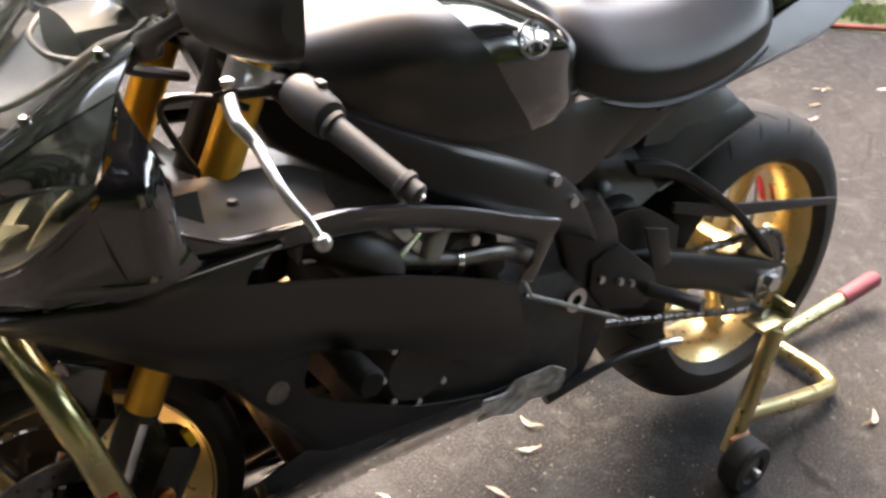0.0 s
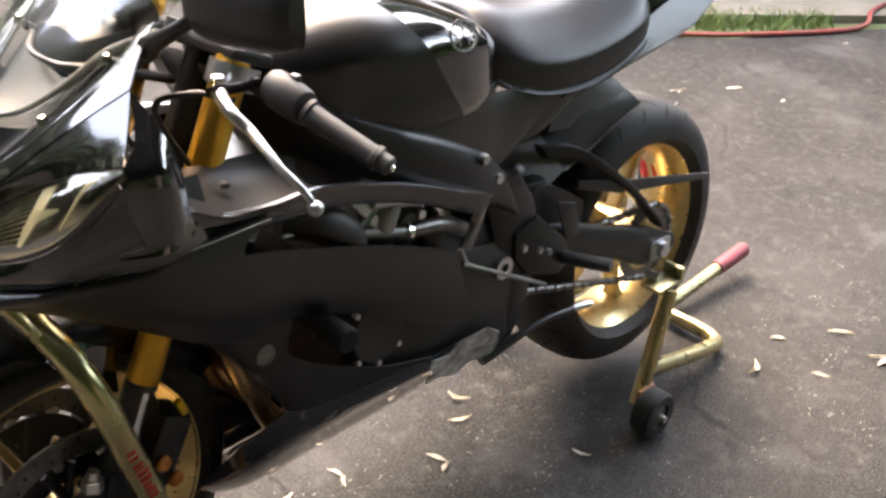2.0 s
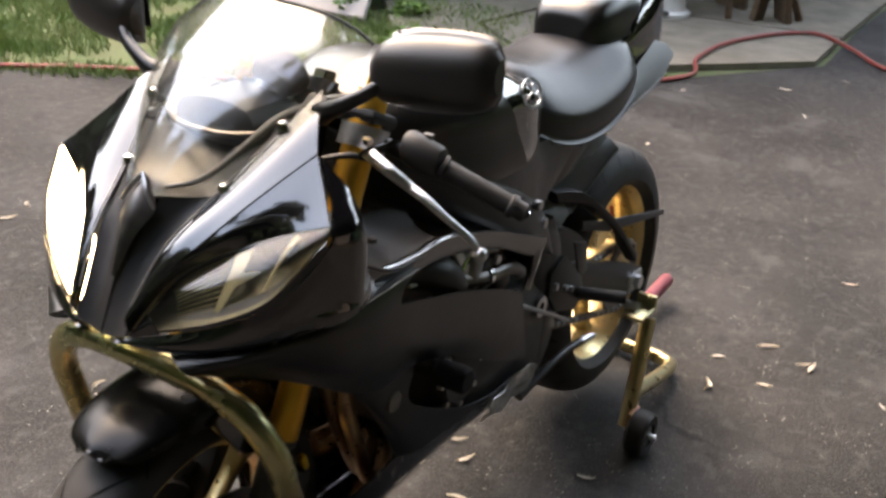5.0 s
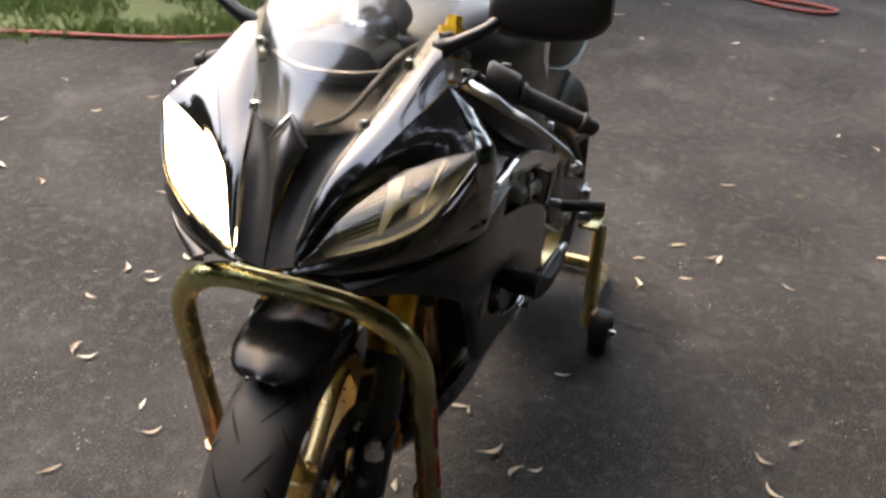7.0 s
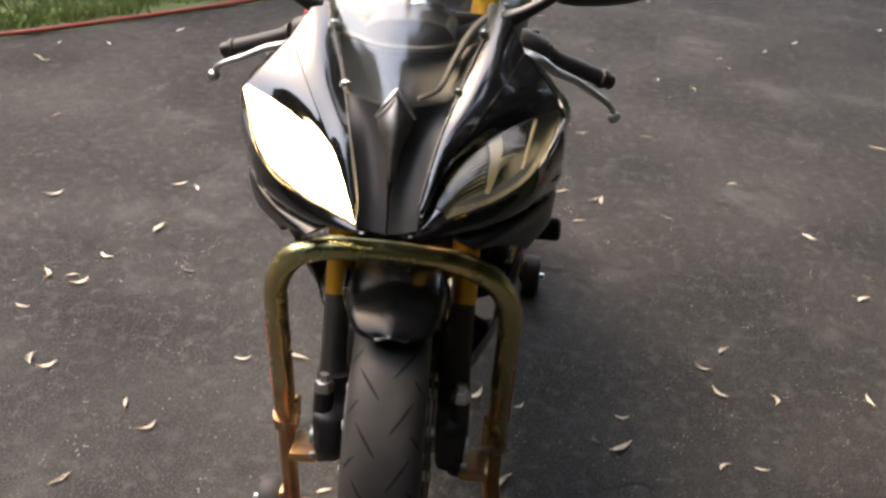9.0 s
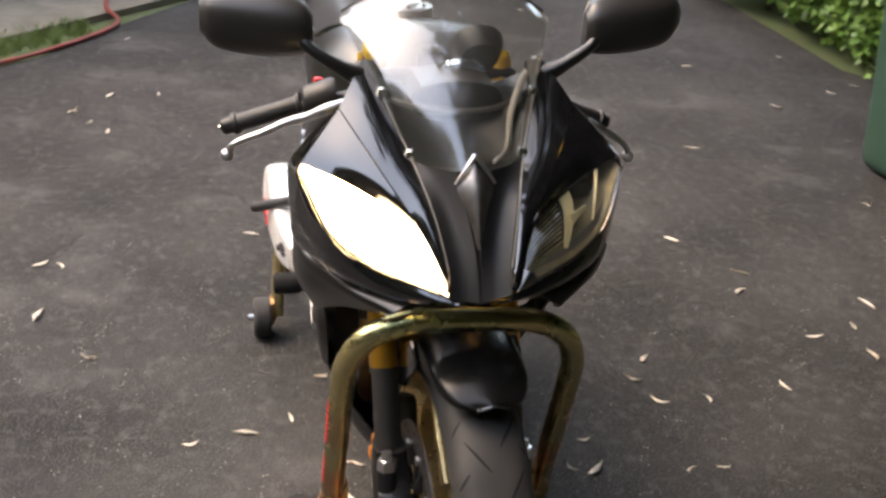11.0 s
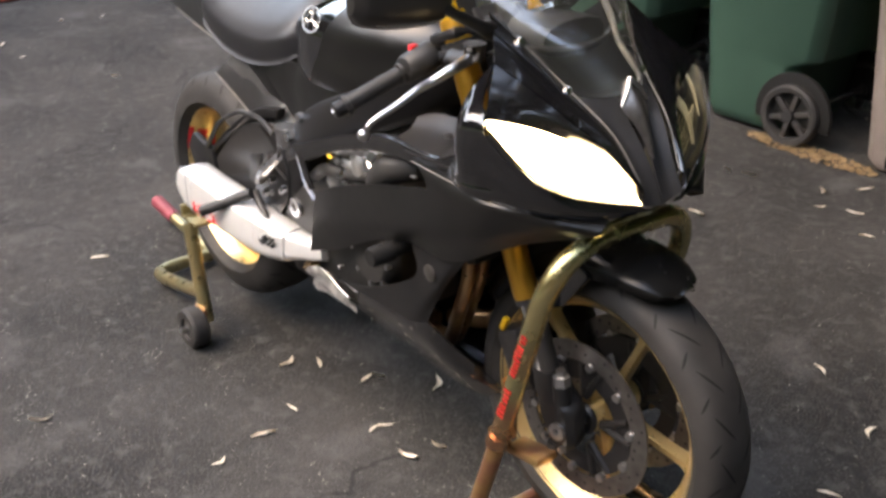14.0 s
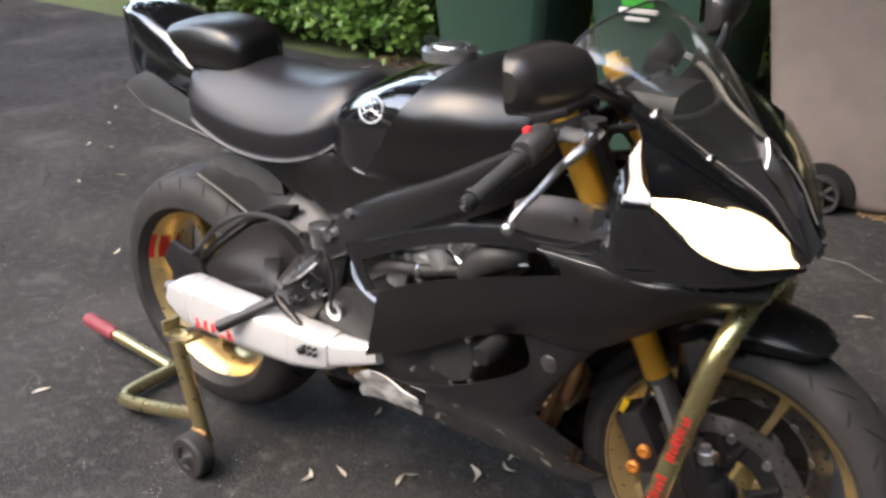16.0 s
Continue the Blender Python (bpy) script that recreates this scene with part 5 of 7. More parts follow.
# mirrors
for s in (1, -1):
    m = Vector((1, s, 1))
    mir = new("mirror")
    mir.parent = bike

    def ring(y, zc, h, d, x):
        return [Vector((x + d * a, y, zc + h * b)) * m for a, b in ((0.55, 0.0), (0.45, 0.55), (0.1, 0.95), (-0.35, 1.0), (-0.5, 0.9), (-0.5, -0.9), (-0.35, -1.0), (0.1, -0.95), (0.45, -0.55))]

    part("shell", loft([ring(0.212, 1.146, 0.024, 0.02, 0.497), ring(0.226, 1.147, 0.040, 0.045, 0.492), ring(0.265, 1.150, 0.048, 0.058, 0.485), ring(0.320, 1.154, 0.048, 0.055, 0.477), ring(0.358, 1.158, 0.041, 0.045, 0.472), ring(0.376, 1.160, 0.022, 0.022, 0.469)], 4, 3), GREYMAT, mir, "satin black mirror shell")
    g = part("mirror_glass", prism([(y, z) for y, z in ((0.226, 1.125), (0.355, 1.137), (0.366, 1.163), (0.357, 1.193), (0.23, 1.182))], "x", -0.002, 0.0, 0), CHROME, mir)
    g.location.x = 0.457
    if s < 0:
        g.scale.y = -1
    part("stalk", tube([Vector((0.520, 0.145, 1.082)) * m, Vector((0.524, 0.175, 1.098)) * m, Vector((0.516, 0.215, 1.122)) * m, Vector((0.500, 0.235, 1.140)) * m], [0.016, 0.011, 0.009, 0.011], 12, 5), MATTE, mir, "black mirror stalk")
    part("stalk_foot", box((0.06, 0.035, 0.02), Vector((0.525, 0.133, 1.080)) * m, Matrix.Rotation(radians(38), 4, "Y"), 0.007), PLASTIC, mir)

# ---- side fairings ----
ARM_TOP = [(0.562, 0.234, 0.922), (0.500, 0.232, 0.882), (0.412, 0.229, 0.870), (0.325, 0.226, 0.866), (0.165, 0.217, 0.819), (0.03, 0.213, 0.764), (-0.042, 0.210, 0.737)]
ARM_LOW = [(0.610, 0.225, 0.836), (0.480, 0.226, 0.829), (0.405, 0.226, 0.832), (0.28, 0.220, 0.816), (0.14, 0.212, 0.772), (0.03, 0.209, 0.722), (-0.028, 0.207, 0.690)]
def arm_row(t, dy, dz=0.0):
    return [tuple(Vector(a).lerp(Vector(b), t) + Vector((0, dy, dz))) for a, b in zip(ARM_TOP, ARM_LOW)]


both("duct_arm", skin([arm_row(0, -0.020, -0.008), arm_row(0, -0.005, -0.001), arm_row(0.06, 0.001), arm_row(0.12, 0.003), arm_row(0.55, 0.001), arm_row(1, -0.005), arm_row(1, -0.024, 0.004)], 5, 3), GLOSS, bike, "gloss black duct arm of the side fairing")
both("duct_strut", skin([
    [(-0.042, 0.209, 0.735), (-0.026, 0.208, 0.690), (0.000, 0.206, 0.640)],
    [(-0.022, 0.211, 0.728), (-0.012, 0.210, 0.688), (0.012, 0.208, 0.646)],
    [(-0.004, 0.207, 0.722), (0.002, 0.206, 0.688), (0.026, 0.206, 0.652)],
], 3, 3), GLOSS, bike, "gloss black strut closing the duct opening")
both("inner_panel", skin([
    [(0.555, 0.236, 0.908), (0.475, 0.236, 0.870), (0.395, 0.231, 0.862), (0.335, 0.224, 0.860)],
    [(0.520, 0.172, 0.915), (0.46, 0.168, 0.882), (0.38, 0.166, 0.874), (0.325, 0.172, 0.864)],
    [(0.500, 0.120, 0.905), (0.44, 0.125, 0.900), (0.36, 0.130, 0.895), (0.315, 0.145, 0.880)],
], 4, 4), GREYMAT, bike, "satin black inner fairing panel")
bm = bmesh.new()
for s in (1, -1):
    lathe([(0.0, 0.007), (0.006, 0.006), (0.008, 0.0), (0.0, 0.0)], (0.452, s * 0.180, 0.888), "z", 12, bm, closed=False)
pieces("panel_rivet", bm, PLASTIC, bike)
# the blade: a pointed upper corner over the engine opening, a long back edge, and a lower edge over the cut-out
BLADE = [(0.758, 0.128, 0.800), (0.695, 0.195, 0.815), (0.628, 0.239, 0.827), (0.548, 0.2495, 0.823), (0.473, 0.2455, 0.817), (0.377, 0.235, 0.787), (0.253, 0.226, 0.746), (0.116, 0.216, 0.691), (0.030, 0.207, 0.648)]
BLADE_LOW = [
    [(0.748, 0.127, 0.794), (0.675, 0.190, 0.790), (0.610, 0.233, 0.775), (0.540, 0.243, 0.755), (0.470, 0.242, 0.735), (0.375, 0.234, 0.705), (0.250, 0.225, 0.665), (0.116, 0.216, 0.620), (0.010, 0.206, 0.570)],
    [(0.735, 0.125, 0.788), (0.655, 0.178, 0.762), (0.592, 0.202, 0.728), (0.530, 0.210, 0.690), (0.465, 0.213, 0.668), (0.375, 0.214, 0.668), (0.250, 0.212, 0.622), (0.116, 0.207, 0.548), (-0.025, 0.196, 0.485)],
]
crest_top = [(0.759, 0.100, 0.819), (0.724, 0.155, 0.823), (0.676, 0.204, 0.835), (0.590, 0.243, 0.850), (0.424, 0.239, 0.851)]


def fairing_shell():
    """The blade with its pointed crest: one surface that turns softly towards the cowl."""
    n = 5
    fine = [catmull(r, n) for r in [BLADE] + BLADE_LOW]
    blade = list(zip(*[catmull(c, n) for c in zip(*fine)]))
    edge, second, top = blade[0], blade[1], catmull(crest_top, n)
    crest = []
    for k in range(6):
        t = k / 5
        row = []
        for a, b, c in zip(top, edge, second):
            a, b, c = Vector(a), Vector(b), Vector(c)
            ctrl = b + (b - c).normalized() * (a - b).length * 0.45
            row.append(a * (1 - t) ** 2 + ctrl * 2 * t * (1 - t) + b * t * t)
        crest.append(row)
    tuck = [Vector(p) + Vector((-0.008, -0.012, 0.001)) for p in top]
    bm = bmesh.new()
    grid(bm, blade)
    grid(bm, [tuck] + crest)
    bmesh.ops.remove_doubles(bm, verts=bm.verts[:], dist=0.0002)
    bmesh.ops.recalc_face_normals(bm, faces=bm.faces)
    bmesh.ops.solidify(bm, geom=bm.faces[:], thickness=0.004)
    return bm


# pale tube imitates the bright sliver of light on the crest
both("crest_edge", tube([(p[0] - 0.001, p[1] + 0.0005, p[2] + 0.001) for p in crest_top[1:]], 0.0012, 6, 5), RIMGREY, bike, "pale line that paints the bright sliver along the crest")
both("side_fairing", fairing_shell(), MATTE, bike, "satin black blade-shaped side fairing with a pointed crest")
both("lower_fairing", skin([
    [(0.530, 0.200, 0.692), (0.475, 0.208, 0.674), (0.415, 0.209, 0.668), (0.375, 0.209, 0.664)],
    [(0.466, 0.190, 0.620), (0.448, 0.203, 0.607), (0.400, 0.204, 0.598), (0.372, 0.203, 0.592)],
    [(0.412, 0.182, 0.545), (0.370, 0.193, 0.520), (0.270, 0.190, 0.500), (0.200, 0.188, 0.488)],
    [(0.374, 0.178, 0.482), (0.320, 0.185, 0.466), (0.180, 0.180, 0.450), (0.050, 0.177, 0.436)],
], 5, 5), FRAMEMAT, bike, "black lower fairing in front of the engine cut-out")
both("fairing_plug", lathe([(0.0, 0.1995), (0.017, 0.1995), (0.017, 0.2085), (0.013, 0.2105), (0.0, 0.2105)], (0.425, 0, 0.622), "y", 20, closed=False), STEEL, bike, "dull round plug in the lower fairing")
both("seam_backing", skin([
    [(0.630, 0.231, 0.890), (0.594, 0.2365, 0.885), (0.50, 0.2325, 0.856), (0.420, 0.2285, 0.850)],
    [(0.630, 0.226, 0.850), (0.594, 0.2345, 0.846), (0.50, 0.2315, 0.838), (0.435, 0.2275, 0.835)],
    [(0.630, 0.205, 0.800), (0.56, 0.220, 0.800), (0.49, 0.226, 0.800), (0.450, 0.222, 0.800)],
], 3, 2, 0.003), GLOSS, bike)
both("headlight_trim", tube([(0.598, 0.2475, 0.851), (0.645, 0.226, 0.846), (0.685, 0.199, 0.837)], 0.0022, 8, 4), ALLOY, bike, "thin bright trim strip under the headlight")
# belly pan: one trough
def belly(x, top, w, mid, low):
    h = [(x, w, top), (x, w * 0.93, (top + mid) / 2), (x, w * 0.72, mid), (x, w * 0.4, low), (x, 0, low - 0.004)]
    return [Vector(p) for p in h] + [Vector((p[0], -p[1], p[2])) for p in reversed(h[:-1])]


part("belly_pan", skin([belly(0.468, 0.335, 0.070, 0.296, 0.278), belly(0.415, 0.435, 0.148, 0.328, 0.276), belly(0.35, 0.490, 0.184, 0.355, 0.278), belly(0.22, 0.468, 0.182, 0.362, 0.280), belly(0.08, 0.440, 0.176, 0.360, 0.280), belly(-0.03, 0.432, 0.172, 0.360, 0.284), belly(-0.10, 0.40, 0.150, 0.350, 0.290)], 3, 4), GLOSS, bike, "gloss black belly pan")
def crumpled(x0, s, seed):
    """A small bent plate with a crumpled face."""
    rnd = random.Random(seed)
    rows = []
    for i in range(5):
        row = []
        for j in range(6):
            x = x0 + 0.165 * j / 5 + 0.012 * i / 4
            z = 0.350 + 0.010 * j / 5 + (0.075 + 0.012 * math.sin(j)) * i / 4
            row.append((x + rnd.uniform(-0.006, 0.006), s * (0.181 - 0.03 * (4 - i) / 4 + rnd.uniform(-0.005, 0.005)), z + rnd.uniform(-0.006, 0.006)))
        rows.append(row)
    return skin(rows, 2, 2, 0.003)


part("belly_bracket", crumpled(-0.125, 1, 5), SCRAPED, bike, "scraped bare metal plate at the belly pan's end")
part("belly_bracket", crumpled(-0.085, -1, 9), SCRAPED, bike, "scraped bare metal plate at the belly pan's end")
part("side_stand", tube([(-0.10, 0.150, 0.345), (-0.249, 0.160, 0.370), (-0.36, 0.160, 0.360)], [0.011, 0.008, 0.008], 12, 4), FRAMEMAT, bike, "black folded side stand")
part("side_stand_foot", tube([(-0.36, 0.160, 0.360), (-0.395, 0.162, 0.356), (-0.415, 0.165, 0.352)], [0.008, 0.009, 0.007], 10, 3), ALLOY, bike, "bare metal side stand foot")
for s, x, r, tip in ((1, 0.326, 0.022, 0.276), (-1, 0.326, 0.020, 0.272)):
    part("frame_slider", lathe([(0.0, s * 0.17), (r * 0.7, s * 0.17), (r * 0.8, s * 0.22), (r, s * 0.225), (r, s * (tip - 0.006)), (r * 0.8, s * tip), (0.0, s * tip)], (x, 0, 0.634), "y", 24, closed=False), GROOVE, bike, "black round crash slider")

# ---- engine, radiator, pipes ----
eng = new("engine")
eng.parent = bike
part("crankcase", box((0.42, 0.32, 0.24), (0.02, 0.0, 0.50), Matrix.Rotation(radians(-8), 4, "Y"), 0.03), ENGINE, eng)
part("cylinder_block", box((0.2, 0.32, 0.22), (0.14, 0.0, 0.66), Matrix.Rotation(radians(25), 4, "Y"), 0.02), ENGINE, eng)
part("cylinder_head", box((0.22, 0.34, 0.10), (0.19, 0.0, 0.775), Matrix.Rotation(radians(25), 4, "Y"), 0.02), CASTALU, eng)
for s in (1, -1):
    part("engine_cover", lathe([(0.0, s * 0.185), (0.055, s * 0.185), (0.068, s * 0.172), (0.072, s * 0.15), (0.0, s * 0.15)], (0.185, 0, 0.550), "y", 32, closed=False), ENGINE, eng, "black round engine cover")
    bm = bmesh.new()
    for k in range(8):
        a = k * math.pi / 4
        hexbolt((0.185 + 0.062 * math.cos(a), s * 0.172, 0.550 + 0.062 * math.sin(a)), 0.006, 0.012, (0, s, 0), bm)
    pieces("cover_bolt", bm, ALLOY, eng)
    part("water_pipe", tube([(0.22, s * 0.175, 0.735), (0.14, s * 0.185, 0.715), (0.05, s * 0.185, 0.70), (-0.02, s * 0.17, 0.66)], 0.014, 12, 5), STEEL if s > 0 else ENGINE, eng, "water pipe")
    part("hose_clip", rod((0.135, s * 0.185, 0.714), (0.125, s * 0.185, 0.712), 0.0175, 16), CHROME, eng)
    part("intake_boot", lathe([(0.0, -0.02), (0.03, -0.02), (0.034, 0.02), (0.0, 0.02)], (0.08, s * 0.12, 0.745), "z", 20, closed=False), PLASTIC, eng)
for s in (1, -1):
    bay = new("engine_bay_fittings")
    bay.parent = bike
    part("coolant_elbow", tube([(0.36, s * 0.165, 0.80), (0.30, s * 0.188, 0.785), (0.255, s * 0.190, 0.745), (0.25, s * 0.18, 0.70)], [0.026, 0.032, 0.030, 0.026], 16, 5), ENGINE, bay, "black coolant elbow")
    part("throttle_body", tube([(0.130, s * 0.150, 0.790), (0.165, s * 0.168, 0.752), (0.175, s * 0.172, 0.725)], [0.030, 0.028, 0.024], 16, 3), CASTALU, bay, "grey cast throttle body")
    part("throttle_link", rod((0.185, s * 0.180, 0.775), (0.225, s * 0.186, 0.748), 0.007, 10), CHROME, bay, "bright throttle linkage")
    part("bay_hose", tube([(0.262, s * 0.172, 0.800), (0.285, s * 0.184, 0.788), (0.295, s * 0.184, 0.760)], [0.017, 0.018, 0.017], 14, 4), CASTALU, bay, "grey breather hose")
    part("bay_wire", tube([(0.318, s * 0.188, 0.805), (0.345, s * 0.192, 0.788), (0.372, s * 0.192, 0.790)], 0.003, 8, 4), ALLOY, bay)
    part("injector_rail", rod((0.09, s * 0.178, 0.752), (0.20, s * 0.182, 0.785), 0.011, 12), ALLOY, bay)
    part("bay_strap", prism([(0.145, 0.70), (0.165, 0.70), (0.235, 0.79), (0.215, 0.795)], "y", min(s * 0.180, s * 0.186), max(s * 0.180, s * 0.186), 0.002), ALLOY, bay, "bare metal strap")
    part("round_cap", lathe([(0.0, s * 0.160), (0.034, s * 0.160), (0.036, s * 0.178), (0.026, s * 0.186), (0.0, s * 0.186)], (0.120, 0, 0.715), "y", 28, closed=False), CASTALU if s < 0 else ENGINE, bay)
    part("casting_lug", box((0.05, 0.03, 0.075), (0.060, s * 0.165, 0.685), Matrix.Rotation(radians(20), 4, "Y"), 0.010), CASTALU if s < 0 else ENGINE, bay)
    part("lug_bolt", lathe([(0.0, s * 0.186), (0.008, s * 0.186), (0.008, s * 0.193), (0.0, s * 0.193)], (0.10, 0, 0.735), "y", 10, closed=False), ALLOY, bay)
    for k, (x, z, r) in enumerate(() if s > 0 else ((0.175, 0.635, 0.006), (0.11, 0.503, 0.006))):
        part("fairing_fastener", lathe([(0.0, s * 0.200), (r * 0.75, s * 0.200), (r * 0.75, s * 0.2095), (r * 0.5, s * 0.212), (0.0, s * 0.212)], (x, 0, z), "y", 12, closed=False), STEEL, bay, "steel fairing fastener")
radiator = part("radiator", box((0.03, 0.26, 0.20), (0.415, 0, 0.715), Matrix.Rotation(radians(-20), 4, "Y"), 0.006), ENGINE, bike, "dark finned radiator")
bm = bmesh.new()
for k in range(11):
    box((0.034, 0.24, 0.004), Vector((0.415, 0, 0.715)) + Matrix.Rotation(radians(-20), 4, "Y").to_3x3() @ Vector((0, 0, -0.090 + 0.018 * k)), Matrix.Rotation(radians(-20), 4, "Y"), 0, bm)
pieces("radiator_fin", bm, ENGINE, radiator)
for y, dx in ((0.112, 0.0), (0.060, -0.022), (-0.060, -0.022), (-0.112, 0.0)):
    part("header_pipe", tube([(0.32, y, 0.672), (0.392 + dx, y, 0.655), (0.424 + dx, y, 0.61), (0.414 + dx, y, 0.55), (0.382 + dx, y * 0.97, 0.47), (0.345 + dx, y * 0.9, 0.395), (0.285, y * 0.75, 0.355), (0.20, y * 0.5 - 0.02, 0.345)], 0.0145, 16, 6), HEADER, bike, "heat-tinted header pipe")
# link pipe and slab-sided silencer on the right
part("link_pipe", tube([(0.20, -0.03, 0.345), (0.0, -0.06, 0.35), (-0.05, -0.12, 0.38), (-0.085, -0.165, 0.43)], 0.026, 18, 6), HEADER, bike)
muf = new("silencer")
muf.parent = bike


def slab(xb, xt, zb, zt, y, w):
    """One section of the slab-sided silencer: flat outer face leaning inwards at its top."""
    def at(u, v):
        return Vector((xb + (xt - xb) * v, y + w * u, zb + (zt - zb) * v))
    return [at(0.5, 0.0), at(0.9, 0.12), at(1.0, 0.5), at(0.9, 0.88), at(0.4, 1.0), at(-0.35, 1.0), at(-0.80, 0.90), at(-0.92, 0.6), at(-1.0, 0.28), at(-0.92, 0.12), at(-0.5, 0.0)]


part("inlet_cone", loft([slab(-0.010, -0.020, 0.455, 0.494, -0.158, 0.020), slab(-0.055, -0.065, 0.442, 0.490, -0.168, 0.024), slab(-0.115, -0.12, 0.426, 0.490, -0.180, 0.033)], 3, 2), MUFFLER, muf, "welded silencer inlet cone")
part("body", loft([slab(-0.118, -0.123, 0.424, 0.492, -0.181, 0.034), slab(-0.125, -0.130, 0.421, 0.494, -0.183, 0.038), slab(-0.20, -0.205, 0.413, 0.503, -0.196, 0.045), slab(-0.34, -0.35, 0.413, 0.514, -0.205, 0.048), slab(-0.505, -0.535, 0.417, 0.522, -0.210, 0.046)], 3, 2), MUFFLER, muf, "bright slab-sided silencer body")
part("end_cap", loft([slab(-0.507, -0.537, 0.415, 0.524, -0.210, 0.048), slab(-0.535, -0.560, 0.422, 0.520, -0.211, 0.047), slab(-0.600, -0.598, 0.450, 0.502, -0.212, 0.034), slab(-0.612, -0.608, 0.458, 0.492, -0.212, 0.025)], 3, 2), MUFFLER, muf, "slanting silencer end cap")
part("outlet", rod((-0.600, -0.212, 0.476), (-0.632, -0.212, 0.474), 0.018, 20), STEEL, muf)
for x in (-0.205, -0.495):
    part("band", loft([slab(x, x - 0.008, 0.411, 0.524 if x < -0.3 else 0.5055, -0.2095 if x < -0.3 else -0.1965, 0.0478 if x < -0.3 else 0.0466), slab(x - 0.010, x - 0.018, 0.411, 0.524 if x < -0.3 else 0.506, -0.2097 if x < -0.3 else -0.1972, 0.0478 if x < -0.3 else 0.0468)], 1, 2), MUFFLER, muf)
bm = bmesh.new()
for k in range(6):
    lathe([(0.0, -0.004), (0.0042, -0.004), (0.0042, 0.004), (0.0, 0.004)], (-0.138 - 0.014 * (k % 3), -0.2295 - 0.002 * (k % 3), 0.462 + 0.014 * (k // 3)), "y", 10, bm, closed=False)
pieces("heat_hole", bm, PLASTIC, muf)
bm = bmesh.new()
for k, w in enumerate((0.014, 0.016, 0.013, 0.010, 0.014)):
    x = -0.375 - 0.026 * k
    for dx, dz, ww, hh in ((0, 0.010, w, 0.004), (0, -0.010, w, 0.004), (-w * 0.4, 0, 0.004, 0.022), (0, 0, w * 0.8, 0.0035)):
        if (k + int(dz * 100)) % 4 == 1:
            continue
        box((ww, 0.0045, hh), (x + dx, -0.2562, 0.446 + dz), Matrix.Rotation(radians(-3), 4, "X"), 0.001, bm)
pieces("red_print", bm, REDSTICKER, muf, "red printed marks on the silencer")

# ---- frame and swingarm ----
for s in (1, -1):
    m = Vector((1, s, 1))
    rows = []
    for x, z, h, y in ((0.375, 0.955, 0.060, 0.075), (0.26, 0.895, 0.062, 0.150), (0.12, 0.830, 0.062, 0.178), (0.0, 0.775, 0.062, 0.176), (-0.11, 0.715, 0.062, 0.158), (-0.165, 0.665, 0.06, 0.148)):
        rows.append([Vector((x + dz * 0.45, y + dy, z + dz)) * m for dy, dz in ((0.014, 0.0), (0.012, h * 0.75), (0.0, h), (-0.02, h * 0.9), (-0.02, -h * 0.9), (0.0, -h), (0.012, -h * 0.75))])
    part("frame_spar", loft(rows, 4, 2), FRAMEMAT, bike, "black twin-spar frame")
    part("pivot_plate", loft([[Vector((x + dx, y + dy, z)) * m for dx, dy in ((w, 0.0), (w * 0.8, 0.016), (-w * 0.8, 0.016), (-w, 0.0), (-w * 0.8, -0.012), (w * 0.8, -0.012))] for x, z, w, y in ((-0.120, 0.72, 0.05, 0.148), (-0.165, 0.64, 0.058, 0.145), (-0.185, 0.54, 0.052, 0.143), (-0.175, 0.44, 0.05, 0.140), (-0.15, 0.36, 0.045, 0.130))], 4, 2), FRAMEMAT, bike)
    bm = bmesh.new()
    lathe([(0.010, s * 0.155), (0.022, s * 0.155), (0.022, s * 0.168), (0.010, s * 0.168)], (-0.135, 0, 0.540), "y", 24, bm)
    part("pivot_nut", bm, ALLOY, bike)
    bm = bmesh.new()
    for x, z, r in ((-0.05, 0.785, 0.010), (-0.101, 0.731, 0.011), (0.006, 0.729, 0.010), (-0.18, 0.567, 0.008), (-0.226, 0.547, 0.007), (-0.254, 0.534, 0.007)):
        hexbolt((x, s * (0.165 if x < -0.1 else 0.178 if x < 0 else 0.192), z), r, 0.012, (0, s, 0), bm)
    pieces("frame_bolt", bm, ALLOY, bike)
    beam = [(-0.20, 0.575, 0.49, 0.120, 0.018), (-0.35, 0.545, 0.465, 0.121, 0.021), (-0.50, 0.490, 0.415, 0.123, 0.020), (-0.62, 0.445, 0.355, 0.125, 0.018), (-0.70, 0.41, 0.335, 0.125, 0.016), (-0.755, 0.385, 0.345, 0.125, 0.012)]
    rows = []
    for x, zt, zb, y, w in beam:
        rows.append([Vector((x, y + dy * w, z)) * m for dy, z in ((1, zt - 0.02), (0.6, zt), (-0.6, zt), (-1, zt - 0.02), (-1, zb + 0.02), (-0.6, zb), (0.6, zb), (1, zb + 0.02))])
    arm = part("swingarm", loft(rows, 4, 2), FRAMEMAT, bike, "black swingarm beam")
    rows = []
    for x, z, y, h, w in ((-0.325, 0.690, 0.078, 0.016, 0.012), (-0.40, 0.672, 0.092, 0.020, 0.015), (-0.47, 0.632, 0.106, 0.022, 0.017), (-0.58, 0.545, 0.118, 0.023, 0.017), (-0.68, 0.445, 0.125, 0.024, 0.016)):
        rows.append([Vector((x + dz * 0.6, y + dy, z + dz)) * m for dy, dz in ((w, h * 0.6), (w * 0.6, h), (-w * 0.6, h), (-w, h * 0.6), (-w, -h * 0.6), (-w * 0.6, -h), (w * 0.6, -h), (w, -h * 0.6))])
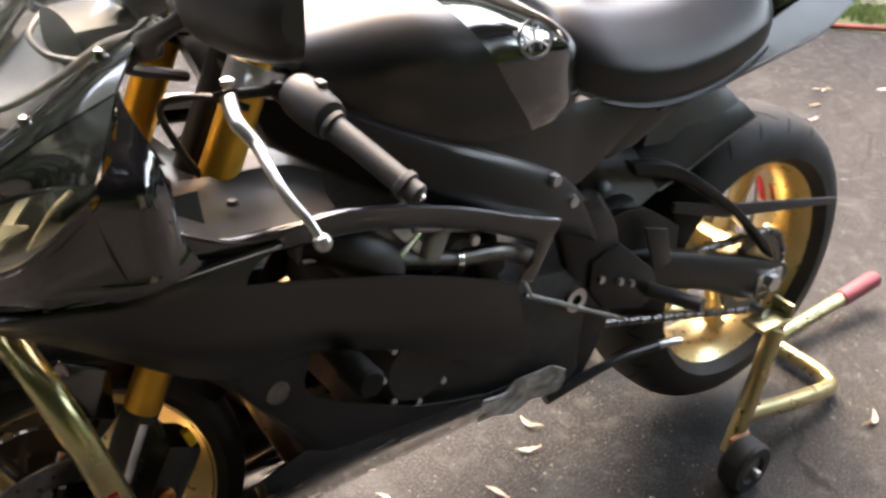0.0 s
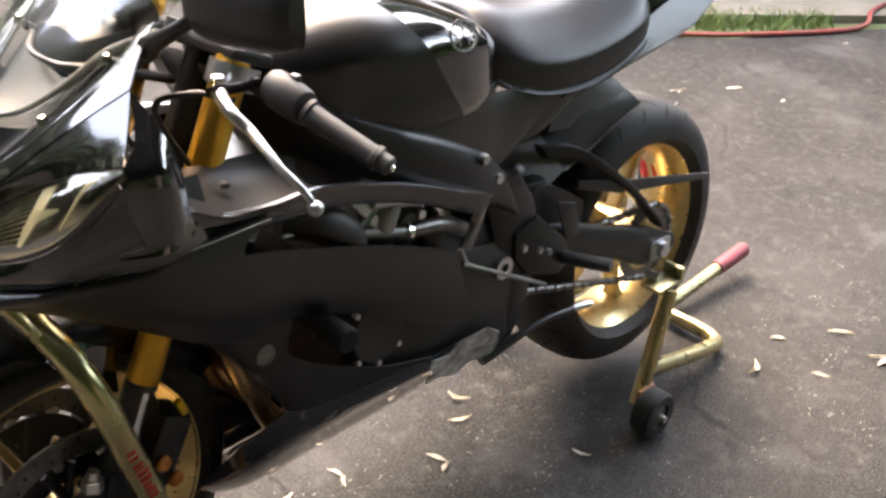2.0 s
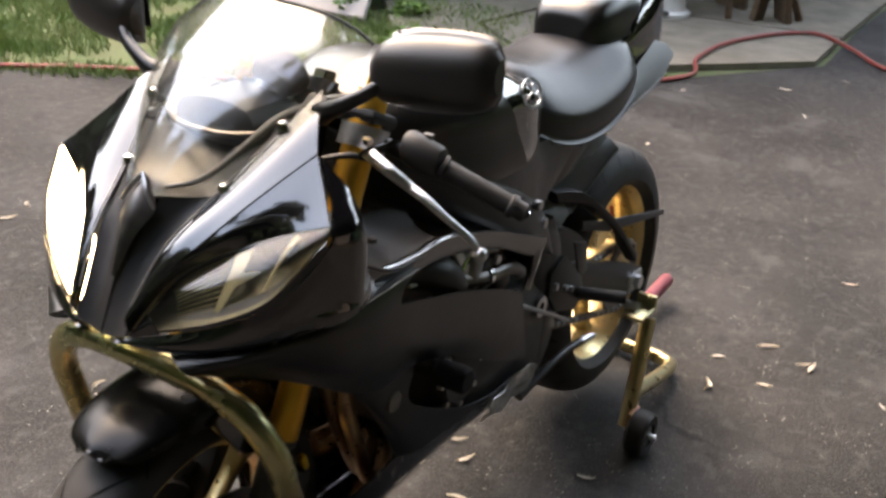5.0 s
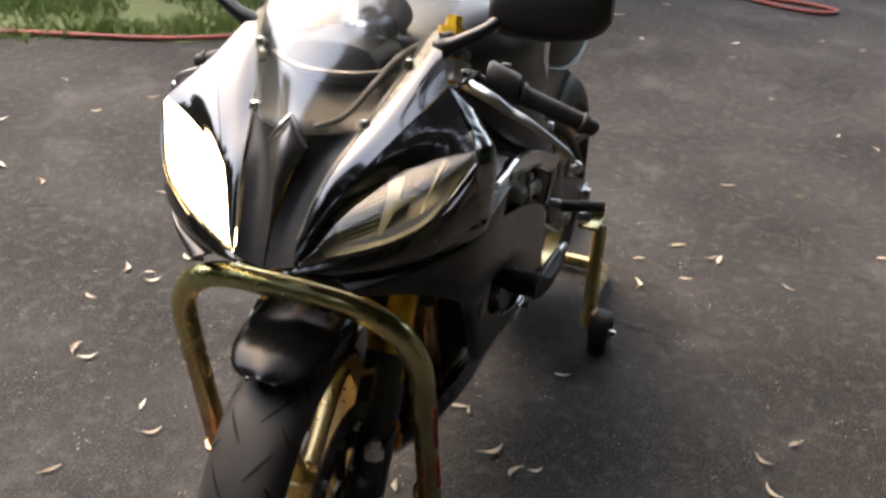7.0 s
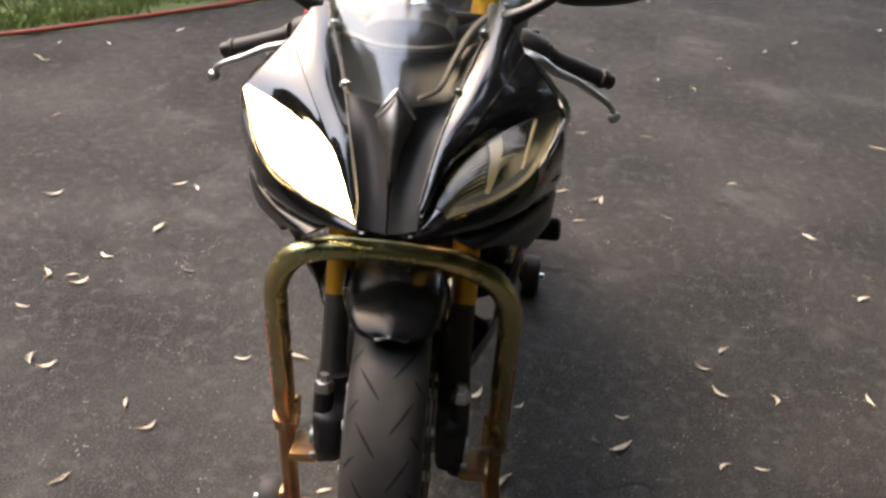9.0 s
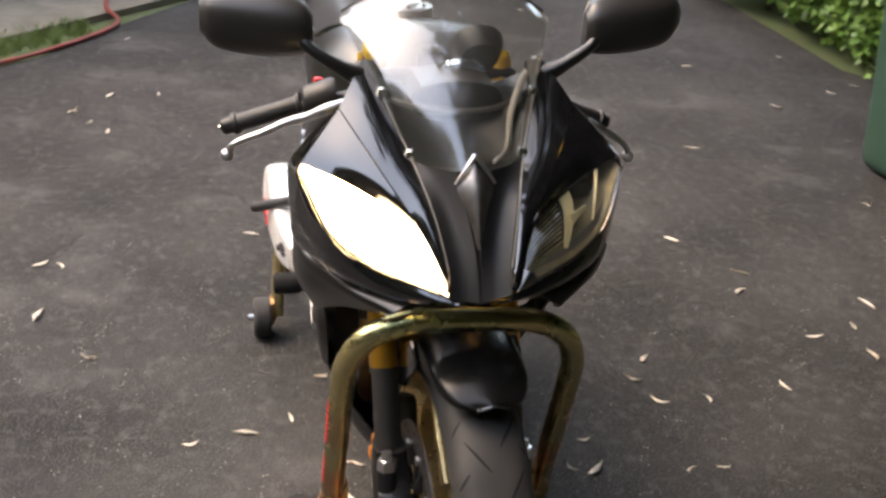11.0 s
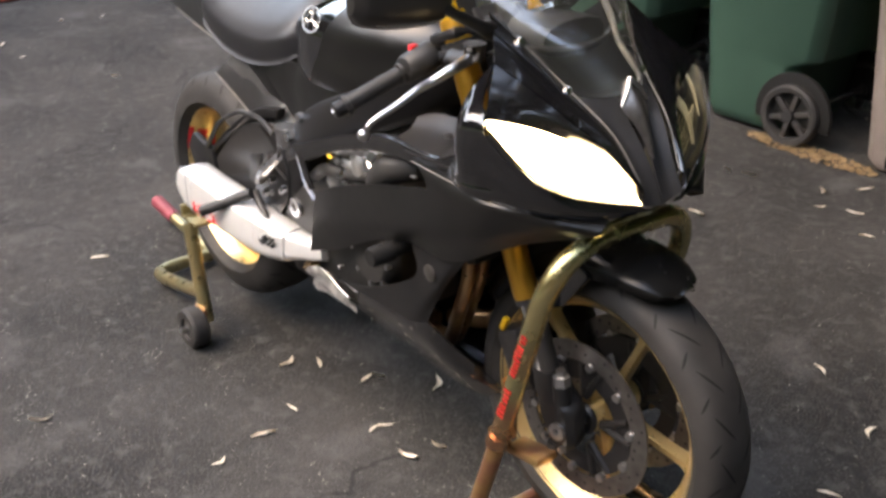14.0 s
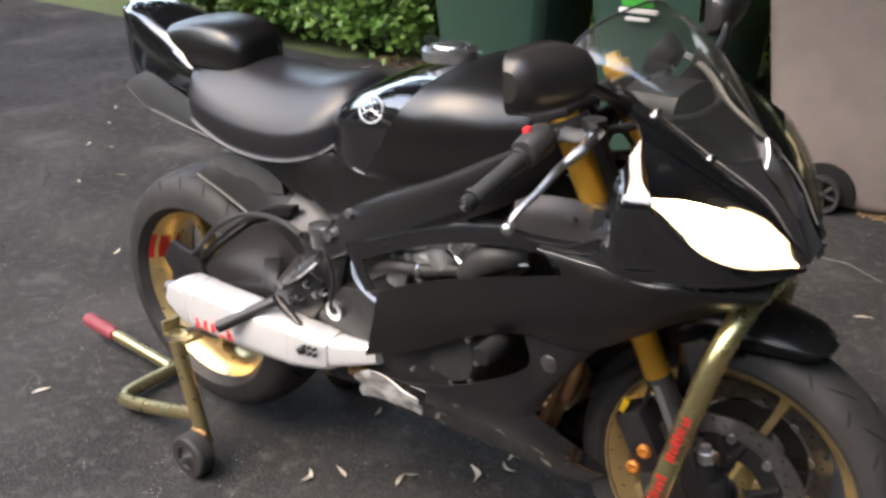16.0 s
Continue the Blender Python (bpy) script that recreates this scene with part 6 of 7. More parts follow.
    part("swingarm_brace", loft(rows, 4, 2), FRAMEMAT, arm, "black upper brace of the swingarm")
    if s > 0:
        part("swingarm_web", loft([[Vector((x, 0.112 + dy * 0.012, z)) for dy, z in ((1, zt), (-1, zt), (-1, zb), (1, zb))] for x, zt, zb in ((-0.225, 0.640, 0.54), (-0.30, 0.640, 0.53), (-0.36, 0.610, 0.51), (-0.415, 0.572, 0.49))], 3, 1), FRAMEMAT, arm, "black web plate of the swingarm")
    else:
        part("swingarm_web", loft([[Vector((x, -0.118 + dy * 0.014, z)) for dy, z in ((1, zt), (-1, zt), (-1, zb), (1, zb))] for x, zt, zb in ((-0.23, 0.600, 0.53), (-0.33, 0.668, 0.52), (-0.40, 0.655, 0.50), (-0.50, 0.590, 0.46), (-0.60, 0.500, 0.42))], 3, 1), GREYMAT, arm, "satin black web plate of the swingarm")
    part("axle_plate", box((0.075, 0.008, 0.045), (RX, s * 0.143, RZ), None, 0.006), ALLOY, bike, "bare metal axle plate")
    part("axle_nut", tube([(RX, s * 0.147, RZ), (RX, s * 0.160, RZ)], 0.018, 6, 1), ALLOY, bike)
    part("stand_spool", lathe([(0.0, s * 0.14), (0.013, s * 0.14), (0.010, s * 0.155), (0.010, s * 0.165), (0.014, s * 0.175), (0.0, s * 0.175)], (-0.655, 0, 0.325), "y", 16, closed=False), ALLOY, bike)
bm = bmesh.new()
for x, y, z, r in ((0.042, -0.196, 0.748, 0.009), (-0.114, -0.172, 0.720, 0.012), (-0.195, -0.186, 0.631, 0.008), (-0.180, -0.186, 0.601, 0.009), (-0.138, -0.182, 0.592, 0.008), (-0.206, -0.190, 0.565, 0.008)):
    hexbolt((x, y, z), r, 0.014, (0, -1, 0), bm)
pieces("rearset_bolt", bm, CHROME, bike, "bright bolt head")
part("brake_linkage", tube([(-0.250, -0.188, 0.585), (-0.205, -0.190, 0.618), (-0.150, -0.188, 0.664)], [0.008, 0.012, 0.009], 10, 3), ALLOY, bike, "bare metal rear brake linkage")
part("linkage_hose", tube([(-0.150, -0.188, 0.664), (-0.115, -0.200, 0.70), (-0.10, -0.195, 0.64), (-0.12, -0.19, 0.56)], 0.0035, 8, 5), PLASTIC, bike, "black rear brake hose")
part("swingarm_bridge", box((0.11, 0.22, 0.13), (-0.27, 0, 0.585), None, 0.02), FRAMEMAT, bike)
part("shock", tube([(-0.16, 0, 0.70), (-0.24, 0, 0.42)], 0.03, 16, 1), ENGINE, bike)
bm = bmesh.new()
coil = [(-0.17 - 0.05 * t + 0.036 * math.cos(t * 38), 0.036 * math.sin(t * 38), 0.67 - 0.2 * t) for t in np.linspace(0, 1, 70)]
part("shock_spring", tube(coil, 0.006, 8, 1), YELLOW, bike)
HUG = [
    ((-0.232, 0.102, 0.575), (-0.242, 0.048, 0.672), (-0.242, 0.0, 0.682)),
    ((-0.290, 0.101, 0.606), (-0.292, 0.046, 0.700), (-0.292, 0.0, 0.712)),
    ((-0.380, 0.095, 0.640), (-0.352, 0.048, 0.712), (-0.352, 0.0, 0.722)),
    ((-0.460, 0.086, 0.655), (-0.435, 0.068, 0.742), (-0.435, 0.0, 0.757)),
    ((-0.545, 0.087, 0.690), (-0.525, 0.068, 0.757), (-0.525, 0.0, 0.768)),
    ((-0.628, 0.087, 0.719), (-0.600, 0.064, 0.752), (-0.580, 0.0, 0.762)),
]


def hugger_net(rows):
    out = []
    for e, sh, top in rows:
        half = [e, tuple(Vector(e).lerp(Vector(sh), 0.5) + Vector((0, 0.004, 0))), sh, (top[0], sh[1] * 0.55, (sh[2] + top[2] * 2) / 3)]
        out.append(half + [top] + [(x, -y, z) for x, y, z in reversed(half)])
    return out


part("hugger", skin(hugger_net(HUG[2:]), 2, 4, 0.004), PLASTIC, bike, "black plastic rear hugger over the tyre")
part("hugger_front", skin(hugger_net(HUG[:3]), 2, 4, 0.004), HUGPLATE, bike, "satin front plate of the hugger, sky sheen put into its pale colour")
both("hugger_edge", tube([(x, y + 0.002, z) for (x, y, z), _, _ in HUG[2:]], 0.0022, 6, 4), RIMGREY, bike, "thin pale edge of the hugger")
both("hugger_riser", skin([
    [(-0.362, 0.066, 0.716), (-0.440, 0.076, 0.716), (-0.520, 0.078, 0.738), (-0.590, 0.074, 0.750)],
    [(-0.372, 0.060, 0.752), (-0.440, 0.064, 0.768), (-0.515, 0.064, 0.783), (-0.575, 0.060, 0.775)],
    [(-0.378, 0.030, 0.766), (-0.440, 0.032, 0.784), (-0.505, 0.032, 0.793), (-0.560, 0.030, 0.782)],
    [(-0.380, 0.001, 0.768), (-0.440, 0.001, 0.786), (-0.505, 0.001, 0.795), (-0.555, 0.001, 0.784)],
], 3, 2, 0.004), HUGGREY, bike, "raised ridge of the hugger, sky sheen put into its grey")
for s in (1, -1):
    knob = part("hugger_disc", lathe([(0.0, 0.0), (0.016, 0.0), (0.016, 0.005), (0.013, 0.0065), (0.0, 0.0065)], (0, 0, 0), "z", 20, closed=False), GREYMAT, bike, "round grey disc on the hugger")
    knob.matrix_local = Matrix.Translation((-0.268, s * 0.070, 0.662)) @ Vector((0.07, s * 0.86, 0.51)).to_track_quat("Z", "Y").to_matrix().to_4x4()
part("chain_guard", prism([(-0.40, 0.60), (-0.55, 0.545), (-0.90, 0.475), (-0.90, 0.49), (-0.55, 0.575), (-0.40, 0.62)], "y", 0.112, 0.120, 0.003), PLASTIC, bike)
part("caliper_bracket", prism([(-0.69, 0.42), (-0.74, 0.50), (-0.70, 0.55), (-0.60, 0.53), (-0.58, 0.47), (-0.62, 0.41)], "y", -0.142, -0.122, 0.006), FRAMEMAT, bike, "black rear caliper bracket")
part("rear_brake_hose", tube([(-0.62, -0.140, 0.535), (-0.56, -0.148, 0.585), (-0.50, -0.150, 0.640), (-0.40, -0.150, 0.690), (-0.30, -0.152, 0.705), (-0.22, -0.158, 0.690)], 0.006, 8, 6), PLASTIC, bike, "black rear brake hose")

# rearsets
for s in (1, -1):
    m = Vector((1, s, 1))
    rs = new("rearset")
    rs.parent = bike
    part("peg_plate", prism([(-0.16, 0.60), (-0.22, 0.62), (-0.31, 0.54), (-0.33, 0.49), (-0.29, 0.47), (-0.20, 0.50), (-0.16, 0.55)], "y", min(s * 0.158, s * 0.170), max(s * 0.158, s * 0.170), 0.004), FRAMEMAT, rs, "black foot peg plate")
    part("foot_peg", rod(Vector((-0.275, 0.20, 0.536)) * m if s < 0 else Vector((-0.30, 0.17, 0.505)), Vector((-0.375, 0.285, 0.480)) * m if s < 0 else Vector((-0.335, 0.262, 0.508)), 0.0135, 12), PLASTIC, rs, "black knurled foot peg")
    part("heel_guard", prism([(-0.29, 0.62), (-0.35, 0.60), (-0.37, 0.53), (-0.33, 0.52)], "y", min(s * 0.150, s * 0.155), max(s * 0.150, s * 0.155), 0.002), FRAMEMAT, rs)
    if s < 0:
        part("pedal", tube([(-0.285, -0.185, 0.530), (-0.215, -0.200, 0.505), (-0.165, -0.210, 0.474)], [0.011, 0.008, 0.007], 10, 4), FRAMEMAT, rs, "black brake pedal")
        part("pedal_toe", tube([(-0.165, -0.205, 0.475), (-0.178, -0.240, 0.462)], 0.008, 10, 1), FRAMEMAT, rs)
        part("master_cylinder", tube([(-0.285, -0.170, 0.560), (-0.245, -0.170, 0.600), (-0.215, -0.168, 0.640)], [0.013, 0.016, 0.011], 12, 3), STEEL, rs, "grey rear brake master cylinder")
    else:
        part("pedal_rod", tube([(-0.010, 0.172, 0.628), (-0.030, 0.172, 0.588), (-0.034, 0.172, 0.586), (-0.250, 0.172, 0.464)], 0.0042, 8, 3), ALLOY, rs, "thin metal linkage rod")
part("drain_hose", tube([(-0.045, -0.185, 0.715), (-0.040, -0.192, 0.660), (0.0, -0.195, 0.625), (0.055, -0.198, 0.615)], 0.0045, 8, 6), CLEARHOSE, bike, "pale blue thin hose")
part("rear_reservoir", lathe([(0.0, 0.0), (0.02, 0.0), (0.022, 0.035), (0.024, 0.036), (0.024, 0.048), (0.0, 0.05)], (-0.160, -0.160, 0.680), "z", 20, closed=False), ALLOY, bike, "small brake fluid reservoir")
part("rear_caliper", box((0.10, 0.05, 0.055), (-0.62, -0.095, 0.475), Matrix.Rotation(radians(35), 4, "Y"), 0.012), FRAMEMAT, bike)

# ---- tank, seat, tail ----
def tank_ring(x, top, hw, zw, bot, bw, slant=0.0):
    """A section of the tank; slant sets its upper part forward of its foot."""
    half = [(x, 0, top), (x, hw * 0.45, top - 0.006), (x, hw * 0.80, top - (top - zw) * 0.38), (x, hw, zw), (x, hw * 0.99, (zw + bot) / 2 + 0.01), (x, bw, bot), (x, bw * 0.5, bot - 0.01), (x, 0, bot - 0.01)]
    return mirror_ring([(px + slant * (pz - 0.90) / 0.17, py, pz) for px, py, pz in half])


part("tank_cover", loft([tank_ring(0.335, 1.022, 0.080, 0.995, 0.965, 0.07), tank_ring(0.315, 1.045, 0.115, 1.000, 0.935, 0.11), tank_ring(0.24, 1.070, 0.158, 1.004, 0.900, 0.152), tank_ring(0.13, 1.078, 0.180, 1.006, 0.876, 0.174, 0.05), tank_ring(0.015, 1.074, 0.185, 1.004, 0.868, 0.174, 0.115)], 5, 3), MATTE, bike, "satin black tank cover")
part("tank_rear", loft([tank_ring(0.014, 1.071, 0.182, 1.003, 0.868, 0.171, 0.115), tank_ring(-0.04, 1.052, 0.177, 0.998, 0.866, 0.160, 0.08), tank_ring(-0.09, 1.016, 0.158, 0.975, 0.864, 0.146, 0.03), tank_ring(-0.128, 0.985, 0.128, 0.955, 0.866, 0.130, 0.01), tank_ring(-0.145, 0.965, 0.100, 0.94, 0.87, 0.110)], 5, 3), GLOSS, bike, "gloss black rear of the tank")
part("fuel_cap", lathe([(0.0, 0.014), (0.026, 0.014), (0.030, 0.010), (0.040, 0.010), (0.052, 0.006), (0.052, -0.012), (0.0, -0.012)], (0.066, 0.0, 1.077), "z", 40, closed=False), ALLOY, bike, "bright round fuel cap")
bm = bmesh.new()
for k in range(7):
    a = k * 2 * math.pi / 7
    hexbolt((0.066 + 0.040 * math.cos(a), 0.040 * math.sin(a), 1.086), 0.004, 0.004, (0, 0, 1), bm)
pieces("cap_screw", bm, STEEL, bike)
for s in (1, -1):
    em = part("round_emblem", lathe([(0.0225, 0.0), (0.026, 0.0), (0.026, s * 0.003), (0.0225, s * 0.003)], (0, 0, 0), "y", 36), ALLOY, bike, "silver ring-shaped tank emblem")
    bm = bmesh.new()
    for k in range(3):
        a = math.pi / 2 + k * 2 * math.pi / 3
        tube([(0, s * 0.0015, 0), (0.021 * math.cos(a), s * 0.0015, 0.021 * math.sin(a))], 0.0017, 6, 1, bm)
        tube([(0.010 * math.cos(a), s * 0.0015, 0.010 * math.sin(a)), (0.017 * math.cos(a + 0.5), s * 0.0015, 0.017 * math.sin(a + 0.5))], 0.0013, 6, 1, bm)
        tube([(0.010 * math.cos(a), s * 0.0015, 0.010 * math.sin(a)), (0.017 * math.cos(a - 0.5), s * 0.0015, 0.017 * math.sin(a - 0.5))], 0.0013, 6, 1, bm)
    part("emblem_bars", bm, ALLOY, em)
    em.location = (0.006 if s > 0 else 0.024, s * 0.180, 1.005)
    em.rotation_euler = (radians(s * 20), 0, radians(s * -10))
# mid covers between tank and frame
both("side_cover", skin([
    [(0.31, 0.112, 0.950), (0.20, 0.160, 0.905), (0.05, 0.172, 0.880), (-0.07, 0.156, 0.872), (-0.14, 0.136, 0.872), (-0.30, 0.138, 0.850)],
    [(0.28, 0.142, 0.925), (0.19, 0.171, 0.880), (0.05, 0.175, 0.850), (-0.07, 0.160, 0.838), (-0.15, 0.145, 0.835), (-0.27, 0.140, 0.822)],
    [(0.25, 0.150, 0.915), (0.18, 0.172, 0.862), (0.05, 0.174, 0.815), (-0.05, 0.163, 0.775), (-0.12, 0.150, 0.742), (-0.20, 0.138, 0.770)],
], 4, 3), MATTE, bike, "satin black side cover")
def seat_ring(x, top, hw, side, bot, bw):
    return mirror_ring([(x, 0, top), (x, hw * 0.5, top - 0.002), (x, hw * 0.85, top - 0.012), (x, hw, side), (x, hw, side - 0.03), (x, bw, bot), (x, 0, bot)])


def saddle_ring(x, top, hw, bot, bw):
    """A seat section: gently domed top, a rounded edge, then a short raked side."""
    edge = bot + 0.46 * (top - bot)
    return mirror_ring([(x, 0, top), (x, hw * 0.45, top - 0.010), (x, hw * 0.80, edge + 0.030), (x, hw * 0.96, edge), (x, hw, edge - 0.020), (x, (hw + bw) / 2, bot + 0.012), (x, bw, bot), (x, 0, bot)])


part("seat", loft([saddle_ring(-0.130, 0.985, 0.085, 0.905, 0.080), saddle_ring(-0.142, 1.000, 0.112, 0.882, 0.108), saddle_ring(-0.18, 1.002, 0.136, 0.858, 0.128), saddle_ring(-0.25, 0.990, 0.152, 0.838, 0.142), saddle_ring(-0.34, 0.986, 0.158, 0.832, 0.149), saddle_ring(-0.44, 0.994, 0.156, 0.842, 0.147), saddle_ring(-0.54, 1.002, 0.144, 0.870, 0.136), saddle_ring(-0.580, 0.998, 0.120, 0.895, 0.112)], 4, 4), SEATMAT, bike, "black vinyl rider seat")
both("seat_seam", tube([(-0.155, 0.118, 0.878), (-0.18, 0.131, 0.862), (-0.25, 0.145, 0.842), (-0.34, 0.149, 0.844), (-0.44, 0.143, 0.862), (-0.54, 0.127, 0.896)], 0.0035, 6, 4), PLASTIC, bike)
part("seat_cowl_pad", loft([seat_ring(-0.452, 1.018, 0.045, 1.008, 0.985, 0.04), seat_ring(-0.462, 1.045, 0.066, 1.020, 0.980, 0.06), seat_ring(-0.500, 1.068, 0.082, 1.032, 0.978, 0.078), seat_ring(-0.575, 1.076, 0.088, 1.036, 0.978, 0.085), seat_ring(-0.660, 1.066, 0.086, 1.030, 0.978, 0.082), seat_ring(-0.745, 1.040, 0.074, 1.015, 0.978, 0.07)], 4, 3), MATTE, bike, "satin black seat hump pad")
part("hump_rail", loft([seat_ring(-0.436, 0.972, 0.060, 0.968, 0.945, 0.055), seat_ring(-0.450, 0.981, 0.080, 0.974, 0.935, 0.070), seat_ring(-0.52, 0.984, 0.092, 0.976, 0.930, 0.085), seat_ring(-0.66, 0.985, 0.098, 0.975, 0.920, 0.095)], 3, 3), GLOSS, bike, "gloss black rail under the hump pad")
part("tail_cowl", loft([seat_ring(-0.585, 0.990, 0.096, 0.975, 0.900, 0.098), seat_ring(-0.64, 1.035, 0.099, 0.990, 0.885, 0.100), seat_ring(-0.72, 1.062, 0.097, 1.010, 0.880, 0.098), seat_ring(-0.785, 1.080, 0.086, 1.035, 0.888, 0.088), seat_ring(-0.835, 1.088, 0.072, 1.058, 0.930, 0.070), seat_ring(-0.868, 1.088, 0.053, 1.072, 1.01, 0.050)], 5, 3), GLOSS, bike, "gloss black pointed tail cowl")
both("tail_panel", skin([
    [(-0.45, 0.146, 0.872), (-0.55, 0.124, 0.908), (-0.66, 0.110, 0.934), (-0.74, 0.098, 0.952)],
    [(-0.45, 0.150, 0.862), (-0.55, 0.138, 0.884), (-0.68, 0.127, 0.906), (-0.785, 0.112, 0.934)],
    [(-0.45, 0.152, 0.851), (-0.55, 0.149, 0.862), (-0.69, 0.142, 0.878), (-0.800, 0.125, 0.914)],
], 4, 3, 0.003), MATTE, bike, "satin black upward-facing tail side panel")
both("tail_skirt", skin([
    [(-0.30, 0.1495, 0.833), (-0.42, 0.1515, 0.845), (-0.55, 0.1485, 0.861), (-0.69, 0.1415, 0.877), (-0.797, 0.1245, 0.912)],
    [(-0.30, 0.138, 0.822), (-0.42, 0.138, 0.830), (-0.55, 0.132, 0.844), (-0.68, 0.122, 0.860), (-0.785, 0.108, 0.890)],
], 4, 3, 0.003), FRAMEMAT, bike, "black underside of the tail panel")
both("panel_edge", tube([(-0.30, 0.1505, 0.833), (-0.42, 0.1525, 0.845), (-0.55, 0.1495, 0.861), (-0.69, 0.1435, 0.881)], 0.0011, 6, 4), RIMGREY, bike, "thin pale edge of the tail panel")
part("under_tail", skin([
    [(-0.25, 0.12, 0.84), (-0.25, 0.0, 0.83), (-0.25, -0.12, 0.84)],
    [(-0.50, 0.115, 0.845), (-0.50, 0.0, 0.83), (-0.50, -0.115, 0.845)],
    [(-0.72, 0.10, 0.868), (-0.72, 0.0, 0.85), (-0.72, -0.10, 0.868)],
    [(-0.82, 0.070, 0.880), (-0.83, 0.0, 0.87), (-0.82, -0.070, 0.880)],
], 4, 3), PLASTIC, bike)
part("sub_frame", box((0.55, 0.16, 0.05), (-0.45, 0, 0.90), Matrix.Rotation(radians(6), 4, "Y"), 0.01), FRAMEMAT, bike)
both("inner_sub_panel", prism([(-0.16, 0.86), (-0.20, 0.76), (-0.26, 0.77), (-0.42, 0.85), (-0.30, 0.88)], "y", 0.125, 0.138, 0.004), MATTE, bike, "satin black panel under the seat")

# front mudguard
def guard(a, w, r, deep=0.06):
    return [Vector((FX + rr * math.cos(a), y, FZ + rr * math.sin(a))) for y, rr in ((w, r - deep), (w * 0.98, r - deep * 0.5), (w * 0.72, r - 0.004), (0.0, r + 0.004), (-w * 0.72, r - 0.004), (-w * 0.98, r - deep * 0.5), (-w, r - deep))]


part("front_mudguard", skin([guard(radians(a), *q) for a, *q in ((64, 0.022, 0.335, 0.010), (67, 0.052, 0.337, 0.020), (74, 0.070, 0.339, 0.030), (86, 0.078, 0.338, 0.042), (100, 0.080, 0.336, 0.055), (125, 0.078, 0.336), (148, 0.07, 0.335))], 4, 4), GUARDBLACK, bike, "black pointed front mudguard")
part("mudguard_edge", tube(guard(radians(64), 0.022, 0.335, 0.010)[::-1], 0.0028, 8, 3), GLOSS, bike)
both("mudguard_stay", prism([(0.60, 0.66), (0.66, 0.70), (0.70, 0.68), (0.64, 0.60), (0.60, 0.58)], "y", 0.080, 0.088, 0.004), GLOSS, bike)

# the bars and the front wheel stand turned a little to the left
STEERED = ("front_wheel", "fork_leg", "top_yoke", "bottom_yoke", "steering_stem", "stem_nut", "ignition_lock", "front_mudguard", "mudguard_edge", "mudguard_stay")
BARS = ("handlebar", "clutch_cable", "brake_line", "fluid_reservoir")
steer_at = Matrix.Translation(fork_at(0.1) + Vector((-0.035, 0, 0)))
for ob in bike.children:
    kind = ob.name.split(".")[0]
    if kind in STEERED + BARS:
        turned = Matrix.Rotation(radians(3.2 if kind in STEERED else 5.5), 4, -FWAY)
        ob.matrix_basis = steer_at @ turned @ steer_at.inverted() @ ob.matrix_basis


# ---- paddock stands ----
def caster(parent, at, r, w=0.024):
    wh = part("caster_wheel", lathe([(r, -w * 0.7), (r, w * 0.7), (r * 0.9, w), (r * 0.55, w), (r * 0.5, w * 0.6), (r * 0.5, -w * 0.6), (r * 0.55, -w), (r * 0.9, -w)], at, "y", 32), RUBBER, parent, "small black caster wheel")
    part("caster_hub", lathe([(0.0, -w), (r * 0.54, -w * 0.7), (r * 0.54, w * 0.7), (0.0, w)], at, "y", 20, closed=False), STEEL, wh)
    part("caster_bolt", rod(Vector(at) - Vector((0, w * 1.6, 0)), Vector(at) + Vector((0, w * 1.6, 0)), 0.008, 6), ALLOY, wh)


rear_stand = thing("rear_paddock_stand", "gold zinc-plated rear paddock stand holding up the back wheel", "paddock stand")
for s in (1, -1):
    up = tube([(-0.560, s * 0.222, 0.060), (-0.600, s * 0.215, 0.17), (-0.650, s * 0.205, 0.315)], 0.0185, 16, 3)
    part("upright", up, RZINC, rear_stand, "gold plated tube upright")
    part("cradle", box((0.085, 0.055, 0.012), (-0.655, s * 0.178, 0.318), None, 0.004), RZINC, rear_stand)
    part("cradle_lip", box((0.012, 0.05, 0.04), (-0.70, s * 0.178, 0.33), None, 0.003), RZINC, rear_stand)
    part("caster_bracket", box((0.055, 0.012, 0.07), (-0.565, s * 0.235, 0.075), None, 0.004), ZINC2, rear_stand)
    caster(rear_stand, (-0.560, s * 0.262, 0.056), 0.056)
frame_line = [(-0.590, 0.215, 0.135), (-0.75, 0.205, 0.085), (-0.93, 0.19, 0.036), (-0.965, 0.165, 0.030), (-0.975, 0.12, 0.030), (-0.975, 0.0, 0.030)]
part("base_tube", tube(frame_line + [(x, -y, z) for x, y, z in reversed(frame_line[:-1])], 0.0185, 16, 5), RZINC, rear_stand, "gold plated U-shaped tube")
part("handle_tube", tube([(-0.985, 0.0, 0.035), (-1.12, 0.0, 0.048), (-1.25, 0.0, 0.060)], 0.0175, 16, 3), RZINC, rear_stand)
part("handle_grip", tube([(-1.235, 0.0, 0.0585), (-1.30, 0.0, 0.065), (-1.365, 0.0, 0.071), (-1.375, 0.0, 0.072)], [0.021, 0.022, 0.022, 0.014], 18, 3), MAROON, rear_stand, "maroon rubber handle grip")

front_stand = thing("front_paddock_stand", "gold zinc-plated hoop-shaped front paddock stand around the front wheel", "paddock stand")


def hoop_point(y, z):
    """A point of the leaning hoop, which stands a little askew: turned with the wheel and lower on one side."""
    return (0.600 + (z - 0.36) * 0.285 - 0.095 * y, y - 0.006, z - 0.074 * y)


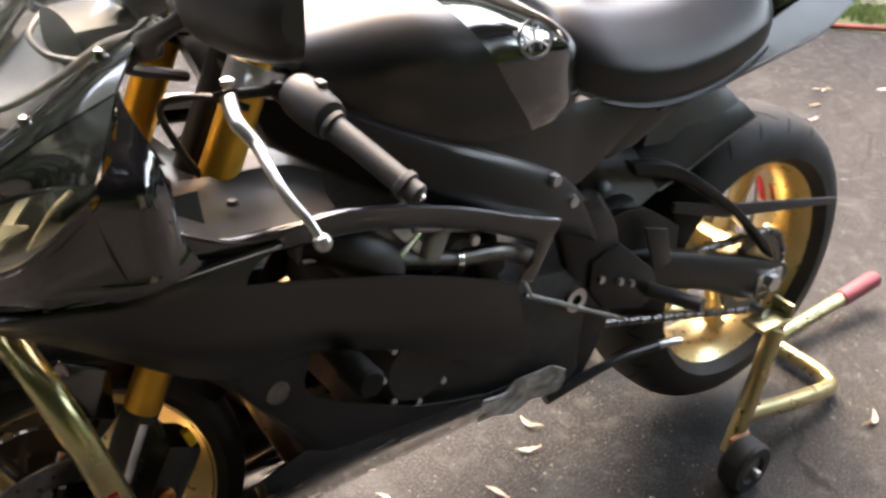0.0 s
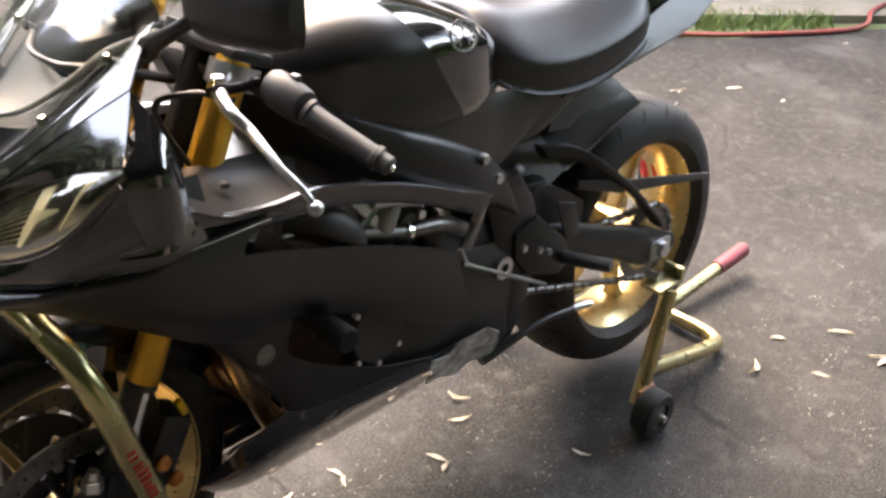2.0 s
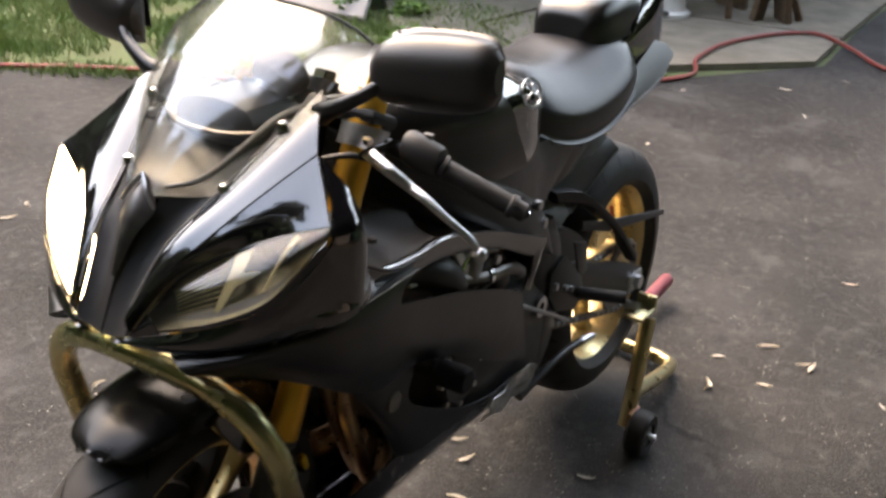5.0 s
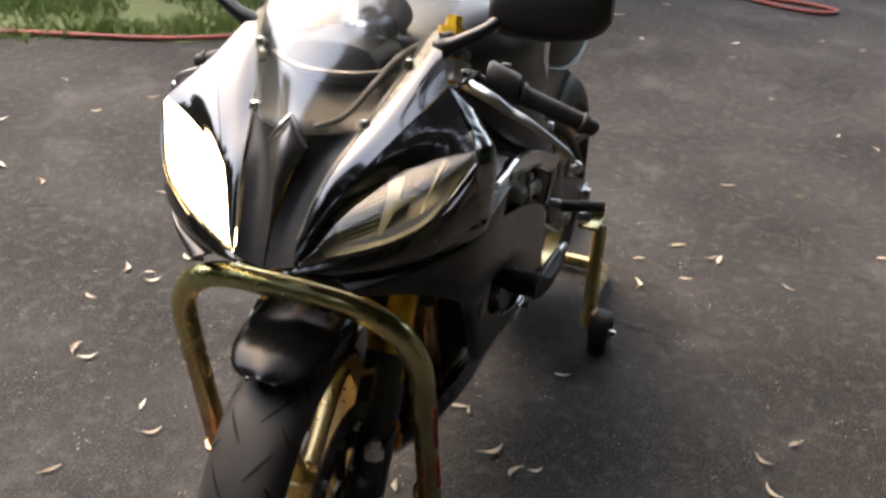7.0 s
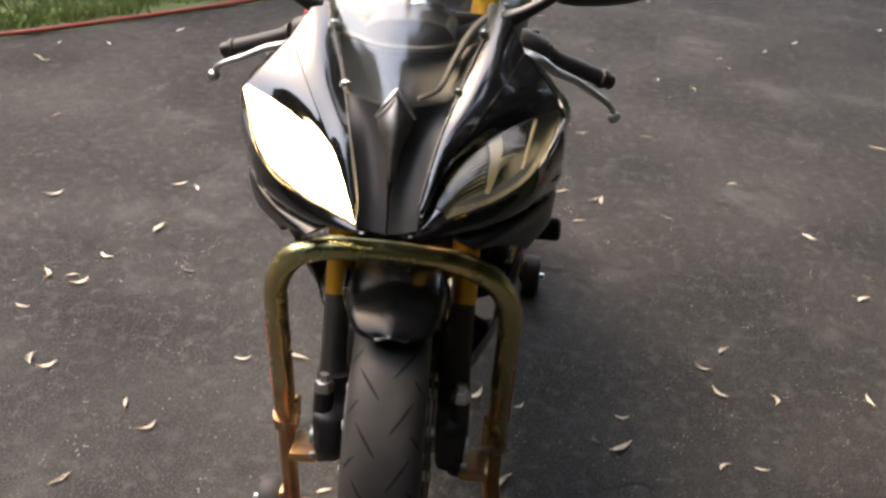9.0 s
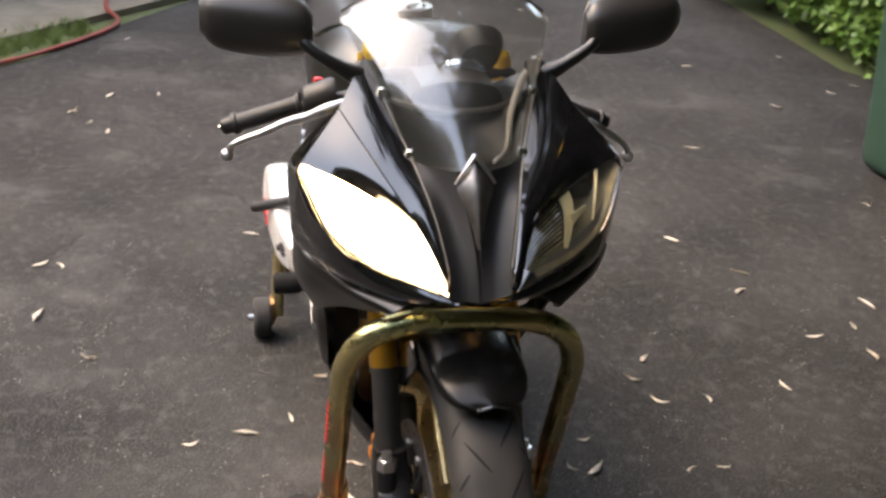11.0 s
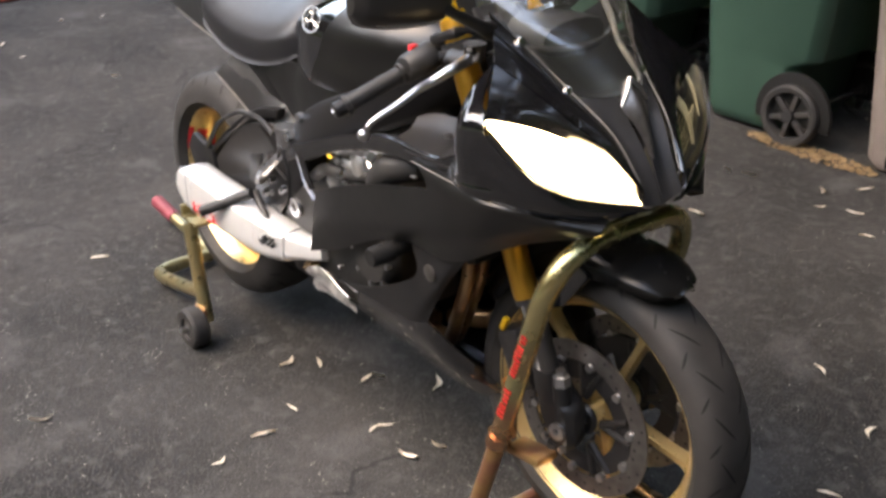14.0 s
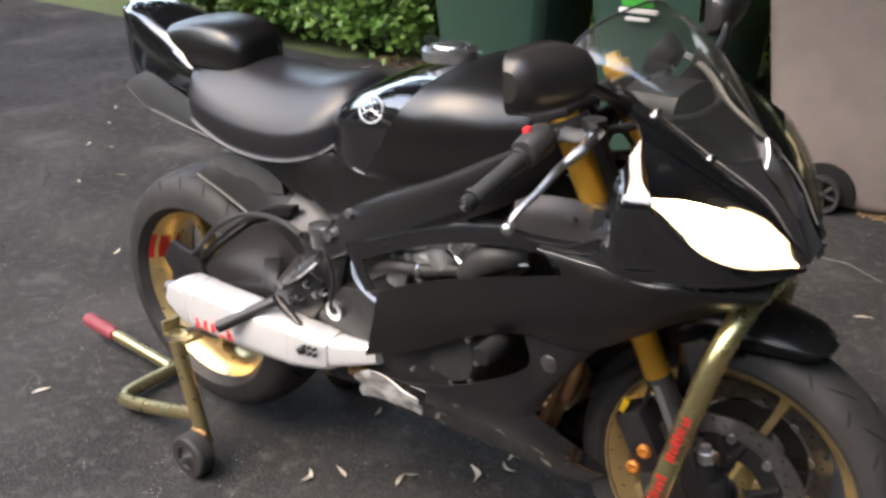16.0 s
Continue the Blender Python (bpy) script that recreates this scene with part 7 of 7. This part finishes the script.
half_hoop = [(0.190, 0.32), (0.190, 0.50), (0.190, 0.61), (0.185, 0.675), (0.157, 0.728), (0.105, 0.756), (0.05, 0.761), (0.0, 0.762)]
hoop = [hoop_point(y, z) for y, z in half_hoop] + [hoop_point(-y, z) for y, z in reversed(half_hoop[:-1])]
part("hoop", tube(hoop, 0.0195, 20, 6), ZINC, front_stand, "bent gold plated tube hoop with green tints")
for s in (1, -1):
    part("lower_leg", tube([hoop_point(s * 0.190, 0.345), hoop_point(s * 0.192, 0.22), (0.535, s * 0.200, 0.10), (0.52, s * 0.205, 0.062)], 0.0165, 16, 4), ZINC2, front_stand, "rubbed gold inner leg")
    part("collar", tube([hoop_point(s * 0.190, 0.318), hoop_point(s * 0.190, 0.345)], 0.0235, 18, 1), ZINC, front_stand)
    part("clamp_lug", box((0.03, 0.016, 0.05), Vector(hoop_point(s * 0.172, 0.36)), None, 0.004), ZINC, front_stand)
    part("lift_arm", box((0.09, 0.05, 0.016), (0.648, s * 0.150, 0.318), Matrix.Rotation(radians(-10), 4, "Y"), 0.004), ZINC2, front_stand)
    part("lift_pad", rod((0.675, s * 0.118, 0.32), (0.675, s * 0.118, 0.342), 0.014, 12), RUBBER, front_stand)
    part("foot_tube", tube([(0.515, s * 0.203, 0.045), (0.66, s * 0.215, 0.028), (0.80, s * 0.22, 0.022)], 0.0165, 14, 3), ZINC, front_stand)
    part("caster_bracket", box((0.06, 0.012, 0.06), (0.50, s * 0.222, 0.07), None, 0.004), ZINC2, front_stand)
    caster(front_stand, (0.495, s * 0.248, 0.050), 0.050)
    bm = bmesh.new()
    for k, (z, h) in enumerate(((0.400, 0.016), (0.420, 0.010), (0.436, 0.018), (0.458, 0.008), (0.500, 0.014), (0.518, 0.012), (0.534, 0.018), (0.556, 0.012), (0.576, 0.016))):
        turns = np.linspace(1.15, 2.0 - 0.12 * (k % 3), 5)
        for z0, z1 in ((z, z + h * 0.38), (z + h * 0.62, z + h)):
            rows = []
            for zz in (z0, z1):
                c = Vector(hoop_point(s * 0.190, zz))
                rows.append([c + Vector((0.0203 * math.cos(a), s * 0.0203 * math.sin(a), -0.0058 * math.cos(a))) for a in turns])
            piece = bmesh.new()
            grid(piece, rows)
            bmesh.ops.solidify(piece, geom=piece.faces[:], thickness=0.0008)
            join(bm, piece)
    pieces("red_decal", bm, REDSTICKER, front_stand, "red decal marks along the tube")
part("cross_tube", rod((0.52, -0.205, 0.062), (0.52, 0.205, 0.062), 0.0165, 16), ZINC2, front_stand)


# ---- petals on the asphalt ----
def petal_mesh(seed):
    rnd = random.Random(seed)
    bm = bmesh.new()
    length, wide, curl = 0.019 + 0.011 * rnd.random(), 0.0042 + 0.0016 * rnd.random(), rnd.choice((-1, 1)) * rnd.uniform(0.2, 1.0)
    rows = []
    for k in range(7):
        t = k / 6 - 0.5
        w = wide * max(0.06, (1 - abs(2 * t) ** 1.6)) * (1.1 - 0.7 * t)
        c = Vector((2 * length * t, curl * length * (t * t) * 2, 0.004 + 0.010 * abs(t) * rnd.random()))
        rows.append([c + Vector((0, -w, 0.003)), c + Vector((0, 0, 0)), c + Vector((0, w, 0.0035))])
    grid(bm, rows)
    bmesh.ops.solidify(bm, geom=bm.faces[:], thickness=0.0008)
    me = bpy.data.meshes.new("petal")
    bm.to_mesh(me)
    bm.free()
    me.materials.append(PETAL)
    me.shade_smooth()
    return me


petals = [petal_mesh(s) for s in range(6)]
SPOTS_BEHIND = [(-1.13, 0.26), (-1.28, 0.36), (-0.96, 0.3), (-1.06, 0.42), (-1.23, 0.5), (-0.27, -0.05), (-0.32, -0.11), (-2.69, -0.84), (-0.14, 0.01), (0.05, -0.1), (-2.33, -0.89), (-2.22, -0.81), (-0.85, -1.27), (-0.36, -1.08), (-0.37, -1.02), (-0.33, -0.98), (-0.18, -1.08), (0.05, -0.96), (0.07, -0.9), (0.18, -0.67), (0.26, -0.59), (0.46, -0.71), (-0.7, -0.88), (-1.02, -0.91), (-1.01, -0.85), (-0.46, -0.72), (-0.49, -0.97), (-1.51, -1.54), (-0.05, -0.45), (-0.09, -0.32), (0.4, -0.16)]
SPOTS_BESIDE = [(-1.24, 0.48), (-1.15, 0.72), (-1.51, 0.99), (-2.94, 1.19), (-2.57, 0.98), (-1.9, 0.72), (-1.11, 1.19), (-0.85, 1.33), (-0.72, 1.26), (-0.34, 0.79), (-0.13, 0.75), (-0.13, 0.9), (-0.17, 1.14), (0.02, 0.5), (0.12, 0.43), (0.14, 0.49), (0.16, 0.72), (0.16, 0.81), (0.02, 0.25), (0.3, 0.22), (-2.03, 1.66), (0, 0.14), (-2.13, -1.87), (-2.41, -1.67), (-3.94, 2.19), (-0.13, 0.04), (0.04, 0.2)]
SPOTS_AHEAD = [(-0.14, -0.21), (0.06, -0.07), (0.2, -0.02), (0.19, -0.1), (-1.22, -0.27), (-0.38, 0.21), (-0.15, 2.01), (-0.07, 2.14), (0.16, 1.8), (0.73, 1.14), (0.78, 0.83), (0.86, 0.56), (0.46, 1.5), (0.03, 1.93), (-0.61, 1.66), (-0.47, 1.53), (-0.3, 1.5), (-0.42, 1.37), (-0.83, 2.04), (-1.06, 2.02), (-1.39, 2.13), (0.38, 0.57), (-0.07, 1.88), (-0.42, 1.93), (-0.49, 1.9), (0.55, 0.98), (-1.07, 2.24), (-1.4, 2.3), (-0.24, 0.72)]
rnd = random.Random(77)
spots = SPOTS_BEHIND + SPOTS_BESIDE + SPOTS_AHEAD
while len(spots) < 190:
    p = (rnd.uniform(-4.6, 2.4), rnd.uniform(-2.4, 3.6))
    near = -1.7 < p[0] < 1.0 and -1.4 < p[1] < 2.3
    lawn = p[1] < -1.1 * (p[0] + 4.8) + 0.2 and p[0] < -2 and p[1] < -0.5
    if near or lawn or p[0] < -1.8 and rnd.random() < 0.6:
        continue
    spots.append(p)
for i, (x, y) in enumerate(spots):
    ob = new("petal", petals[rnd.randrange(6)])
    ob.location = (x, y, 0.0)
    ob.rotation_euler.z = rnd.random() * 6.283
    k = rnd.uniform(0.75, 1.3)
    ob.scale = (k, k, k)
    tagged(ob, "pale dry curled petal lying on the asphalt", "petal", "petals on the driveway")

twig = part("twig", tube([(0.17, 1.872, 0.006), (0.22, 1.856, 0.009), (0.28, 1.862, 0.007), (0.35, 1.822, 0.008), (0.43, 1.776, 0.006)], [0.0012, 0.0017, 0.0016, 0.0014, 0.0008], 7, 3), RIMGREY, None)
tagged(twig, "thin pale bent twig lying on the asphalt", "twig")
